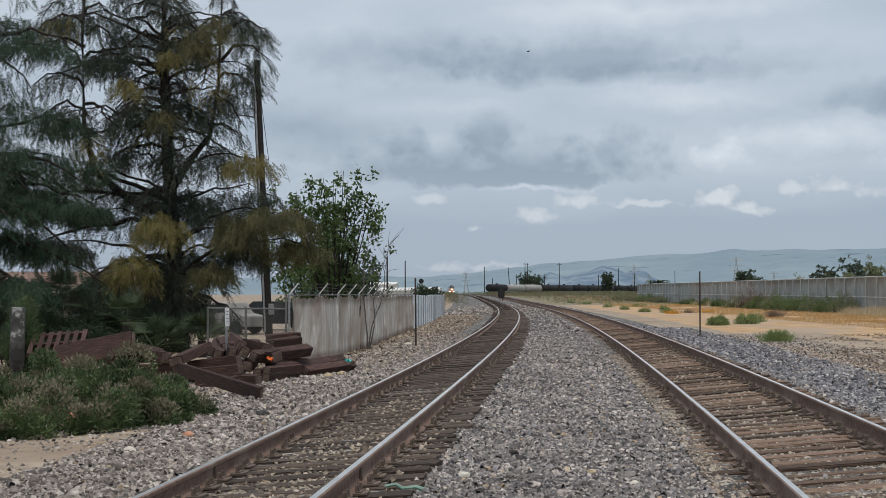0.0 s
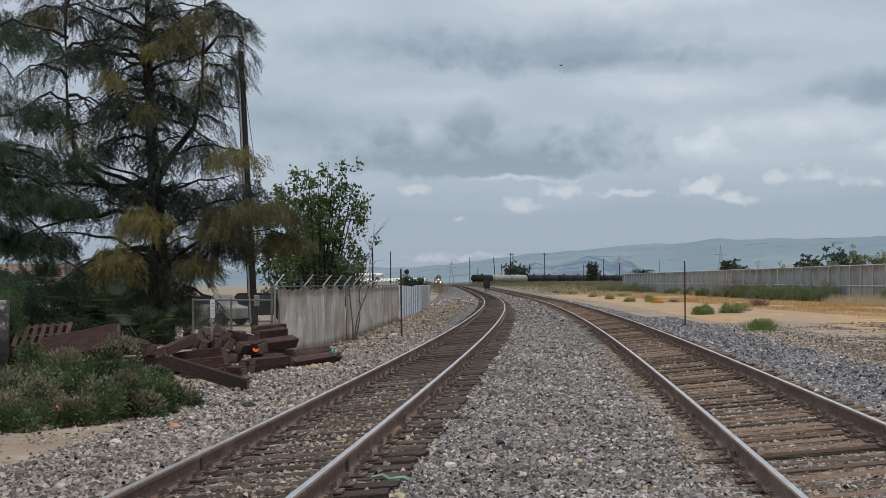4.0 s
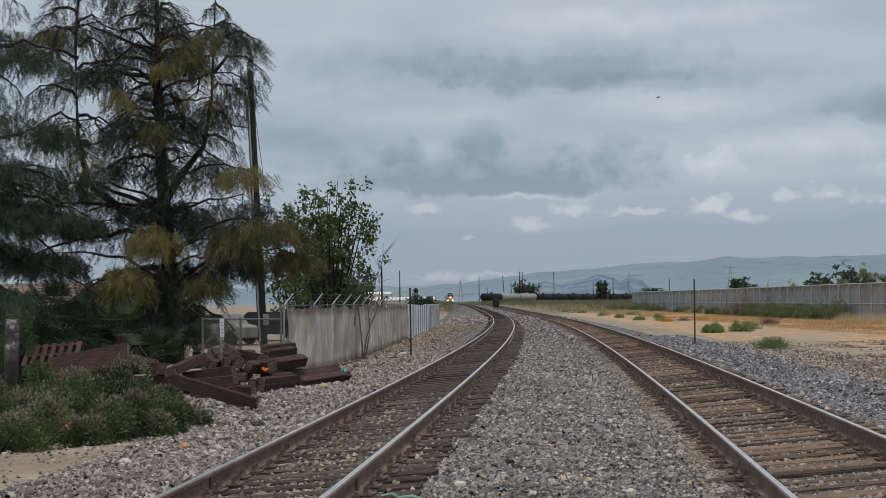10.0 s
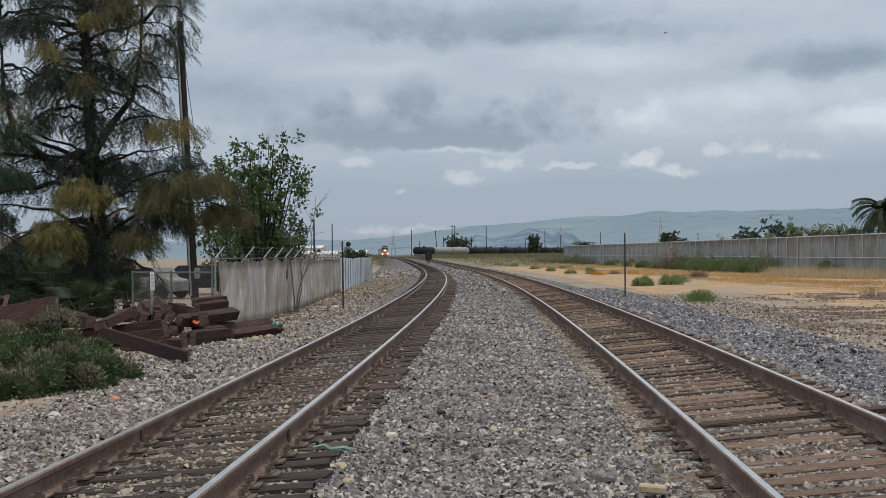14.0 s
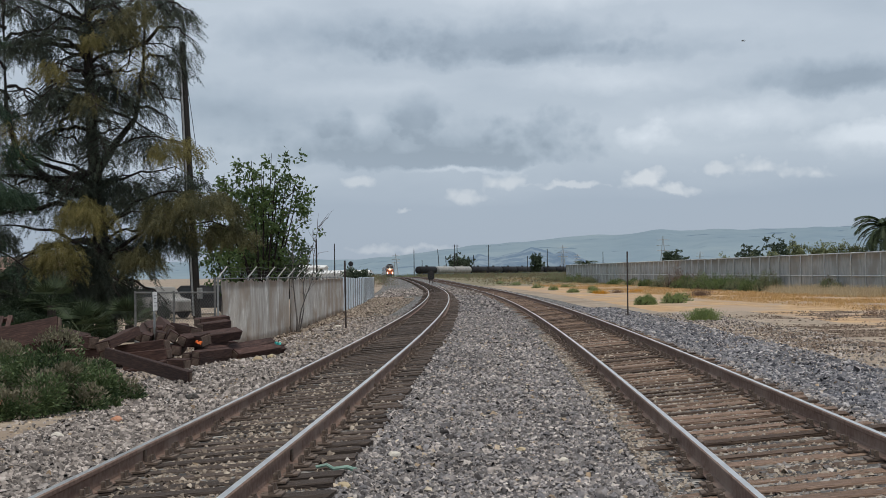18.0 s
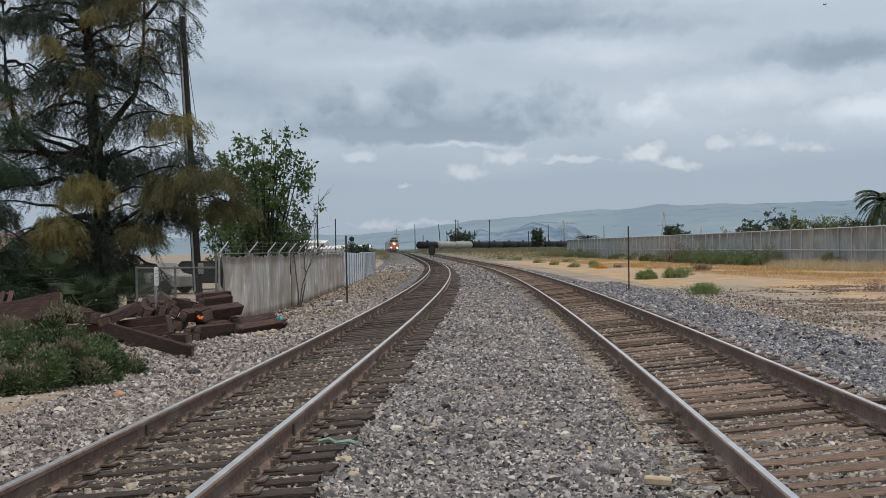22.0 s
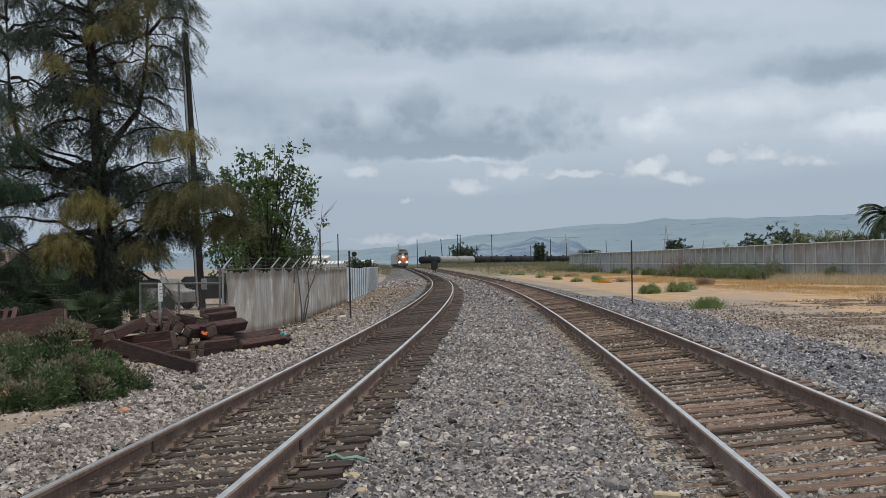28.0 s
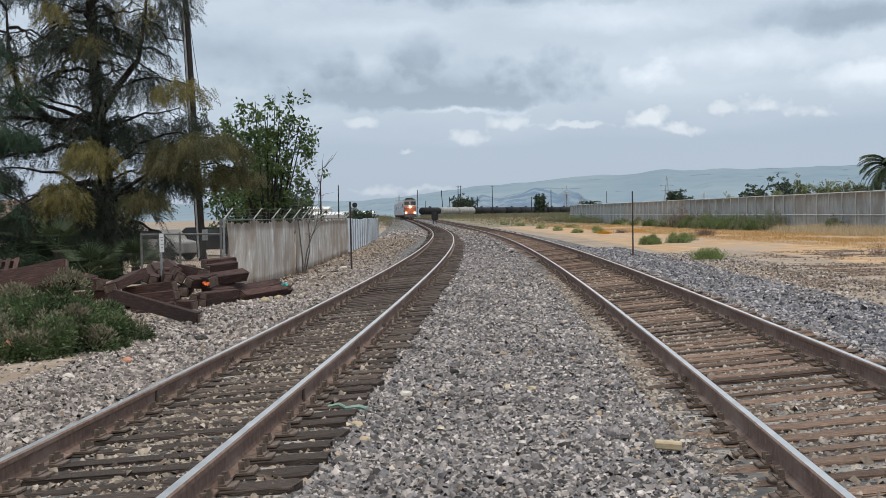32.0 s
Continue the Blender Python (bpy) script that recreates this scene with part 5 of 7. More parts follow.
def fan_palm(x, y, z, reach, count, seed):
    rng = np.random.RandomState(seed)
    p = thing("fan_palm", Matrix.Translation((x, y, land(x, y))), "low fan palm with stiff dark blades under the cedar", "palm", "fan palms")
    bm = B()
    limb_tube(bm, [(0, 0, -0.2), (0, 0, z * 0.5), (0, 0, z)], 0.16, 0.13, 9)
    part("trunk", bm, BARK, p)
    for k in range(count):
        an, el = rng.uniform(0, 6.28), rng.uniform(-0.35, 1.25)
        d = np.array([math.cos(an) * math.cos(el), math.sin(an) * math.cos(el), math.sin(el)])
        hub = np.array([0, 0, z]) + d * reach * 0.5
        side = np.cross(d, [0, 0, 1.0])
        side /= np.linalg.norm(side) + 1e-9
        bm = B()
        tube(bm, (0, 0, z), hub, 0.012, 0.008, 4, False)
        for j in range(17):
            a = (j - 8) / 8 * 1.45
            e = d * math.cos(a) + side * math.sin(a)
            L = reach * 0.55 * (1 - 0.25 * abs(a) / 1.45)
            nrm = np.cross(e, np.cross(d, side))
            nrm /= np.linalg.norm(nrm) + 1e-9
            w = 0.022
            tip = hub + e * L + np.array([0, 0, -0.08 * rng.rand()])
            vs = [bm.verts.new(Vector(q)) for q in (hub, hub + e * L * 0.45 + nrm * w, tip, hub + e * L * 0.45 - nrm * w)]
            bm.faces.new(vs)
        part("frond", bm, PALM, p)


fan_palm(-12.2, 38.5, 0.35, 1.15, 16, 1)
fan_palm(-16.4, 41.5, 1.75, 1.35, 18, 2)
fan_palm(-13.9, 41.0, 1.1, 1.2, 16, 3)
fan_palm(-11.2, 40.0, 0.5, 1.1, 14, 4)
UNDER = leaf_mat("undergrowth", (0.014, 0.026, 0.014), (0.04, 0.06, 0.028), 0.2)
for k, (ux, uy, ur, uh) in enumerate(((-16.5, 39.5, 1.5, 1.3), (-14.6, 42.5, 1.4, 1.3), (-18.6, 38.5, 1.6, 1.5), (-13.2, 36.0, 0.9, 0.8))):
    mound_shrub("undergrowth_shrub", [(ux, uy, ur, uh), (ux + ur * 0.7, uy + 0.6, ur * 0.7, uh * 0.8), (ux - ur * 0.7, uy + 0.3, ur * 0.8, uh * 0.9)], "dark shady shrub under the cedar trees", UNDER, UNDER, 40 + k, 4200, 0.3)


# ---- east side: field, fence, shrubs ----
SCREEN = mat("grey_green_screen", [(0.3, (0.22, 0.235, 0.235)), (0.5, (0.31, 0.325, 0.32)), (0.62, (0.35, 0.36, 0.35)), (0.8, (0.42, 0.43, 0.41))], 1.6, 8, 0.9, bump=0.15, stretch=(2, 2, 0.5), second=(0.5, (0.24, 0.24, 0.225), 0.48, 0.62))
PALE_RAIL = mat("pale_fence_pipe", [(0.3, (0.40, 0.42, 0.42)), (0.7, (0.52, 0.54, 0.54))], 8, 4, 0.6, 0.2, bump=0.05)
STRAW = leaf_mat("straw_grass", (0.40, 0.235, 0.09), (0.66, 0.45, 0.21), 0.3, 0.8)
PALE_STRAW = leaf_mat("pale_oat_grass", (0.38, 0.30, 0.18), (0.62, 0.53, 0.37), 0.3, 0.8)
WEED = leaf_mat("green_weeds", (0.11, 0.155, 0.055), (0.31, 0.38, 0.155), 0.3)
SAGE = leaf_mat("grey_green_shrub", (0.11, 0.135, 0.07), (0.26, 0.29, 0.16), 0.3)
DRYBUSH = leaf_mat("dry_reddish_twigs", (0.13, 0.085, 0.065), (0.24, 0.17, 0.135), 0.2)
SHRUB_GREEN = leaf_mat("dark_field_shrub", (0.05, 0.085, 0.03), (0.21, 0.27, 0.10), 0.3)
POPPY = leaf_mat("orange_flowers", (0.55, 0.25, 0.02), (0.70, 0.38, 0.05), 0.3)
BLADE_T = (np.array([(-0.5, 0, 0), (0.5, 0, 0), (0.28, 0.15, 0.6), (0, 0.9, 1.0)]), np.array([(0, 1, 2), (0, 2, 3)]))


def fence_x(y):
    """The straight line of the east fence in plan."""
    return 26.26 - (y - 102.0) * 0.0942


def east_fence():
    rng = random.Random(15)
    f = thing("fence", None, "long tall pipe fence screened with faded grey-green fabric", "fence")
    st = [58.0 + 3.05 * k for k in range(67)]
    for a, b in zip(st, st[1:]):
        pa, pb = Vector((fence_x(a), a, 0)), Vector((fence_x(b), b, 0))
        za, zb = -0.2 + 0.0026 * max(0, a - 102), -0.2 + 0.0026 * max(0, b - 102)
        bm = B()
        tube(bm, (pa.x, pa.y, -0.35), (pa.x, pa.y, za + 3.19), 0.05, n=8)
        part("post", bm, PALE_RAIL, f)
        for h in (1.43, 3.15):
            bm = B()
            tube(bm, (pa.x - 0.05, pa.y, za + h), (pb.x - 0.05, pb.y, zb + h), 0.045, n=6)
            part("rail", bm, PALE_RAIL, f)
        v, fc = cloth_panel(pa + Vector((0.06, 0, 0)), pb + Vector((0.06, 0, 0)), -0.22, za + 3.12, rng, 0.03, 10, 5, 0.03)
        child("screen_panel", mesh_of("screen_panel", v, fc, SCREEN, True), f)


east_fence()


def grass(name, label, rows, n, material, h0, h1, seed, width=0.012, clump=0.35):
    """Grass blades in tufts over stretches of ground before the east fence: (y0, y1, near, far, share), near and far being metres out from the fence."""
    rng = np.random.RandomState(seed)
    share = np.array([r[4] for r in rows], float)
    pick = rng.choice(len(rows), n // 8 + 1, p=share / share.sum())
    R = np.array([r[:4] for r in rows], float)[pick]
    y = R[:, 0] + (R[:, 1] - R[:, 0]) * rng.rand(len(R))
    x = fence_x(y) - R[:, 2] - (R[:, 3] - R[:, 2]) * rng.rand(len(R))
    keep = np.array([noise.noise((b * 0.16, a * 0.25, 1.3)) > -0.10 for a, b in zip(x, y)])
    x, y = np.repeat(x[keep], 8), np.repeat(y[keep], 8)
    n = len(x)
    base = np.stack([x + rng.normal(0, clump * 0.4, n), y + rng.normal(0, clump * 0.6, n), climb(y) - 0.22], 1)
    far = np.clip(y / 60, 1, 5)
    axis = rng.normal(0, 0.32, (n, 3)) + np.array([0, 0, 1.0])
    v, f = scatter_template(*BLADE_T, base, axis, rng.normal(0, 1, (n, 3)), rng.uniform(h0, h1, n), width * far * rng.uniform(0.7, 1.4, n))
    return tagged(new(name, fast_mesh(name, v, f, material)), label, "grass", kind="stuff")


grass("dry_grass", "short straw-coloured dry grass over the field", [(56, 72, 1, 11, 1.2), (62, 105, 8, 14, 1.0), (72, 110, 1.5, 11, 2.2), (110, 200, 1.5, 13, 2.2), (200, 330, 0, 12, 0.8)], 130000, STRAW, 0.06, 0.30, 1, 0.013)
grass("oat_grass", "tall pale seeding grass along the screened fence", [(66, 118, 0.1, 2.2, 3), (66, 112, 2, 4.5, 1), (118, 200, 0.1, 1.6, 1.0)], 34000, PALE_STRAW, 0.3, 1.05, 2, 0.010)
grass("thin_grass", "thin straw-coloured grass and dry weeds on the bare earth", [(34, 60, 12, 24, 1.5), (56, 100, 9, 17, 2), (100, 150, 8, 15, 1)], 26000, PALE_STRAW, 0.03, 0.16, 5, 0.009, 0.5)
grass("green_weeds", "green weeds at the foot of the screened fence", [(160, 262, 0.1, 2.5, 1.2), (120, 165, 0.1, 2.0, 0.8), (200, 330, 1, 12, 0.3)], 5000, WEED, 0.1, 0.35, 3, 0.016)


def tuft(x, y, r, h, n, seed, label, material=None, name="weed_tuft"):
    rng = np.random.RandomState(seed)
    t = thing(name, Matrix.Translation((x, y, land(x, y))), label, "weeds", "weed tufts")
    base = np.stack([rng.normal(0, r * 0.42, n), rng.normal(0, r * 0.42, n), np.full(n, -0.03)], 1)
    axis = np.stack([base[:, 0] / r * 0.55, base[:, 1] / r * 0.55, np.ones(n)], 1) + rng.normal(0, 0.18, (n, 3))
    ln = h * rng.uniform(0.45, 1.05, n)
    tv, tf = spray_template(5, 3)
    v, f = scatter_template(tv, tf, base, axis, rng.normal(0, 1, (n, 3)), ln, rng.uniform(0.03, 0.06, n))
    child("foliage", fast_mesh("foliage", v, f, material or WEED), t)


tuft(7.45, 51.4, 0.5, 0.5, 700, 1, "bright green weed tuft on the gravel edge")
for k, (wx, wy, wr, wh) in enumerate(((7.75, 77.3, 0.36, 0.85), (8.1, 77.6, 0.42, 0.8), (8.2, 78.5, 0.35, 0.65), (9.6, 80.3, 0.5, 0.8), (10.1, 80.6, 0.48, 0.7), (11.2, 87.0, 0.6, 0.8), (8.3, 128, 0.6, 0.7), (6.6, 132, 0.6, 0.6), (5.2, 150, 0.6, 0.6), (4.0, 170, 0.7, 0.7), (9.5, 148, 0.6, 0.6), (8.0, 175, 0.8, 0.7), (1.5, 205, 0.8, 0.8), (-1.0, 220, 0.9, 0.9))):
    mound_shrub("weed_bush", clumps([(wx, wy, wr, wh * 0.62)], 6, k, 0.42, 0.7), "rounded bright green weed bush beside the field", WEED, WEED, 300 + k, 1100, 0.12, 0.1, True, 3, 0.2)
tuft(14.4, 101.3, 0.8, 0.75, 300, 6, "dry grey-brown stalks beside the green weeds", DRYBUSH)
tuft(8.48, 121.0, 0.75, 0.42, 330, 7, "low patch of orange wild flowers", POPPY, "flower_patch")
tuft(12.2, 128.8, 0.85, 0.36, 260, 8, "low patch of orange wild flowers", POPPY, "flower_patch")
tuft(10.2, 126.0, 0.6, 0.40, 220, 18, "low reddish dry weed among the flowers", DRYBUSH)
tuft(14.26, 53.5, 0.5, 0.55, 70, 9, "dry twiggy weed on the bare earth", DRYBUSH)


def shrub_row():
    rows = ((160, 1.7, 1.8, SAGE), (157, 1.2, 2.9, DRYBUSH), (152, 1.4, 2.3, DRYBUSH), (150, 1.7, 1.5, SHRUB_GREEN), (145, 1.5, 1.9, SAGE), (141, 1.6, 1.7, SHRUB_GREEN), (137, 1.5, 1.5, SHRUB_GREEN), (133, 1.5, 1.7, SHRUB_GREEN), (129, 1.3, 1.5, SAGE), (125, 1.3, 1.4, SHRUB_GREEN), (121, 1.0, 1.9, SAGE), (106, 0.7, 1.5, SAGE), (235, 1.8, 1.6, SHRUB_GREEN), (222, 1.5, 1.3, SAGE), (196, 1.2, 1.0, SHRUB_GREEN), (184, 1.1, 1.0, SHRUB_GREEN), (176, 1.0, 0.9, SHRUB_GREEN), (248, 1.8, 1.4, SAGE), (262, 2.2, 1.8, SAGE))
    for k, (y, r, h, m) in enumerate(rows):
        x = fence_x(y) - r - 0.2
        h *= 0.86
        n = 1600 if m is not DRYBUSH else 1000
        mound_shrub("field_shrub", clumps([(x, y, r, h), (x + r * 0.5, y - r * 0.6, r * 0.7, h * 0.8), (x - r * 0.6, y + r * 0.5, r * 0.6, h * 0.65)], 7, k, 0.34, 0.56), "dry reddish twiggy bush by the fence" if m is DRYBUSH else "scruffy green shrub growing along the fence", m, DRYBUSH if m is not SHRUB_GREEN else WEED, 60 + k, n, 0.22, 0.12, True, 4, 0.05)
    for k, (x, y, h, sp) in enumerate(((27.2, 127, 5.2, 0.9), (29.0, 127, 4.7, 1.1), (30.3, 127, 4.9, 1.2), (31.8, 127, 4.4, 1.1), (33.4, 128, 4.3, 1.2), (26.8, 136, 4.0, 0.9), (30.0, 188, 4.6, 1.6), (33.0, 190, 4.4, 1.4))):
        p = (x, y)
        broad_tree("small_tree", (p[0], p[1], -0.2), h, sp, "small scrubby tree rising behind the screened fence", SAGE, 80 + k, 6, 130, 18, 0.24, 0.15)


shrub_row()


def date_palm(x, y, z, reach, n, seed, blade=0.03):
    rng = np.random.RandomState(seed)
    p = thing("date_palm", Matrix.Translation((x, y, climb(y) - 0.2)), "date palm with long arching dark fronds behind the fence", "palm")
    bm = B()
    limb_tube(bm, [(0, 0, -0.2), (0.05, 0, z * 0.5), (0, 0, z)], 0.34, 0.28, 12)
    part("trunk", bm, BARK, p)
    for k in range(n):
        an, el = rng.uniform(0, 6.28), rng.uniform(-0.25, 1.2)
        pts = []
        pos = np.array([0, 0, z + 0.2])
        e = el
        for j in range(9):
            pts.append(pos.copy())
            pos = pos + np.array([math.cos(an) * math.cos(e), math.sin(an) * math.cos(e), math.sin(e)]) * reach / 8
            e -= 0.22
        pts = np.array(pts)
        bm = B()
        limb_tube(bm, pts, 0.028, 0.006, 4)
        lat = np.array([-math.sin(an), math.cos(an), 0])
        for j in range(42):
            u = 0.5 + j / 42 * 7.4
            i = int(u)
            q = pts[i] + (pts[min(i + 1, 8)] - pts[i]) * (u - i)
            al = pts[min(i + 1, 8)] - pts[i]
            al = al / (np.linalg.norm(al) + 1e-9)
            for sg in (-1, 1):
                L = 0.55 * (1 - 0.5 * abs(u / 8 - 0.4))
                t = q + lat * sg * L * 0.8 + al * L * 0.55 + np.array([0, 0, -0.12])
                w = al * blade
                bm.faces.new([bm.verts.new(Vector(c)) for c in (q - w, q + w, t)])
        part("frond", bm, PALM, p)


date_palm(34.7, 125.0, 5.3, 3.5, 72, 4, 0.04)
date_palm(25.4, 430.0, 2.6, 5.0, 90, 5, 0.09)


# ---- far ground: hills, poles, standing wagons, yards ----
# distance haze is painted into both hill colours as pale blue
HILL = mat("haze_tinted_hills", [(0.35, (0.195, 0.258, 0.305)), (0.55, (0.225, 0.287, 0.325)), (0.75, (0.262, 0.322, 0.345))], 0.004, 7, 1.0, bump=0, second=(0.0085, (0.155, 0.21, 0.265), 0.62, 0.66), spec=0.0)
HILL_NEAR = mat("haze_tinted_foothills", [(0.40, (0.135, 0.19, 0.255)), (0.5, (0.165, 0.22, 0.28)), (0.6, (0.225, 0.282, 0.325))], 0.022, 8, 1.0, bump=0, spec=0.0)
CRESTS = [(-0.40, 66), (-0.20, 66), (-0.125, 65), (-0.105, 69), (-0.084, 74), (-0.055, 97), (-0.04, 99), (-0.022, 110), (0.0, 119), (0.02, 124), (0.041, 136), (0.066, 145), (0.079, 141), (0.096, 149), (0.116, 161), (0.129, 155), (0.15, 161), (0.175, 155), (0.208, 156), (0.225, 163), (0.246, 160), (0.263, 174), (0.30, 205), (0.36, 190), (0.5, 210), (0.8, 150)]


def hill_range(name, dist, crest, depth, material, label, rough):
    verts, faces = [], []
    us = np.linspace(crest[0][0], crest[-1][0], 260)
    hs = 0.94 * np.interp(us, [c[0] for c in crest], [c[1] for c in crest])
    k = 13
    for u, h in zip(us, hs):
        for j in range(k):
            t = j / (k - 1)
            y = dist - depth * (1 - t)
            n = noise.noise((u * 26, t * 3.0, 5.0)) * 0.5 + noise.noise((u * 70, t * 7.0, 9.0)) * 0.3
            z = h * (t ** 0.8) + (rough * n * math.sin(math.pi * min(1.0, t)) if t < 1 else rough * (0.22 * noise.noise((u * 60, 2, 2)) + 0.2 * noise.noise((u * 24, 4, 2)))) - 2 * (t == 0)
            verts.append((u * y, y, z))
    for i in range(len(us) - 1):
        for j in range(k - 1):
            a = i * k + j
            faces.append((a, a + k, a + k + 1, a + 1))
    tagged(new(name, mesh_of(name, verts, faces, material, True)), label, "hills", kind="structure")


hill_range("backdrop_hills", 4700, CRESTS, 1500, HILL, "grass hills on the horizon with blue haze in their colour", 26)
hill_range("backdrop_foothills", 3000, [(-0.09, 0), (-0.045, 12), (-0.030, 30), (-0.020, 52), (-0.009, 42), (-0.0037, 47), (0.0105, 56), (0.019, 66), (0.0313, 57), (0.036, 50), (0.042, 60), (0.0505, 52), (0.0547, 40), (0.066, 25), (0.085, 12), (0.11, 6), (0.2, 0)], 260, HILL_NEAR, "dark wooded foothills before the range with blue haze in their colour", 8)

CAR_BLACK = mat("black_tank_paint", [(0.3, (0.012, 0.012, 0.014)), (0.7, (0.035, 0.035, 0.038))], 1.5, 6, 0.75, bump=0.05, vary=0.3, spec=0.15)
CAR_WHITE = mat("dirty_white_tank_paint", [(0.3, (0.20, 0.195, 0.185)), (0.7, (0.40, 0.39, 0.37))], 0.8, 6, 0.6, bump=0.05)


def tank_car(x, y, yaw, paint, label):
    t = thing("tank_car", pose(x, y, float(climb(y)), 0, 0, yaw), label, "tank car", "standing tank cars")
    bm = B()
    limb_tube(bm, [(0, -7.6, 2.75), (0, -7.3, 2.75), (0, 7.3, 2.75), (0, 7.6, 2.75)], 1.5, 1.5, 20)
    for v in bm.verts:
        if abs(v.co.y) > 7.5:
            v.co.x *= 0.8
            v.co.z = 2.75 + (v.co.z - 2.75) * 0.8
    part("tank", bm, paint, t, smooth=True)
    bm = B()
    tube(bm, (0, 0, 4.1), (0, 0, 4.65), 0.5, n=12)
    part("dome", bm, paint, t)
    bm = B()
    box(bm, 0, 0, 1.0, 1.6, 16.4, 0.25, bevel=0.03)
    part("underframe", bm, STEEL_DARK, t)
    for sg in (-1, 1):
        bm = B()
        box(bm, 0, sg * 5.6, 0.62, 2.2, 2.4, 0.3)
        bogie = part("bogie", bm, STEEL_DARK, t)
        for yy in (-0.85, 0.85):
            for xx in (-0.75, 0.75):
                bm = B()
                tube(bm, (xx - 0.06, sg * 5.6 + yy, 0.44), (xx + 0.06, sg * 5.6 + yy, 0.44), 0.44, n=14)
                part("wheel", bm, STEEL_DARK, bogie)
    return t


def wagons():
    a, b = Vector((-29.0, 560.0, 0)), Vector((30.0, 700.0, 0))
    d = b - a
    yaw = math.degrees(math.atan2(-d.x, d.y))
    d.normalize()
    for k in range(-1, 9):
        p = a + d * (17.2 * (k + 0.5))
        white = k in (0, 1)
        tank_car(p.x, p.y, yaw, CAR_WHITE if white else CAR_BLACK, "grimy white railway tank car standing in the yard" if white else "black railway tank car standing in the yard")



wagons()


def line_pole(x, y, h, lean, label="thin weathered wooden line pole far off"):
    p = thing("line_pole", pose(x, y, float(climb(y)) - 0.2, 0, lean, 0), label, "utility pole", "far line poles")
    bm = B()
    limb_tube(bm, [(0, 0, -0.3), (0, 0, h * 0.5), (0, 0, h)], 0.20 if y > 300 else 0.09, 0.14 if y > 300 else 0.06, 8)
    part("shaft", bm, POLE_WOOD, p)
    if h > 13:
        bm = B()
        box(bm, 0, 0, h - 0.6, 2.0, 0.12, 0.12)
        part("crossarm", bm, POLE_WOOD, p)


for px, py, ph, pl in ((-40.6, 600, 12.6, 0), (-39.5, 640, 8.0, 0), (-29.2, 600, 12.4, -4), (-26.5, 610, 9.5, -3), (-22.8, 600, 14.3, 1), (-21.5, 602, 14.2, 0), (-7.5, 600, 14.0, 0), (-14.0, 606, 9.5, -2), (10.0, 620, 9, 0), (19, 620, 12, 0), (27, 640, 10, 0), (50, 700, 12, 0), (-16.5, 118, 5.2, 0), (-19.3, 128, 4.6, 0), (-21.5, 170, 6.0, 0)):
    line_pole(px, py, ph, pl)


def pylon(x, y, h, label="far lattice steel power pylon"):
    t = thing("pylon", Matrix.Translation((x, y, -0.2)), label, "pylon", "far pylons")
    w = h * 0.11
    for sx in (-1, 1):
        for sy in (-1, 1):
            bm = B()
            limb_tube(bm, [(sx * w, sy * w, -0.5), (sx * w * 0.35, sy * w * 0.35, h * 0.6), (0.1 * sx, 0.1 * sy, h)], 0.35, 0.25, 4)
            part("leg", bm, GALV, t)
    for z in (0.62, 0.76, 0.9):
        bm = B()
        limb_tube(bm, [(-h * 0.17, 0, h * z), (0, 0, h * z + 0.4), (h * 0.17, 0, h * z)], 0.28, 0.28, 4)
        part("crossarm", bm, GALV, t)
    bm = B()
    for k in range(6):
        a, b = k / 6 * 0.6, (k + 1) / 6 * 0.6
        wa, wb = w * (1 - a / 0.6 * 0.65), w * (1 - b / 0.6 * 0.65)
        for sg in (-1, 1):
            tube(bm, (-wa * sg, -wa, h * a), (wb * sg, -wb, h * b), 0.18, n=3, caps=False)
    tagged(part("bracing", bm, GALV, t), kind="stuff")


pylon(-122, 1500, 27)
pylon(63, 1500, 34)
pylon(173, 1500, 42)
pylon(256, 1800, 30)
pylon(100, 1900, 30)

# trees and yards beyond the fences
FAR_LEAF = leaf_mat("far_leaves", (0.035, 0.055, 0.035), (0.075, 0.10, 0.06), 0.2)
for k, (fx, fy, fh, fs) in enumerate(((-19.0, 118, 4.8, 3.0), (-21.5, 125, 5.2, 3.4), (-16.2, 150, 2.6, 1.6), (-17.3, 153, 2.4, 1.5), (57, 470, 8.0, 4.5), (66, 330, 8.5, 5.0), (60, 334, 7.6, 4.0), (13.0, 585, 9.5, 3.5), (-32, 900, 11, 9), (-22, 690, 10, 8), (90, 700, 9, 8))):
    broad_tree("distant_tree", (fx, fy, float(climb(fy)) - 0.3), fh, fs, "dusky green tree in the distance", FAR_LEAF, 130 + k, 6, 150, 16, 0.2 + fy * 0.0012, 0.12)


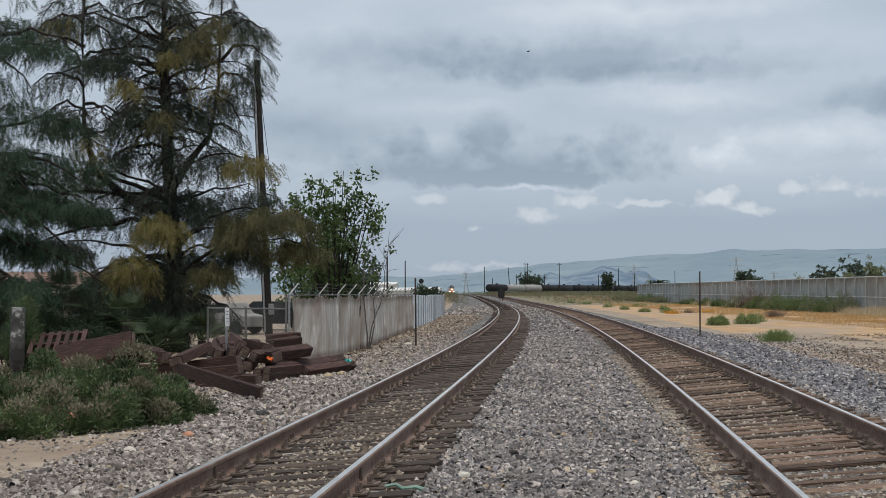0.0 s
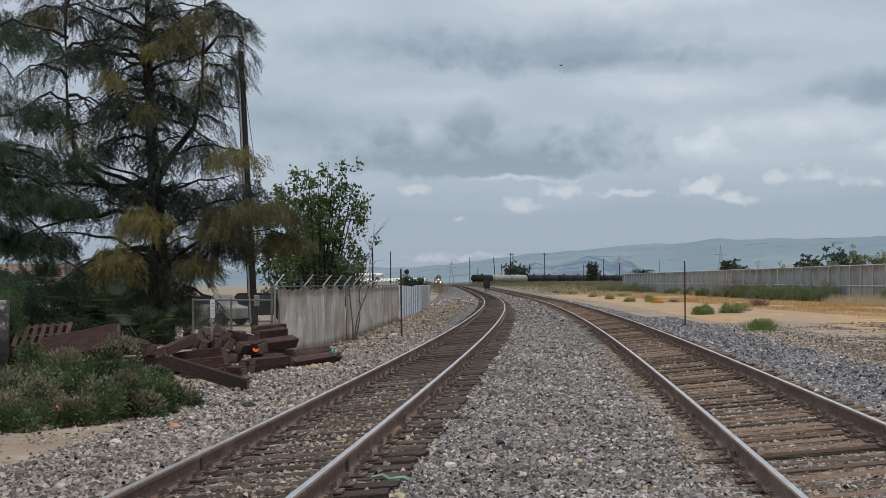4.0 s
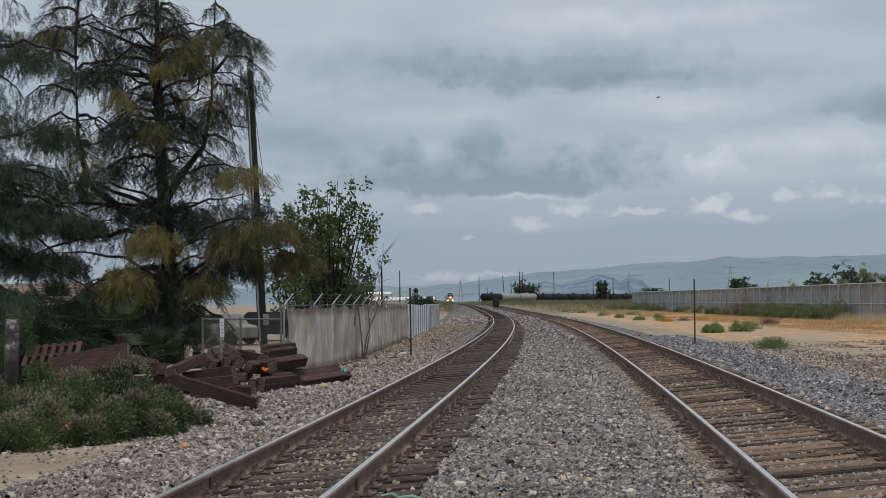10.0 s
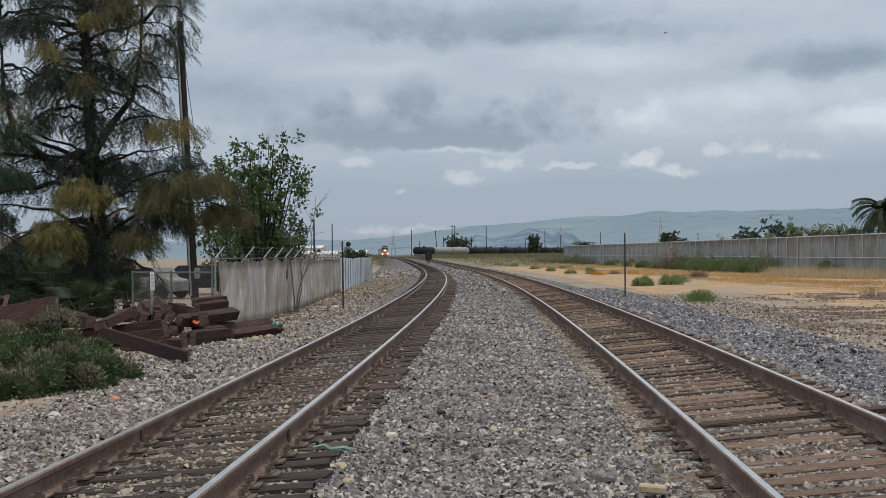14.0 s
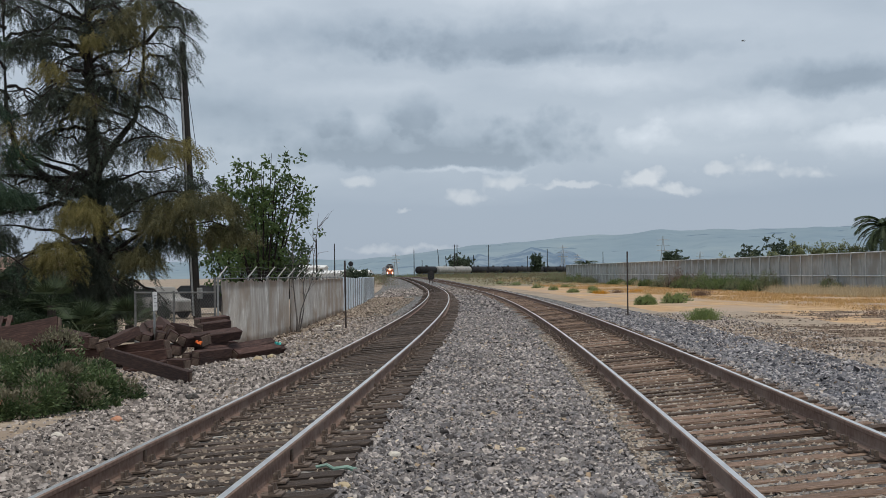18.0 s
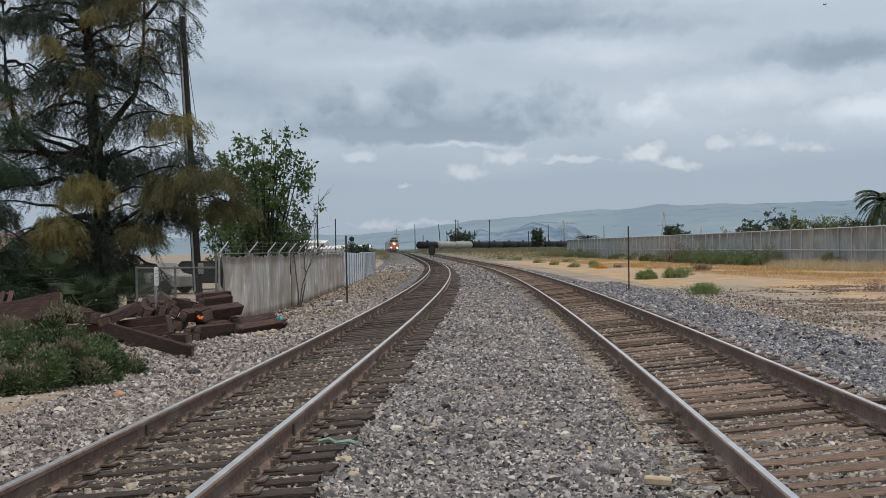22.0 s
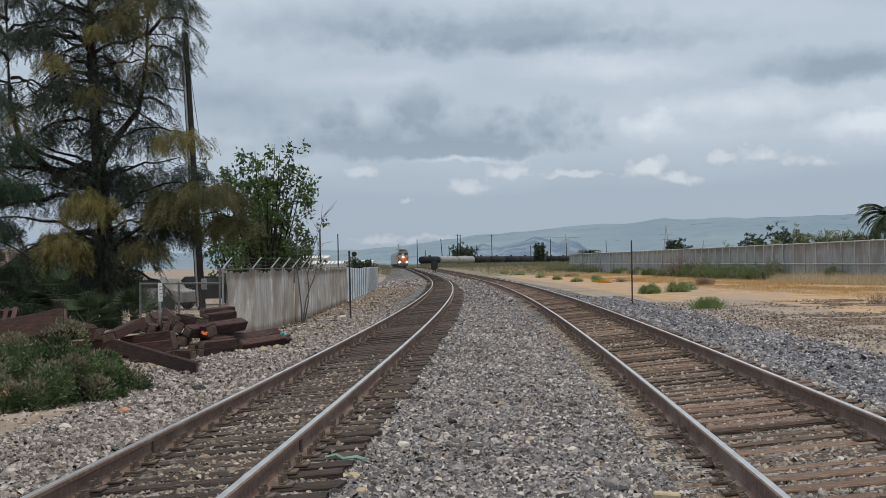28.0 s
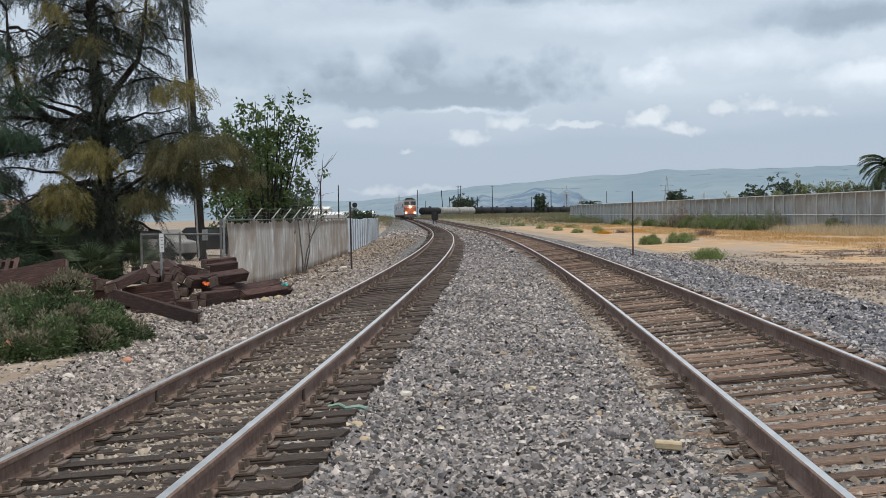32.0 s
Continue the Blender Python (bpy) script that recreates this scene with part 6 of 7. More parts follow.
def shed(name, x, y, w, l, h, wall, roof, label, yaw=0.0, rise=0.9):
    b = thing(name, pose(x, y, float(climb(y)) - 0.25, 0, 0, yaw), label, "building")
    bm = B()
    box(bm, 0, 0, h / 2, w, l, h, bevel=0.02)
    part("wall", bm, wall, b)
    bm = B()
    vs = [bm.verts.new(c) for c in ((-w / 2 - 0.3, -l / 2 - 0.3, h), (w / 2 + 0.3, -l / 2 - 0.3, h), (w / 2 + 0.3, l / 2 + 0.3, h), (-w / 2 - 0.3, l / 2 + 0.3, h), (-w / 2 - 0.3, 0, h + rise), (w / 2 + 0.3, 0, h + rise))]
    for f in ((0, 1, 5, 4), (2, 3, 4, 5), (1, 2, 5), (3, 0, 4), (3, 2, 1, 0)):
        bm.faces.new([vs[i] for i in f])
    part("roof", bm, roof, b)
    n = max(2, int(w / 3.2))
    for k in range(n):
        bm = B()
        cx = -w / 2 + (k + 0.5) * w / n
        box(bm, cx, -l / 2 - 0.02, h * 0.55, 1.2, 0.06, 1.0)
        win = part("window", bm, PALE_RAIL, b)
        bm = B()
        box(bm, cx, -l / 2 - 0.045, h * 0.55, 1.05, 0.02, 0.85)
        part("pane", bm, PANE, win)


PANE = mat("dark_window_glass", [(0.3, (0.02, 0.025, 0.03)), (0.7, (0.05, 0.055, 0.06))], 1, 2, 0.08, bump=0, spec=0.6)
CREAM = mat("cream_stucco", [(0.3, (0.44, 0.40, 0.34)), (0.7, (0.58, 0.54, 0.47))], 2.5, 6, 0.9, bump=0.2, second=(0.4, (0.40, 0.36, 0.31), 0.5, 0.75))
WHITE_WALL = mat("white_painted_metal", [(0.3, (0.60, 0.60, 0.58)), (0.7, (0.75, 0.75, 0.73))], 1.5, 5, 0.7, bump=0.1)
ROOF_BROWN = mat("brown_shingle_roof", [(0.3, (0.13, 0.085, 0.065)), (0.7, (0.24, 0.16, 0.125))], 3, 6, 0.85, bump=0.4)
shed("house", -41.0, 92.0, 24.0, 9.0, 2.7, CREAM, ROOF_BROWN, "low cream house with a brown roof behind the trees", 6)
shed("warehouse", -22.5, 178.0, 9.0, 6.0, 2.3, WHITE_WALL, WHITE_WALL, "small white metal shed with a flat pitched roof", 0, 0.4)
shed("warehouse", -52.0, 330.0, 16.0, 8.0, 3.2, WHITE_WALL, WHITE_WALL, "pale metal shed far along the railway", 0, 0.6)
shed("warehouse", -95.0, 620.0, 22.0, 10.0, 5.0, WHITE_WALL, GALV, "pale metal shed far along the railway", 0, 1.0)


def vehicle(x, y, yaw, paint, label, h=1.5, l=4.5):
    c = thing("parked_car", pose(x, y, land(x, y), 0, 0, yaw), label, "car", "parked cars")
    bm = B()
    prof = [(-0.5, 0.35), (-0.49, 0.85), (-0.28, 0.95), (-0.2, h), (0.24, h + 0.02), (0.36, 0.98), (0.49, 0.9), (0.5, 0.35)]
    a = [bm.verts.new((-0.88, u * l, v)) for u, v in prof]
    b = [bm.verts.new((0.88, u * l, v)) for u, v in prof]
    bm.faces.new(a)
    bm.faces.new(b[::-1])
    for i in range(len(prof)):
        j = (i + 1) % len(prof)
        bm.faces.new((a[i], b[i], b[j], a[j]))
    bmesh.ops.bevel(bm, geom=list(bm.edges), offset=0.05, segments=1, affect="EDGES")
    part("body", bm, paint, c)
    for sx in (-1, 1):
        bm = B()
        box(bm, sx * 0.885, 0.02 * l, (h + 0.95) / 2, 0.02, l * 0.44, (h - 0.95) * 0.7)
        part("window", bm, PANE, c)
        for u in (-0.31, 0.31):
            bm = B()
            tube(bm, (sx * 0.72, u * l, 0.33), (sx * 0.9, u * l, 0.33), 0.33, n=14)
            part("wheel", bm, WIRE, c)


vehicle(-17.0, 64.0, 70, CAR_WHITE, "dusty white car parked behind the chain-link gate")
vehicle(-20.5, 66.0, 78, GALV, "silver car parked behind the chain-link gate")
vehicle(-24.0, 70.0, 85, WHITE_WALL, "white van parked behind the trees", 2.1, 5.2)
vehicle(-15.8, 71.0, 80, CAR_BLACK, "dark car parked behind the fence")


def signal(x, y, h):
    s = thing("railway_signal", pose(x, y, land(x, y), 0, 0, 0), "railway signal with a round black target on a mast", "signal")
    bm = B()
    tube(bm, (0, 0, -0.2), (0, 0, h), 0.09, n=8)
    part("mast", bm, GALV, s)
    bm = B()
    tube(bm, (0, -0.2, h), (0, -0.14, h), 0.30, n=20)
    part("target", bm, WIRE, s)
    bm = B()
    tube(bm, (0, -0.45, h), (0, -0.2, h), 0.16, n=12)
    part("hood", bm, WIRE, s)
    bm = B()
    box(bm, 0.5, 0.3, 0.8, 0.9, 0.8, 1.6, bevel=0.03)
    part("relay_box", bm, GALV, s)


signal(-18.3, 160.0, 3.35)


def low_signal(x, y):
    s = thing("dwarf_signal", pose(x, y, land(x, y), 0, 0, 4), "low dark signal with a round-topped target on two legs", "signal")
    bm = B()
    prof = [(0.6 * math.cos(a), 1.6 + 0.68 * math.sin(a)) for a in np.linspace(0, math.pi, 13)] + [(-0.6, 0.9), (-0.4, 0.62), (0.4, 0.62), (0.6, 0.9)]
    front = [bm.verts.new((u, -0.1, v)) for u, v in prof]
    back = [bm.verts.new((u, 0.1, v)) for u, v in prof]
    bm.faces.new(front)
    bm.faces.new(back[::-1])
    for k in range(len(prof)):
        m = (k + 1) % len(prof)
        bm.faces.new((front[m], front[k], back[k], back[m]))
    target = part("target", bm, WIRE, s)
    for z in (1.85, 1.2):
        bm = B()
        tube(bm, (0, -0.4, z), (0, -0.1, z), 0.26, 0.22, 14)
        hood = part("hood", bm, STEEL_DARK, target)
        bm = B()
        tube(bm, (0, -0.415, z), (0, -0.4, z), 0.12, n=14)
        part("lens", bm, PANE, hood, "unlit dark lens")
    for u in (-0.22, 0.22):
        bm = B()
        tube(bm, (u, 0, -0.2), (u, 0, 0.7), 0.07, n=8)
        part("leg", bm, STEEL_DARK, s)


low_signal(-13.25, 240.0)


# ---- the approaching train ----
# nose paint whose orange also holds the glow of the headlights
GLOW_ORANGE = mat("glow_tinted_orange_paint", [(0.3, (0.17, 0.06, 0.04)), (0.7, (0.28, 0.105, 0.065))], 2, 5, 0.45, bump=0.03)
SILVER = mat("silver_paint", [(0.3, (0.24, 0.26, 0.29)), (0.7, (0.38, 0.40, 0.43))], 1.5, 5, 0.45, 0.3, bump=0.03)
ROOF_DARK = mat("dark_roof_paint", [(0.3, (0.05, 0.055, 0.06)), (0.7, (0.11, 0.115, 0.12))], 2, 5, 0.6, bump=0.05)
LAMP = glow("headlight_glow", (1.0, 0.70, 0.42), 30.0)


def wheels(parent, y):
    bm = B()
    box(bm, 0, y, 0.62, 2.5, 2.9, 0.35, bevel=0.03)
    bogie = part("bogie", bm, STEEL_DARK, parent)
    for yy in (-1.2, 1.2):
        for xx in (-0.75, 0.75):
            bm = B()
            tube(bm, (xx - 0.07, y + yy, 0.5), (xx + 0.07, y + yy, 0.5), 0.5, n=16)
            part("wheel", bm, STEEL_DARK, bogie)


def hull(bm, y0, y1, w, z0, z1, r=0.45):
    prof = [(-w, z0), (-w, z1 - r), (-w + r * 0.3, z1 - r * 0.3), (-w + r, z1), (w - r, z1), (w - r * 0.3, z1 - r * 0.3), (w, z1 - r), (w, z0)]
    a = [bm.verts.new((x, y0, z)) for x, z in prof]
    b = [bm.verts.new((x, y1, z)) for x, z in prof]
    bm.faces.new(a)
    bm.faces.new(b[::-1])
    for i in range(len(prof)):
        j = (i + 1) % len(prof)
        bm.faces.new((a[i], b[i], b[j], a[j]))
    return bm


def locomotive():
    """The nose is at y = 0 and looks towards -y."""
    t = thing("locomotive", None, "silver and orange diesel locomotive with three bright headlights", "locomotive")
    bm = B()
    hull(bm, 3.2, 18.0, 1.5, 1.1, 4.55)
    part("body", bm, SILVER, t)
    bm = B()
    hull(bm, 1.3, 3.25, 1.52, 2.3, 4.75, 0.5)
    cab = part("cab", bm, SILVER, t, "pale silver cab")
    bm = B()
    hull(bm, 1.2, 18.05, 1.2, 4.5, 4.86, 0.25)
    part("roof", bm, ROOF_DARK, t, "dark sooty roof")
    for y0, ln in ((5.0, 2.2), (9.0, 3.0), (14.0, 1.6)):
        bm = B()
        box(bm, 0, y0, 4.98, 1.5, ln, 0.3, bevel=0.05)
        part("roof_fan", bm, STEEL_DARK, t)
    bm = B()
    box(bm, 0, 10.6, 1.75, 3.03, 14.6, 0.42)
    part("stripe", bm, PANE, t, "dark blue side stripe")
    bm = B()
    v = [bm.verts.new(c) for c in ((-1.45, 1.3, 1.1), (1.45, 1.3, 1.1), (1.5, 1.3, 3.1), (-1.5, 1.3, 3.1), (-1.15, 0.15, 1.1), (1.15, 0.15, 1.1), (1.2, 0.3, 2.75), (-1.2, 0.3, 2.75))]
    for f in ((4, 5, 6, 7), (0, 4, 7, 3), (5, 1, 2, 6), (7, 6, 2, 3), (0, 1, 5, 4)):
        bm.faces.new([v[i] for i in f])
    bmesh.ops.bevel(bm, geom=list(bm.edges), offset=0.06, segments=1, affect="EDGES")
    part("nose", bm, GLOW_ORANGE, t, "orange-red nose with headlight glow in its colour")
    for x in (-0.72, 0.72):
        bm = B()
        box(bm, x, 1.26, 3.78, 1.22, 0.08, 0.82, bevel=0.02)
        part("windscreen", bm, PANE, cab)
    bm = B()
    box(bm, 0, 0.1, 0.75, 2.9, 0.5, 0.6, bevel=0.05)
    part("pilot", bm, ROOF_DARK, t)
    bm = B()
    box(bm, 0, 9.6, 0.95, 2.9, 17.0, 0.35, bevel=0.03)
    part("underframe", bm, STEEL_DARK, t)
    for x in (-1.05, 1.05):
        bm = B()
        tube(bm, (x, -0.12, 1.55), (x, 0.14, 1.55), 0.17, n=14)
        part("ditch_light", bm, LAMP, t, "bright warm headlight")
    bm = B()
    tube(bm, (0, 0.0, 2.9), (0, 0.35, 2.9), 0.19, n=14)
    part("headlight", bm, LAMP, t, "bright warm headlight")
    for k in range(5):
        for sx in (-1, 1):
            bm = B()
            box(bm, sx * 1.5, 5.2 + 2.5 * k, 3.3, 0.04, 1.7, 0.9, bevel=0.01)
            part("grille", bm, ROOF_DARK, t)
    wheels(t, 4.4)
    wheels(t, 14.2)
    return t


def coach():
    t = thing("passenger_coach", None, "silver passenger coach with dark windows", "coach", "train coaches")
    bm = B()
    hull(bm, 0.0, 25.4, 1.5, 1.0, 4.7)
    part("body", bm, SILVER, t)
    bm = B()
    box(bm, 0, 12.7, 0.85, 2.7, 24.5, 0.35)
    part("underframe", bm, STEEL_DARK, t)
    for k in range(9):
        for sx in (-1, 1):
            bm = B()
            box(bm, sx * 1.5, 3.0 + 2.4 * k, 2.9, 0.04, 1.6, 0.8, bevel=0.01)
            part("window", bm, PANE, t)
    wheels(t, 3.0)
    wheels(t, 22.4)
    return t


LOCO = locomotive()
COACHES = [coach()]
for _ in range(3):
    COACHES.append(copy_thing(COACHES[0], Matrix.Identity(4)))


def on_line(s, length):
    """Pose of a vehicle whose front stands at s and that reaches back along the west track."""
    d, b, z = TRACKS["west"]
    p, q = Vector(line(s, d, z)), Vector(line(s + length, d, z))
    k = q - p
    return Matrix.Translation(p) @ Matrix.Rotation(math.atan2(-k.x, k.y), 4, "Z") @ Matrix.Rotation(-math.atan(b * bank(s)), 4, "Y")


def front_at(t):
    return 321.0 + 15.3 * (32.0 - t)


def gull():
    b = thing("gull", None, "small dark gull gliding with spread wings", "bird")
    bm = B()
    limb_tube(bm, [(0, -0.26, 0), (0, -0.12, 0.01), (0, 0.1, 0), (0, 0.24, -0.01)], 0.07, 0.03, 8)
    part("body", bm, ROOF_DARK, b)
    for sg in (-1, 1):
        bm = B()
        limb_tube(bm, [(0.04 * sg, 0, 0.03), (0.3 * sg, -0.03, 0.14), (0.7 * sg, 0.08, 0.06)], 0.06, 0.015, 6)
        part("wing", bm, ROOF_DARK, b)
    return b


GULL = gull()


# ---- crushed stone ----
STONE = stone_mat("crushed_stone", [(0.040, 0.037, 0.037), (0.090, 0.082, 0.080), (0.132, 0.126, 0.130), (0.165, 0.148, 0.140), (0.180, 0.175, 0.183), (0.250, 0.225, 0.208), (0.255, 0.242, 0.245), (0.350, 0.310, 0.283), (0.540, 0.490, 0.450)])
STONE_BLUE = stone_mat("blue_grey_stone", [(0.035, 0.036, 0.042), (0.085, 0.087, 0.100), (0.130, 0.133, 0.150), (0.160, 0.155, 0.160), (0.200, 0.199, 0.215), (0.270, 0.257, 0.260), (0.460, 0.436, 0.430)])
STONE_GRIT = stone_mat("tan_grit", [(0.11, 0.085, 0.066), (0.19, 0.155, 0.125), (0.27, 0.225, 0.18), (0.35, 0.30, 0.245), (0.46, 0.40, 0.33)])
STONE_WARM = stone_mat("warm_grey_stone", [(0.060, 0.053, 0.050), (0.130, 0.114, 0.105), (0.190, 0.167, 0.152), (0.250, 0.221, 0.200), (0.330, 0.291, 0.262), (0.500, 0.446, 0.410)])
STONE_TAN = stone_mat("tan_stone", [(0.20, 0.145, 0.10), (0.32, 0.24, 0.16), (0.44, 0.35, 0.25), (0.55, 0.48, 0.38)])


def stone_shapes(seed, n):
    """Angular broken stones lying flat: four corners on the ground under a slanting ridge."""
    r = np.random.RandomState(seed)
    c = np.array([(-1, -1, -0.5), (1, -1, -0.5), (1, 1, -0.5), (-1, 1, -0.5), (-0.45, 0, 0.8), (0.45, 0, 0.8)])
    tris = np.array([(0, 1, 5), (0, 5, 4), (2, 3, 4), (2, 4, 5), (1, 2, 5), (3, 0, 4)])
    out = []
    for _ in range(n):
        v = c * np.array([0.64, 0.45, 0.5]) * r.uniform(0.65, 1.25, (6, 3))
        v[4:, :2] += r.uniform(-0.22, 0.22, (2, 2))
        out.append(v)
    return out, tris


def scatter_stones(name, label, s0, s1, d0, d1, count, size, material, seed, lift=0.0, crib_share=0.5, heaped=False, thin=0.0):
    rng = np.random.RandomState(seed)
    s, d = rng.uniform(s0, s1, count), rng.uniform(d0, d1, count)
    if heaped:
        s, d = rng.normal((s0 + s1) / 2, (s1 - s0) / 3.2, count), rng.normal((d0 + d1) / 2, (d1 - d0) / 3.2, count)
        open_soil = np.array([noise.noise((a * 0.9, b * 0.7, 4.0)) > -0.05 for a, b in zip(s, d)])
        s, d = s[open_soil], d[open_soil]
        count = len(s)
    keep = rng.rand(count) > thin * (s - s0) / (s1 - s0)
    for tc, b, z in TRACKS.values():
        for sg in (-1, 1):
            keep &= np.abs(d - tc - sg * GAUGE) > 0.10 + 0.12 * (rng.rand(count) < 0.75)
        keep &= (np.abs(d - tc) > 1.28) | (rng.rand(count) < crib_share)
    s, d = s[keep], d[keep]
    n = len(s)
    p = line(s, d)
    dg = np.linspace(-8, 8, 321)
    gz = np.interp(d, dg, [ground_z(x, (s0 + s1) / 2) for x in dg])
    crib = np.zeros(n)
    for tc, b, z in TRACKS.values():
        crib = np.where(np.abs(d - tc) < 1.2, -0.03 if tc < 0 else -0.012, crib)
    shapes, tris = stone_shapes(seed, 24)
    A = np.array(shapes)[rng.randint(0, 24, n)]
    sz = size * rng.lognormal(0, 0.30, n)
    yaw, tx, ty = rng.uniform(0, 6.28, n), rng.normal(0, 0.5, n), rng.normal(0, 0.5, n)
    cy, sy, o, i = np.cos(yaw), np.sin(yaw), np.zeros(n), np.ones(n)
    R = np.stack([np.stack([cy, -sy, ty], 1), np.stack([sy, cy, tx], 1), np.stack([-ty * cy - tx * sy, ty * sy - tx * cy, i], 1)], 1)
    v = np.einsum("nij,nkj->nki", R, A) * sz[:, None, None]
    v += np.stack([p[0], p[1], gz + crib + lift + sz * rng.uniform(-0.15, 0.45, n)], 1)[:, None, :]
    f = tris[None] + (np.arange(n) * 6)[:, None, None]
    return tagged(new(name, fast_mesh(name, v.reshape(-1, 3), f.reshape(-1, 3), material)), label, "gravel", kind="stuff")


BALLAST_LABEL = "loose grey crushed-stone ballast round the tracks"
STONE_BROWN = stone_mat("brown_crib_stone", [(0.07, 0.055, 0.045), (0.14, 0.11, 0.088), (0.21, 0.17, 0.135), (0.30, 0.25, 0.20), (0.42, 0.36, 0.29)])
scatter_stones("crib_stones", "brown stones and grit lying between the ties", 6.5, 26, -3.75, -1.4, 26000, 0.026, STONE_BROWN, 11, 0.028, 1.0, thin=0.97)
scatter_stones("crib_stones", "brown stones and grit lying between the ties", 6.5, 40, 1.3, 3.75, 34000, 0.025, STONE_GRIT, 12, 0.006, 1.0, thin=0.5)
scatter_stones("verge_stones", "brown stones and litter on the verge below the fence", 30, 110, -8.0, -4.4, 9000, 0.055, STONE_BROWN, 13)
scatter_stones("ballast_stones", BALLAST_LABEL, 6.8, 12, -3.75, 4.4, 56000, 0.0245, STONE, 1, 0.0, 0.22)
scatter_stones("ballast_stones", BALLAST_LABEL, 12, 19, -3.75, 4.3, 64000, 0.026, STONE, 5, 0.0, 0.10)
scatter_stones("ballast_stones", BALLAST_LABEL, 19, 32, -3.75, 4.2, 66000, 0.029, STONE, 2, 0.0, 0.04)
scatter_stones("ballast_stones", BALLAST_LABEL, 32, 60, -3.75, 4.0, 44000, 0.036, STONE, 3, 0.0, 0.02)
scatter_stones("ballast_stones", BALLAST_LABEL, 60, 115, -3.75, 4.2, 16000, 0.058, STONE, 15, 0.0, 0.02)
scatter_stones("ballast_stones", BALLAST_LABEL, 115, 210, -8.0, 4.5, 9000, 0.095, STONE_WARM, 16, 0.0, 0.02)
scatter_stones("verge_ballast", "warm grey crushed stone sloping away from the rails", 6.8, 19, -5.6, -3.7, 21000, 0.0285, STONE_WARM, 17)
scatter_stones("verge_ballast", "warm grey crushed stone sloping away from the rails", 19, 60, -6.2, -3.7, 25000, 0.037, STONE_WARM, 18)
scatter_stones("shoulder_ballast", "dark blue-grey ballast on the outer shoulder", 10, 24, 4.0, 6.9, 20000, 0.032, STONE_BLUE, 8)
scatter_stones("shoulder_ballast", "dark blue-grey ballast on the outer shoulder", 24, 70, 3.9, 6.9, 24000, 0.043, STONE_BLUE, 9)
scatter_stones("verge_stones", "thin scatter of stones on the sandy shoulder", 6.5, 40, -9.0, -5.2, 9000, 0.03, STONE_WARM, 6)
scatter_stones("verge_stones", "thin scatter of stones on the bare field edge", 14, 60, 5.8, 9.5, 9000, 0.036, STONE_WARM, 7)
scatter_stones("tan_stones", "scattered tan stones among the ballast", 6.5, 45, -6.2, 8.0, 6000, 0.030, STONE_TAN, 4)

STONE_SOIL = stone_mat("dark_soil_clods", [(0.09, 0.066, 0.05), (0.15, 0.11, 0.085), (0.21, 0.16, 0.125), (0.28, 0.22, 0.175)])
for s0, s1, d0, d1, cnt, sd in ((35, 41, 7.2, 12, 4500, 21), (40, 45, 8.0, 13.5, 3500, 22), (50, 56, 11.0, 17, 3500, 23), (30, 35, 7.2, 10.5, 2200, 24), (57, 60, 13, 19, 2000, 25)):
    scatter_stones("soil_clods", "clods of dark turned earth on the bare field edge", s0, s1, d0, d1, cnt, 0.036, STONE_SOIL, sd, 0.0, 0.5, True)


# ---- scrub far along the line, small stones and litter ----
def scrub():
    rng = np.random.RandomState(77)
    n = 5000
    s = np.where(rng.rand(n) < 0.6, rng.uniform(200, 520, n), rng.uniform(380, 600, n))
    d = np.where(rng.rand(n) < 0.8, rng.uniform(6.5, 75, n), rng.uniform(-16, -7, n))
    p = line(s, d)
    base = np.stack([p[0], p[1], p[2] - 0.2], 1)
    u = rng.rand(1300)
    base[:1300] = np.stack([-52 + 110 * u + rng.normal(0, 6, 1300), 540 + 85 * u + rng.normal(0, 22, 1300), np.full(1300, 1.2)], 1)
    base = np.repeat(base, 6, axis=0) + np.concatenate([rng.normal(0, 0.9, (n * 6, 2)), np.abs(rng.normal(0, 0.35, (n * 6, 1)))], 1)
    m = len(base)
    axis = rng.normal(0, 0.5, (m, 3)) + np.array([0, 0, 1.0])
    tv, tf = spray_template(3, 5)
    v, f = scatter_template(tv, tf, base, axis, rng.normal(0, 1, (m, 3)), rng.uniform(0.4, 1.3, m), rng.uniform(0.12, 0.3, m))
    cut = len(f) // 2
    for k, mt in ((0, SAGE), (1, DRY_SCRUB)):
        fs = f[:cut] if k == 0 else f[cut:]
        vs = v[:cut // 6 * 18] if k == 0 else v[cut // 6 * 18:]
        fs = fs[: cut // 6 * 6] if k == 0 else f[cut // 6 * 6:] - cut // 6 * 18
        tagged(new("scrub", fast_mesh("scrub", vs, fs, mt)), "low brown and green scrub along the distant tracks", "scrub", kind="stuff")


DRY_SCRUB = leaf_mat("brown_scrub", (0.11, 0.085, 0.05), (0.24, 0.19, 0.115), 0.3)
scrub()


def rock(name, x, y, r, material, label, seed, squash=0.6, lift=0.0, category="stone"):
    rng = random.Random(seed)
    t = thing(name, pose(x, y, land(x, y) + r * 0.25 + lift, rng.uniform(-15, 15), rng.uniform(-15, 15), rng.uniform(0, 90)), label, category)
    bm = B()
    bmesh.ops.create_icosphere(bm, subdivisions=2, radius=r)
    for v in bm.verts:
        k = 1 + 0.28 * noise.noise(v.co / r * 1.6 + Vector((seed, 0, 0)))
        v.co = Vector((v.co.x * k, v.co.y * k * 0.8, v.co.z * k * squash))
    part("body", bm, material, t)


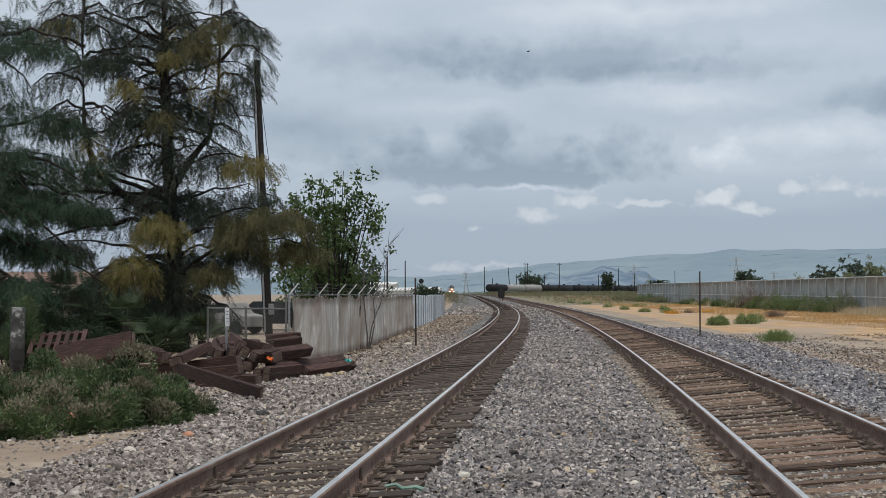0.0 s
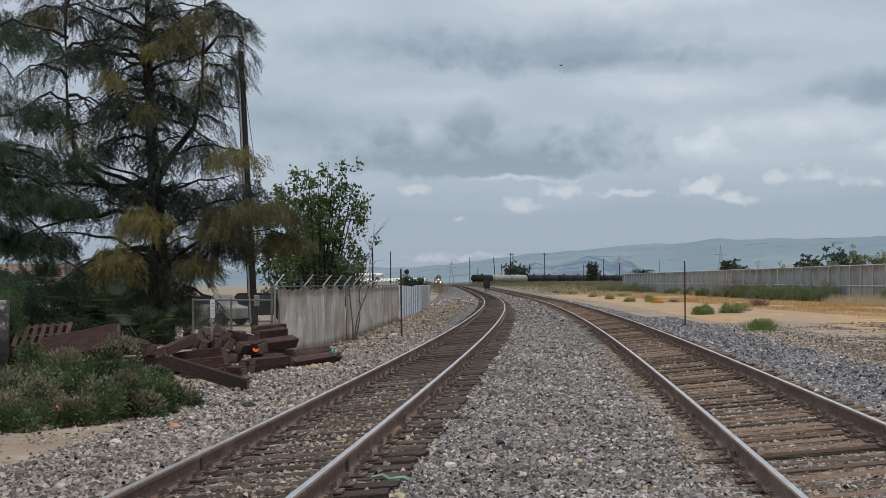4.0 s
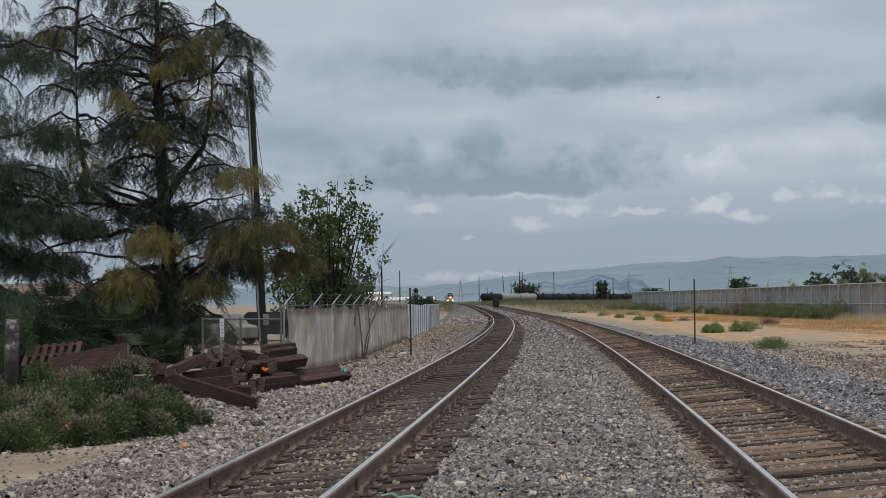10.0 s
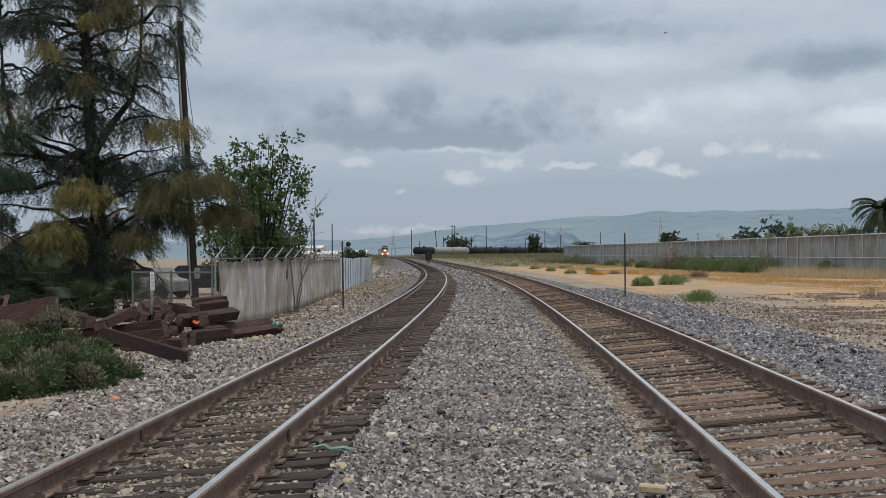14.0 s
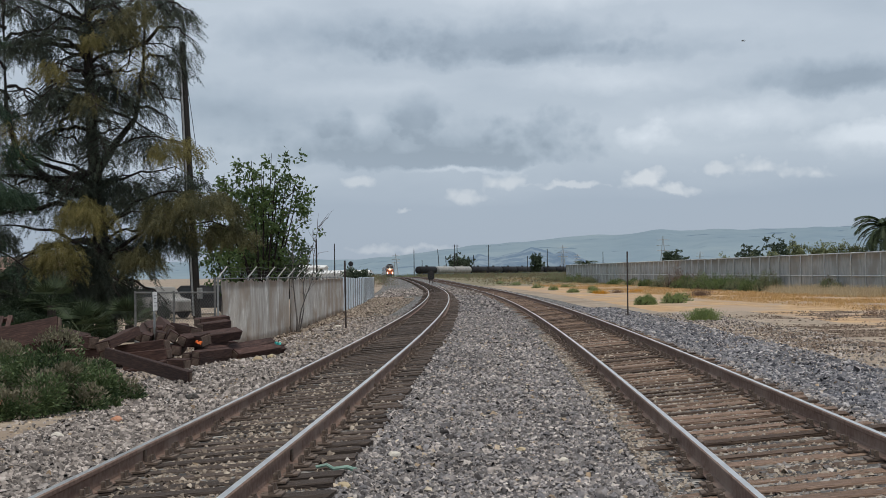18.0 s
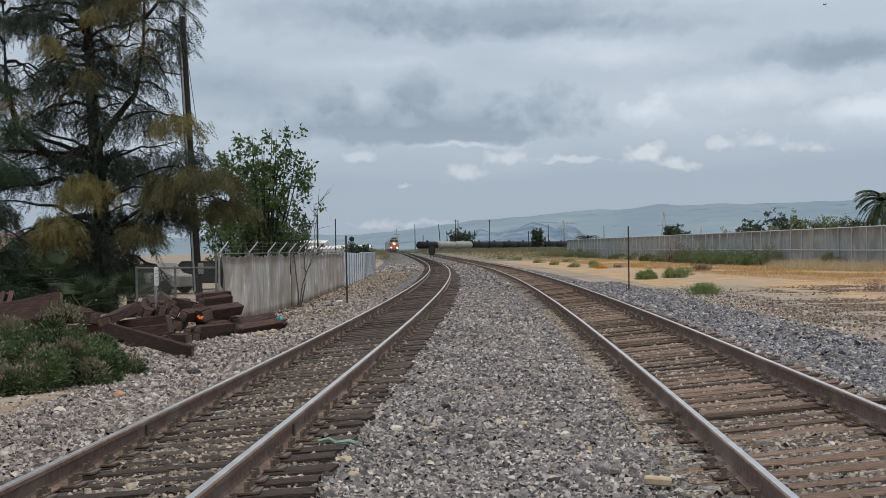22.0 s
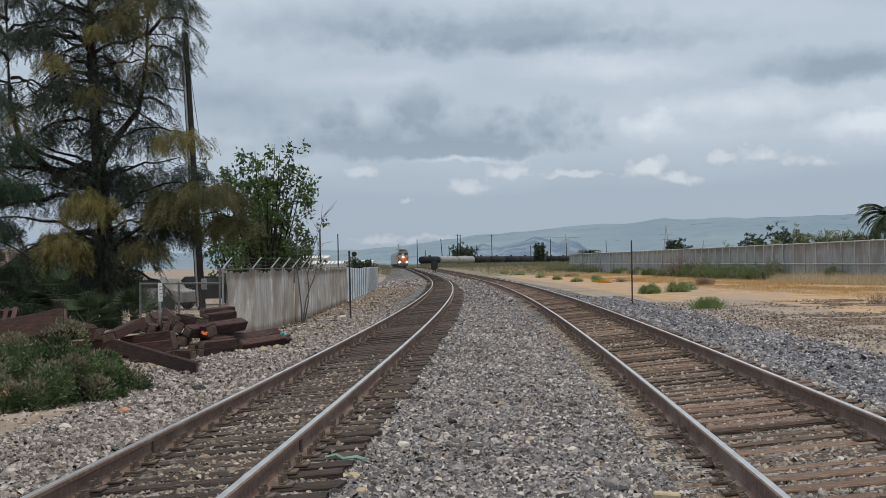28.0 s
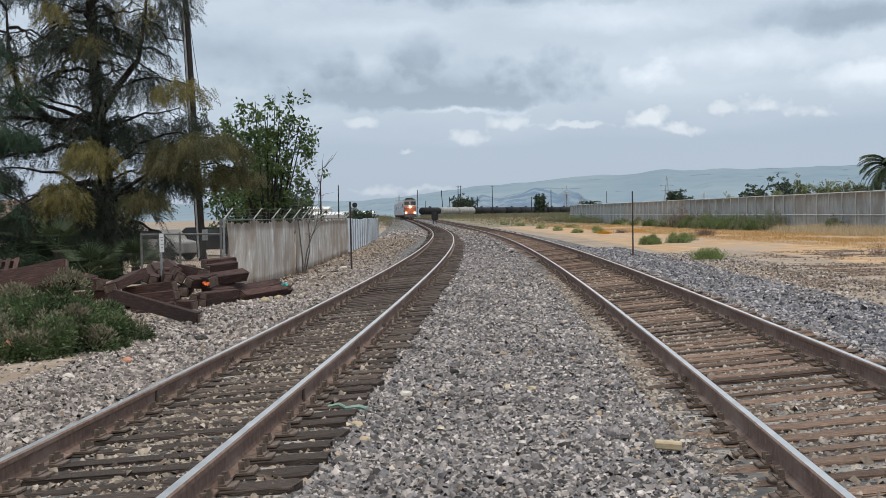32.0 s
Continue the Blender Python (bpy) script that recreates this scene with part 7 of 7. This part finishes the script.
ORANGE_ROCK = mat("orange_stone", [(0.3, (0.42, 0.19, 0.11)), (0.7, (0.60, 0.33, 0.22))], 9, 6, 0.9, bump=0.4)
PALE_ROCK = mat("pale_stone", [(0.3, (0.48, 0.43, 0.36)), (0.7, (0.66, 0.62, 0.55))], 9, 6, 0.9, bump=0.4)
TAN_ROCK = mat("ochre_stone", [(0.3, (0.36, 0.28, 0.17)), (0.7, (0.52, 0.43, 0.29))], 8, 6, 0.9, bump=0.4)
DARK_ROCK = mat("dark_stone", [(0.3, (0.05, 0.048, 0.045)), (0.7, (0.13, 0.12, 0.11))], 9, 6, 0.9, bump=0.4)
rock("orange_stone", -4.88, 16.9, 0.085, ORANGE_ROCK, "orange-red stone lying on the gravel", 1)
rock("pale_stone", -5.1, 15.3, 0.075, PALE_ROCK, "pale flat stone lying on the gravel", 2)
rock("dark_stone", -4.6, 19.9, 0.14, DARK_ROCK, "dark flat stone beside the track", 3, 0.4)
rock("ochre_stone", -6.55, 17.3, 0.075, ORANGE_ROCK, "dull orange stone resting in the hedge", 4, 0.8, 0.22)
rock("ochre_stone", -1.10, 9.8, 0.05, TAN_ROCK, "ochre stone beside the tie ends", 5)
rock("ochre_stone", -1.22, 10.4, 0.06, TAN_ROCK, "ochre stone beside the tie ends", 6, 0.5)
rock("pale_stone", 0.55, 12.6, 0.06, PALE_ROCK, "pale stone on the ballast between the tracks", 7, 0.6)
rock("pale_stone", 0.18, 13.2, 0.06, TAN_ROCK, "tan stone on the ballast between the tracks", 8, 0.5)
rock("pale_stone", -1.0, 12.4, 0.065, PALE_ROCK, "pale stone by the tie ends", 9, 0.6)
rock("pale_stone", -5.9, 47.5, 0.16, PALE_ROCK, "pale stone on the verge below the fence", 10, 0.5)
rock("pale_stone", -5.2, 30.0, 0.12, TAN_ROCK, "tan stone at the foot of the timbers", 11, 0.6)
rock("pale_stone", -5.35, 29.2, 0.13, TAN_ROCK, "tan stone at the foot of the timbers", 12, 0.6)


def litter():
    b = thing("loose_brick", pose(1.12, 10.0, -0.055, 4, -3, 84), "worn yellow brick lying on the ballast", "brick")
    bm = B()
    box(bm, 0, 0, 0, 0.09, 0.2, 0.06, bevel=0.012)
    part("body", bm, TAN_ROCK, b)
    # a short tube added in place of a mossy patch on the tie
    g = thing("green_scrap", pose(-1.38, 11.2, 0.075, 3, 2, 80), "short green strip standing in for a mossy patch on the tie ends", "litter")
    bm = B()
    limb_tube(bm, [(0, -0.17, 0), (0.03, -0.08, 0.015), (-0.02, 0.02, 0.0), (0.04, 0.1, 0.02), (0, 0.18, 0)], 0.02, 0.014, 6)
    part("body", bm, mat("mossy_green", [(0.3, (0.13, 0.24, 0.19)), (0.7, (0.26, 0.38, 0.32))], 8, 4, 0.5, bump=0.1), g)
    for k, (x, y, z, c, lab) in enumerate(((-6.25, 27.45, 0.36, (0.75, 0.16, 0.04), "orange rag caught on the timbers"), (-5.2, 30.9, 0.16, (0.10, 0.55, 0.50), "teal rag caught on the timbers"), (-6.2, 50.5, -0.14, (0.62, 0.2, 0.12), "faded red rag on the verge"), (-6.0, 55.0, -0.14, (0.7, 0.7, 0.68), "white litter on the verge"))):
        r = thing("rag", pose(x, y, z, 10, 20, 30 * k), lab, "rag")
        bm = B()
        bmesh.ops.create_grid(bm, x_segments=5, y_segments=5, size=0.065)
        rr = random.Random(k)
        for v in bm.verts:
            v.co.z += rr.uniform(-0.04, 0.04) - 0.6 * (v.co.x ** 2)
        ex = bmesh.ops.extrude_face_region(bm, geom=list(bm.faces))
        for v in ex["geom"]:
            if isinstance(v, bmesh.types.BMVert):
                v.co.z += 0.006
        part("cloth", bm, mat("rag_" + "abcd"[k], [(0.3, tuple(u * 0.75 for u in c)), (0.7, c)], 9, 4, 0.9, bump=0.1), r)


litter()


def rail_joints():
    """Welded joint collars on the near rails of the west track."""
    d, b, z = TRACKS["west"]
    for side, s in ((-1, 12.4), (1, 11.5)):
        p = line(s, d + side * GAUGE, z + side * GAUGE * b - RAIL_H)
        for k in (-1, 1):
            bm = B()
            box(bm, 0.02 * k, 0, 0.085, 0.028, 0.05, 0.12, bevel=0.006)
            ob = part("weld_collar", bm, PLATE_RUST, bpy.data.objects["railway_track"])
            ob.matrix_local = Matrix.Translation(p) @ Matrix.Rotation(heading(s), 4, "Z")


rail_joints()


# ---- what moves ----
def motions():
    times = [2.0 * k for k in range(17)]
    walk(LOCO, [(t, on_line(front_at(t), 18.0)) for t in times])
    for k, c in enumerate(COACHES):
        walk(c, [(t, on_line(front_at(t) + 18.8 + 26.2 * k, 25.4)) for t in times])

    flight = [(0.0, -6.8, 37.5), (3.5, -0.6, 34.2), (6.0, 3.9, 32.3), (9.0, 10.6, 31.3), (13.0, 21.4, 33.5), (20.0, 41.0, 36.0), (32.0, 78.0, 42.0)]
    walk(GULL, [(t, pose(x, 200.0, z, 0, 8 * math.sin(t), -70)) for t, x, z in flight])


motions()
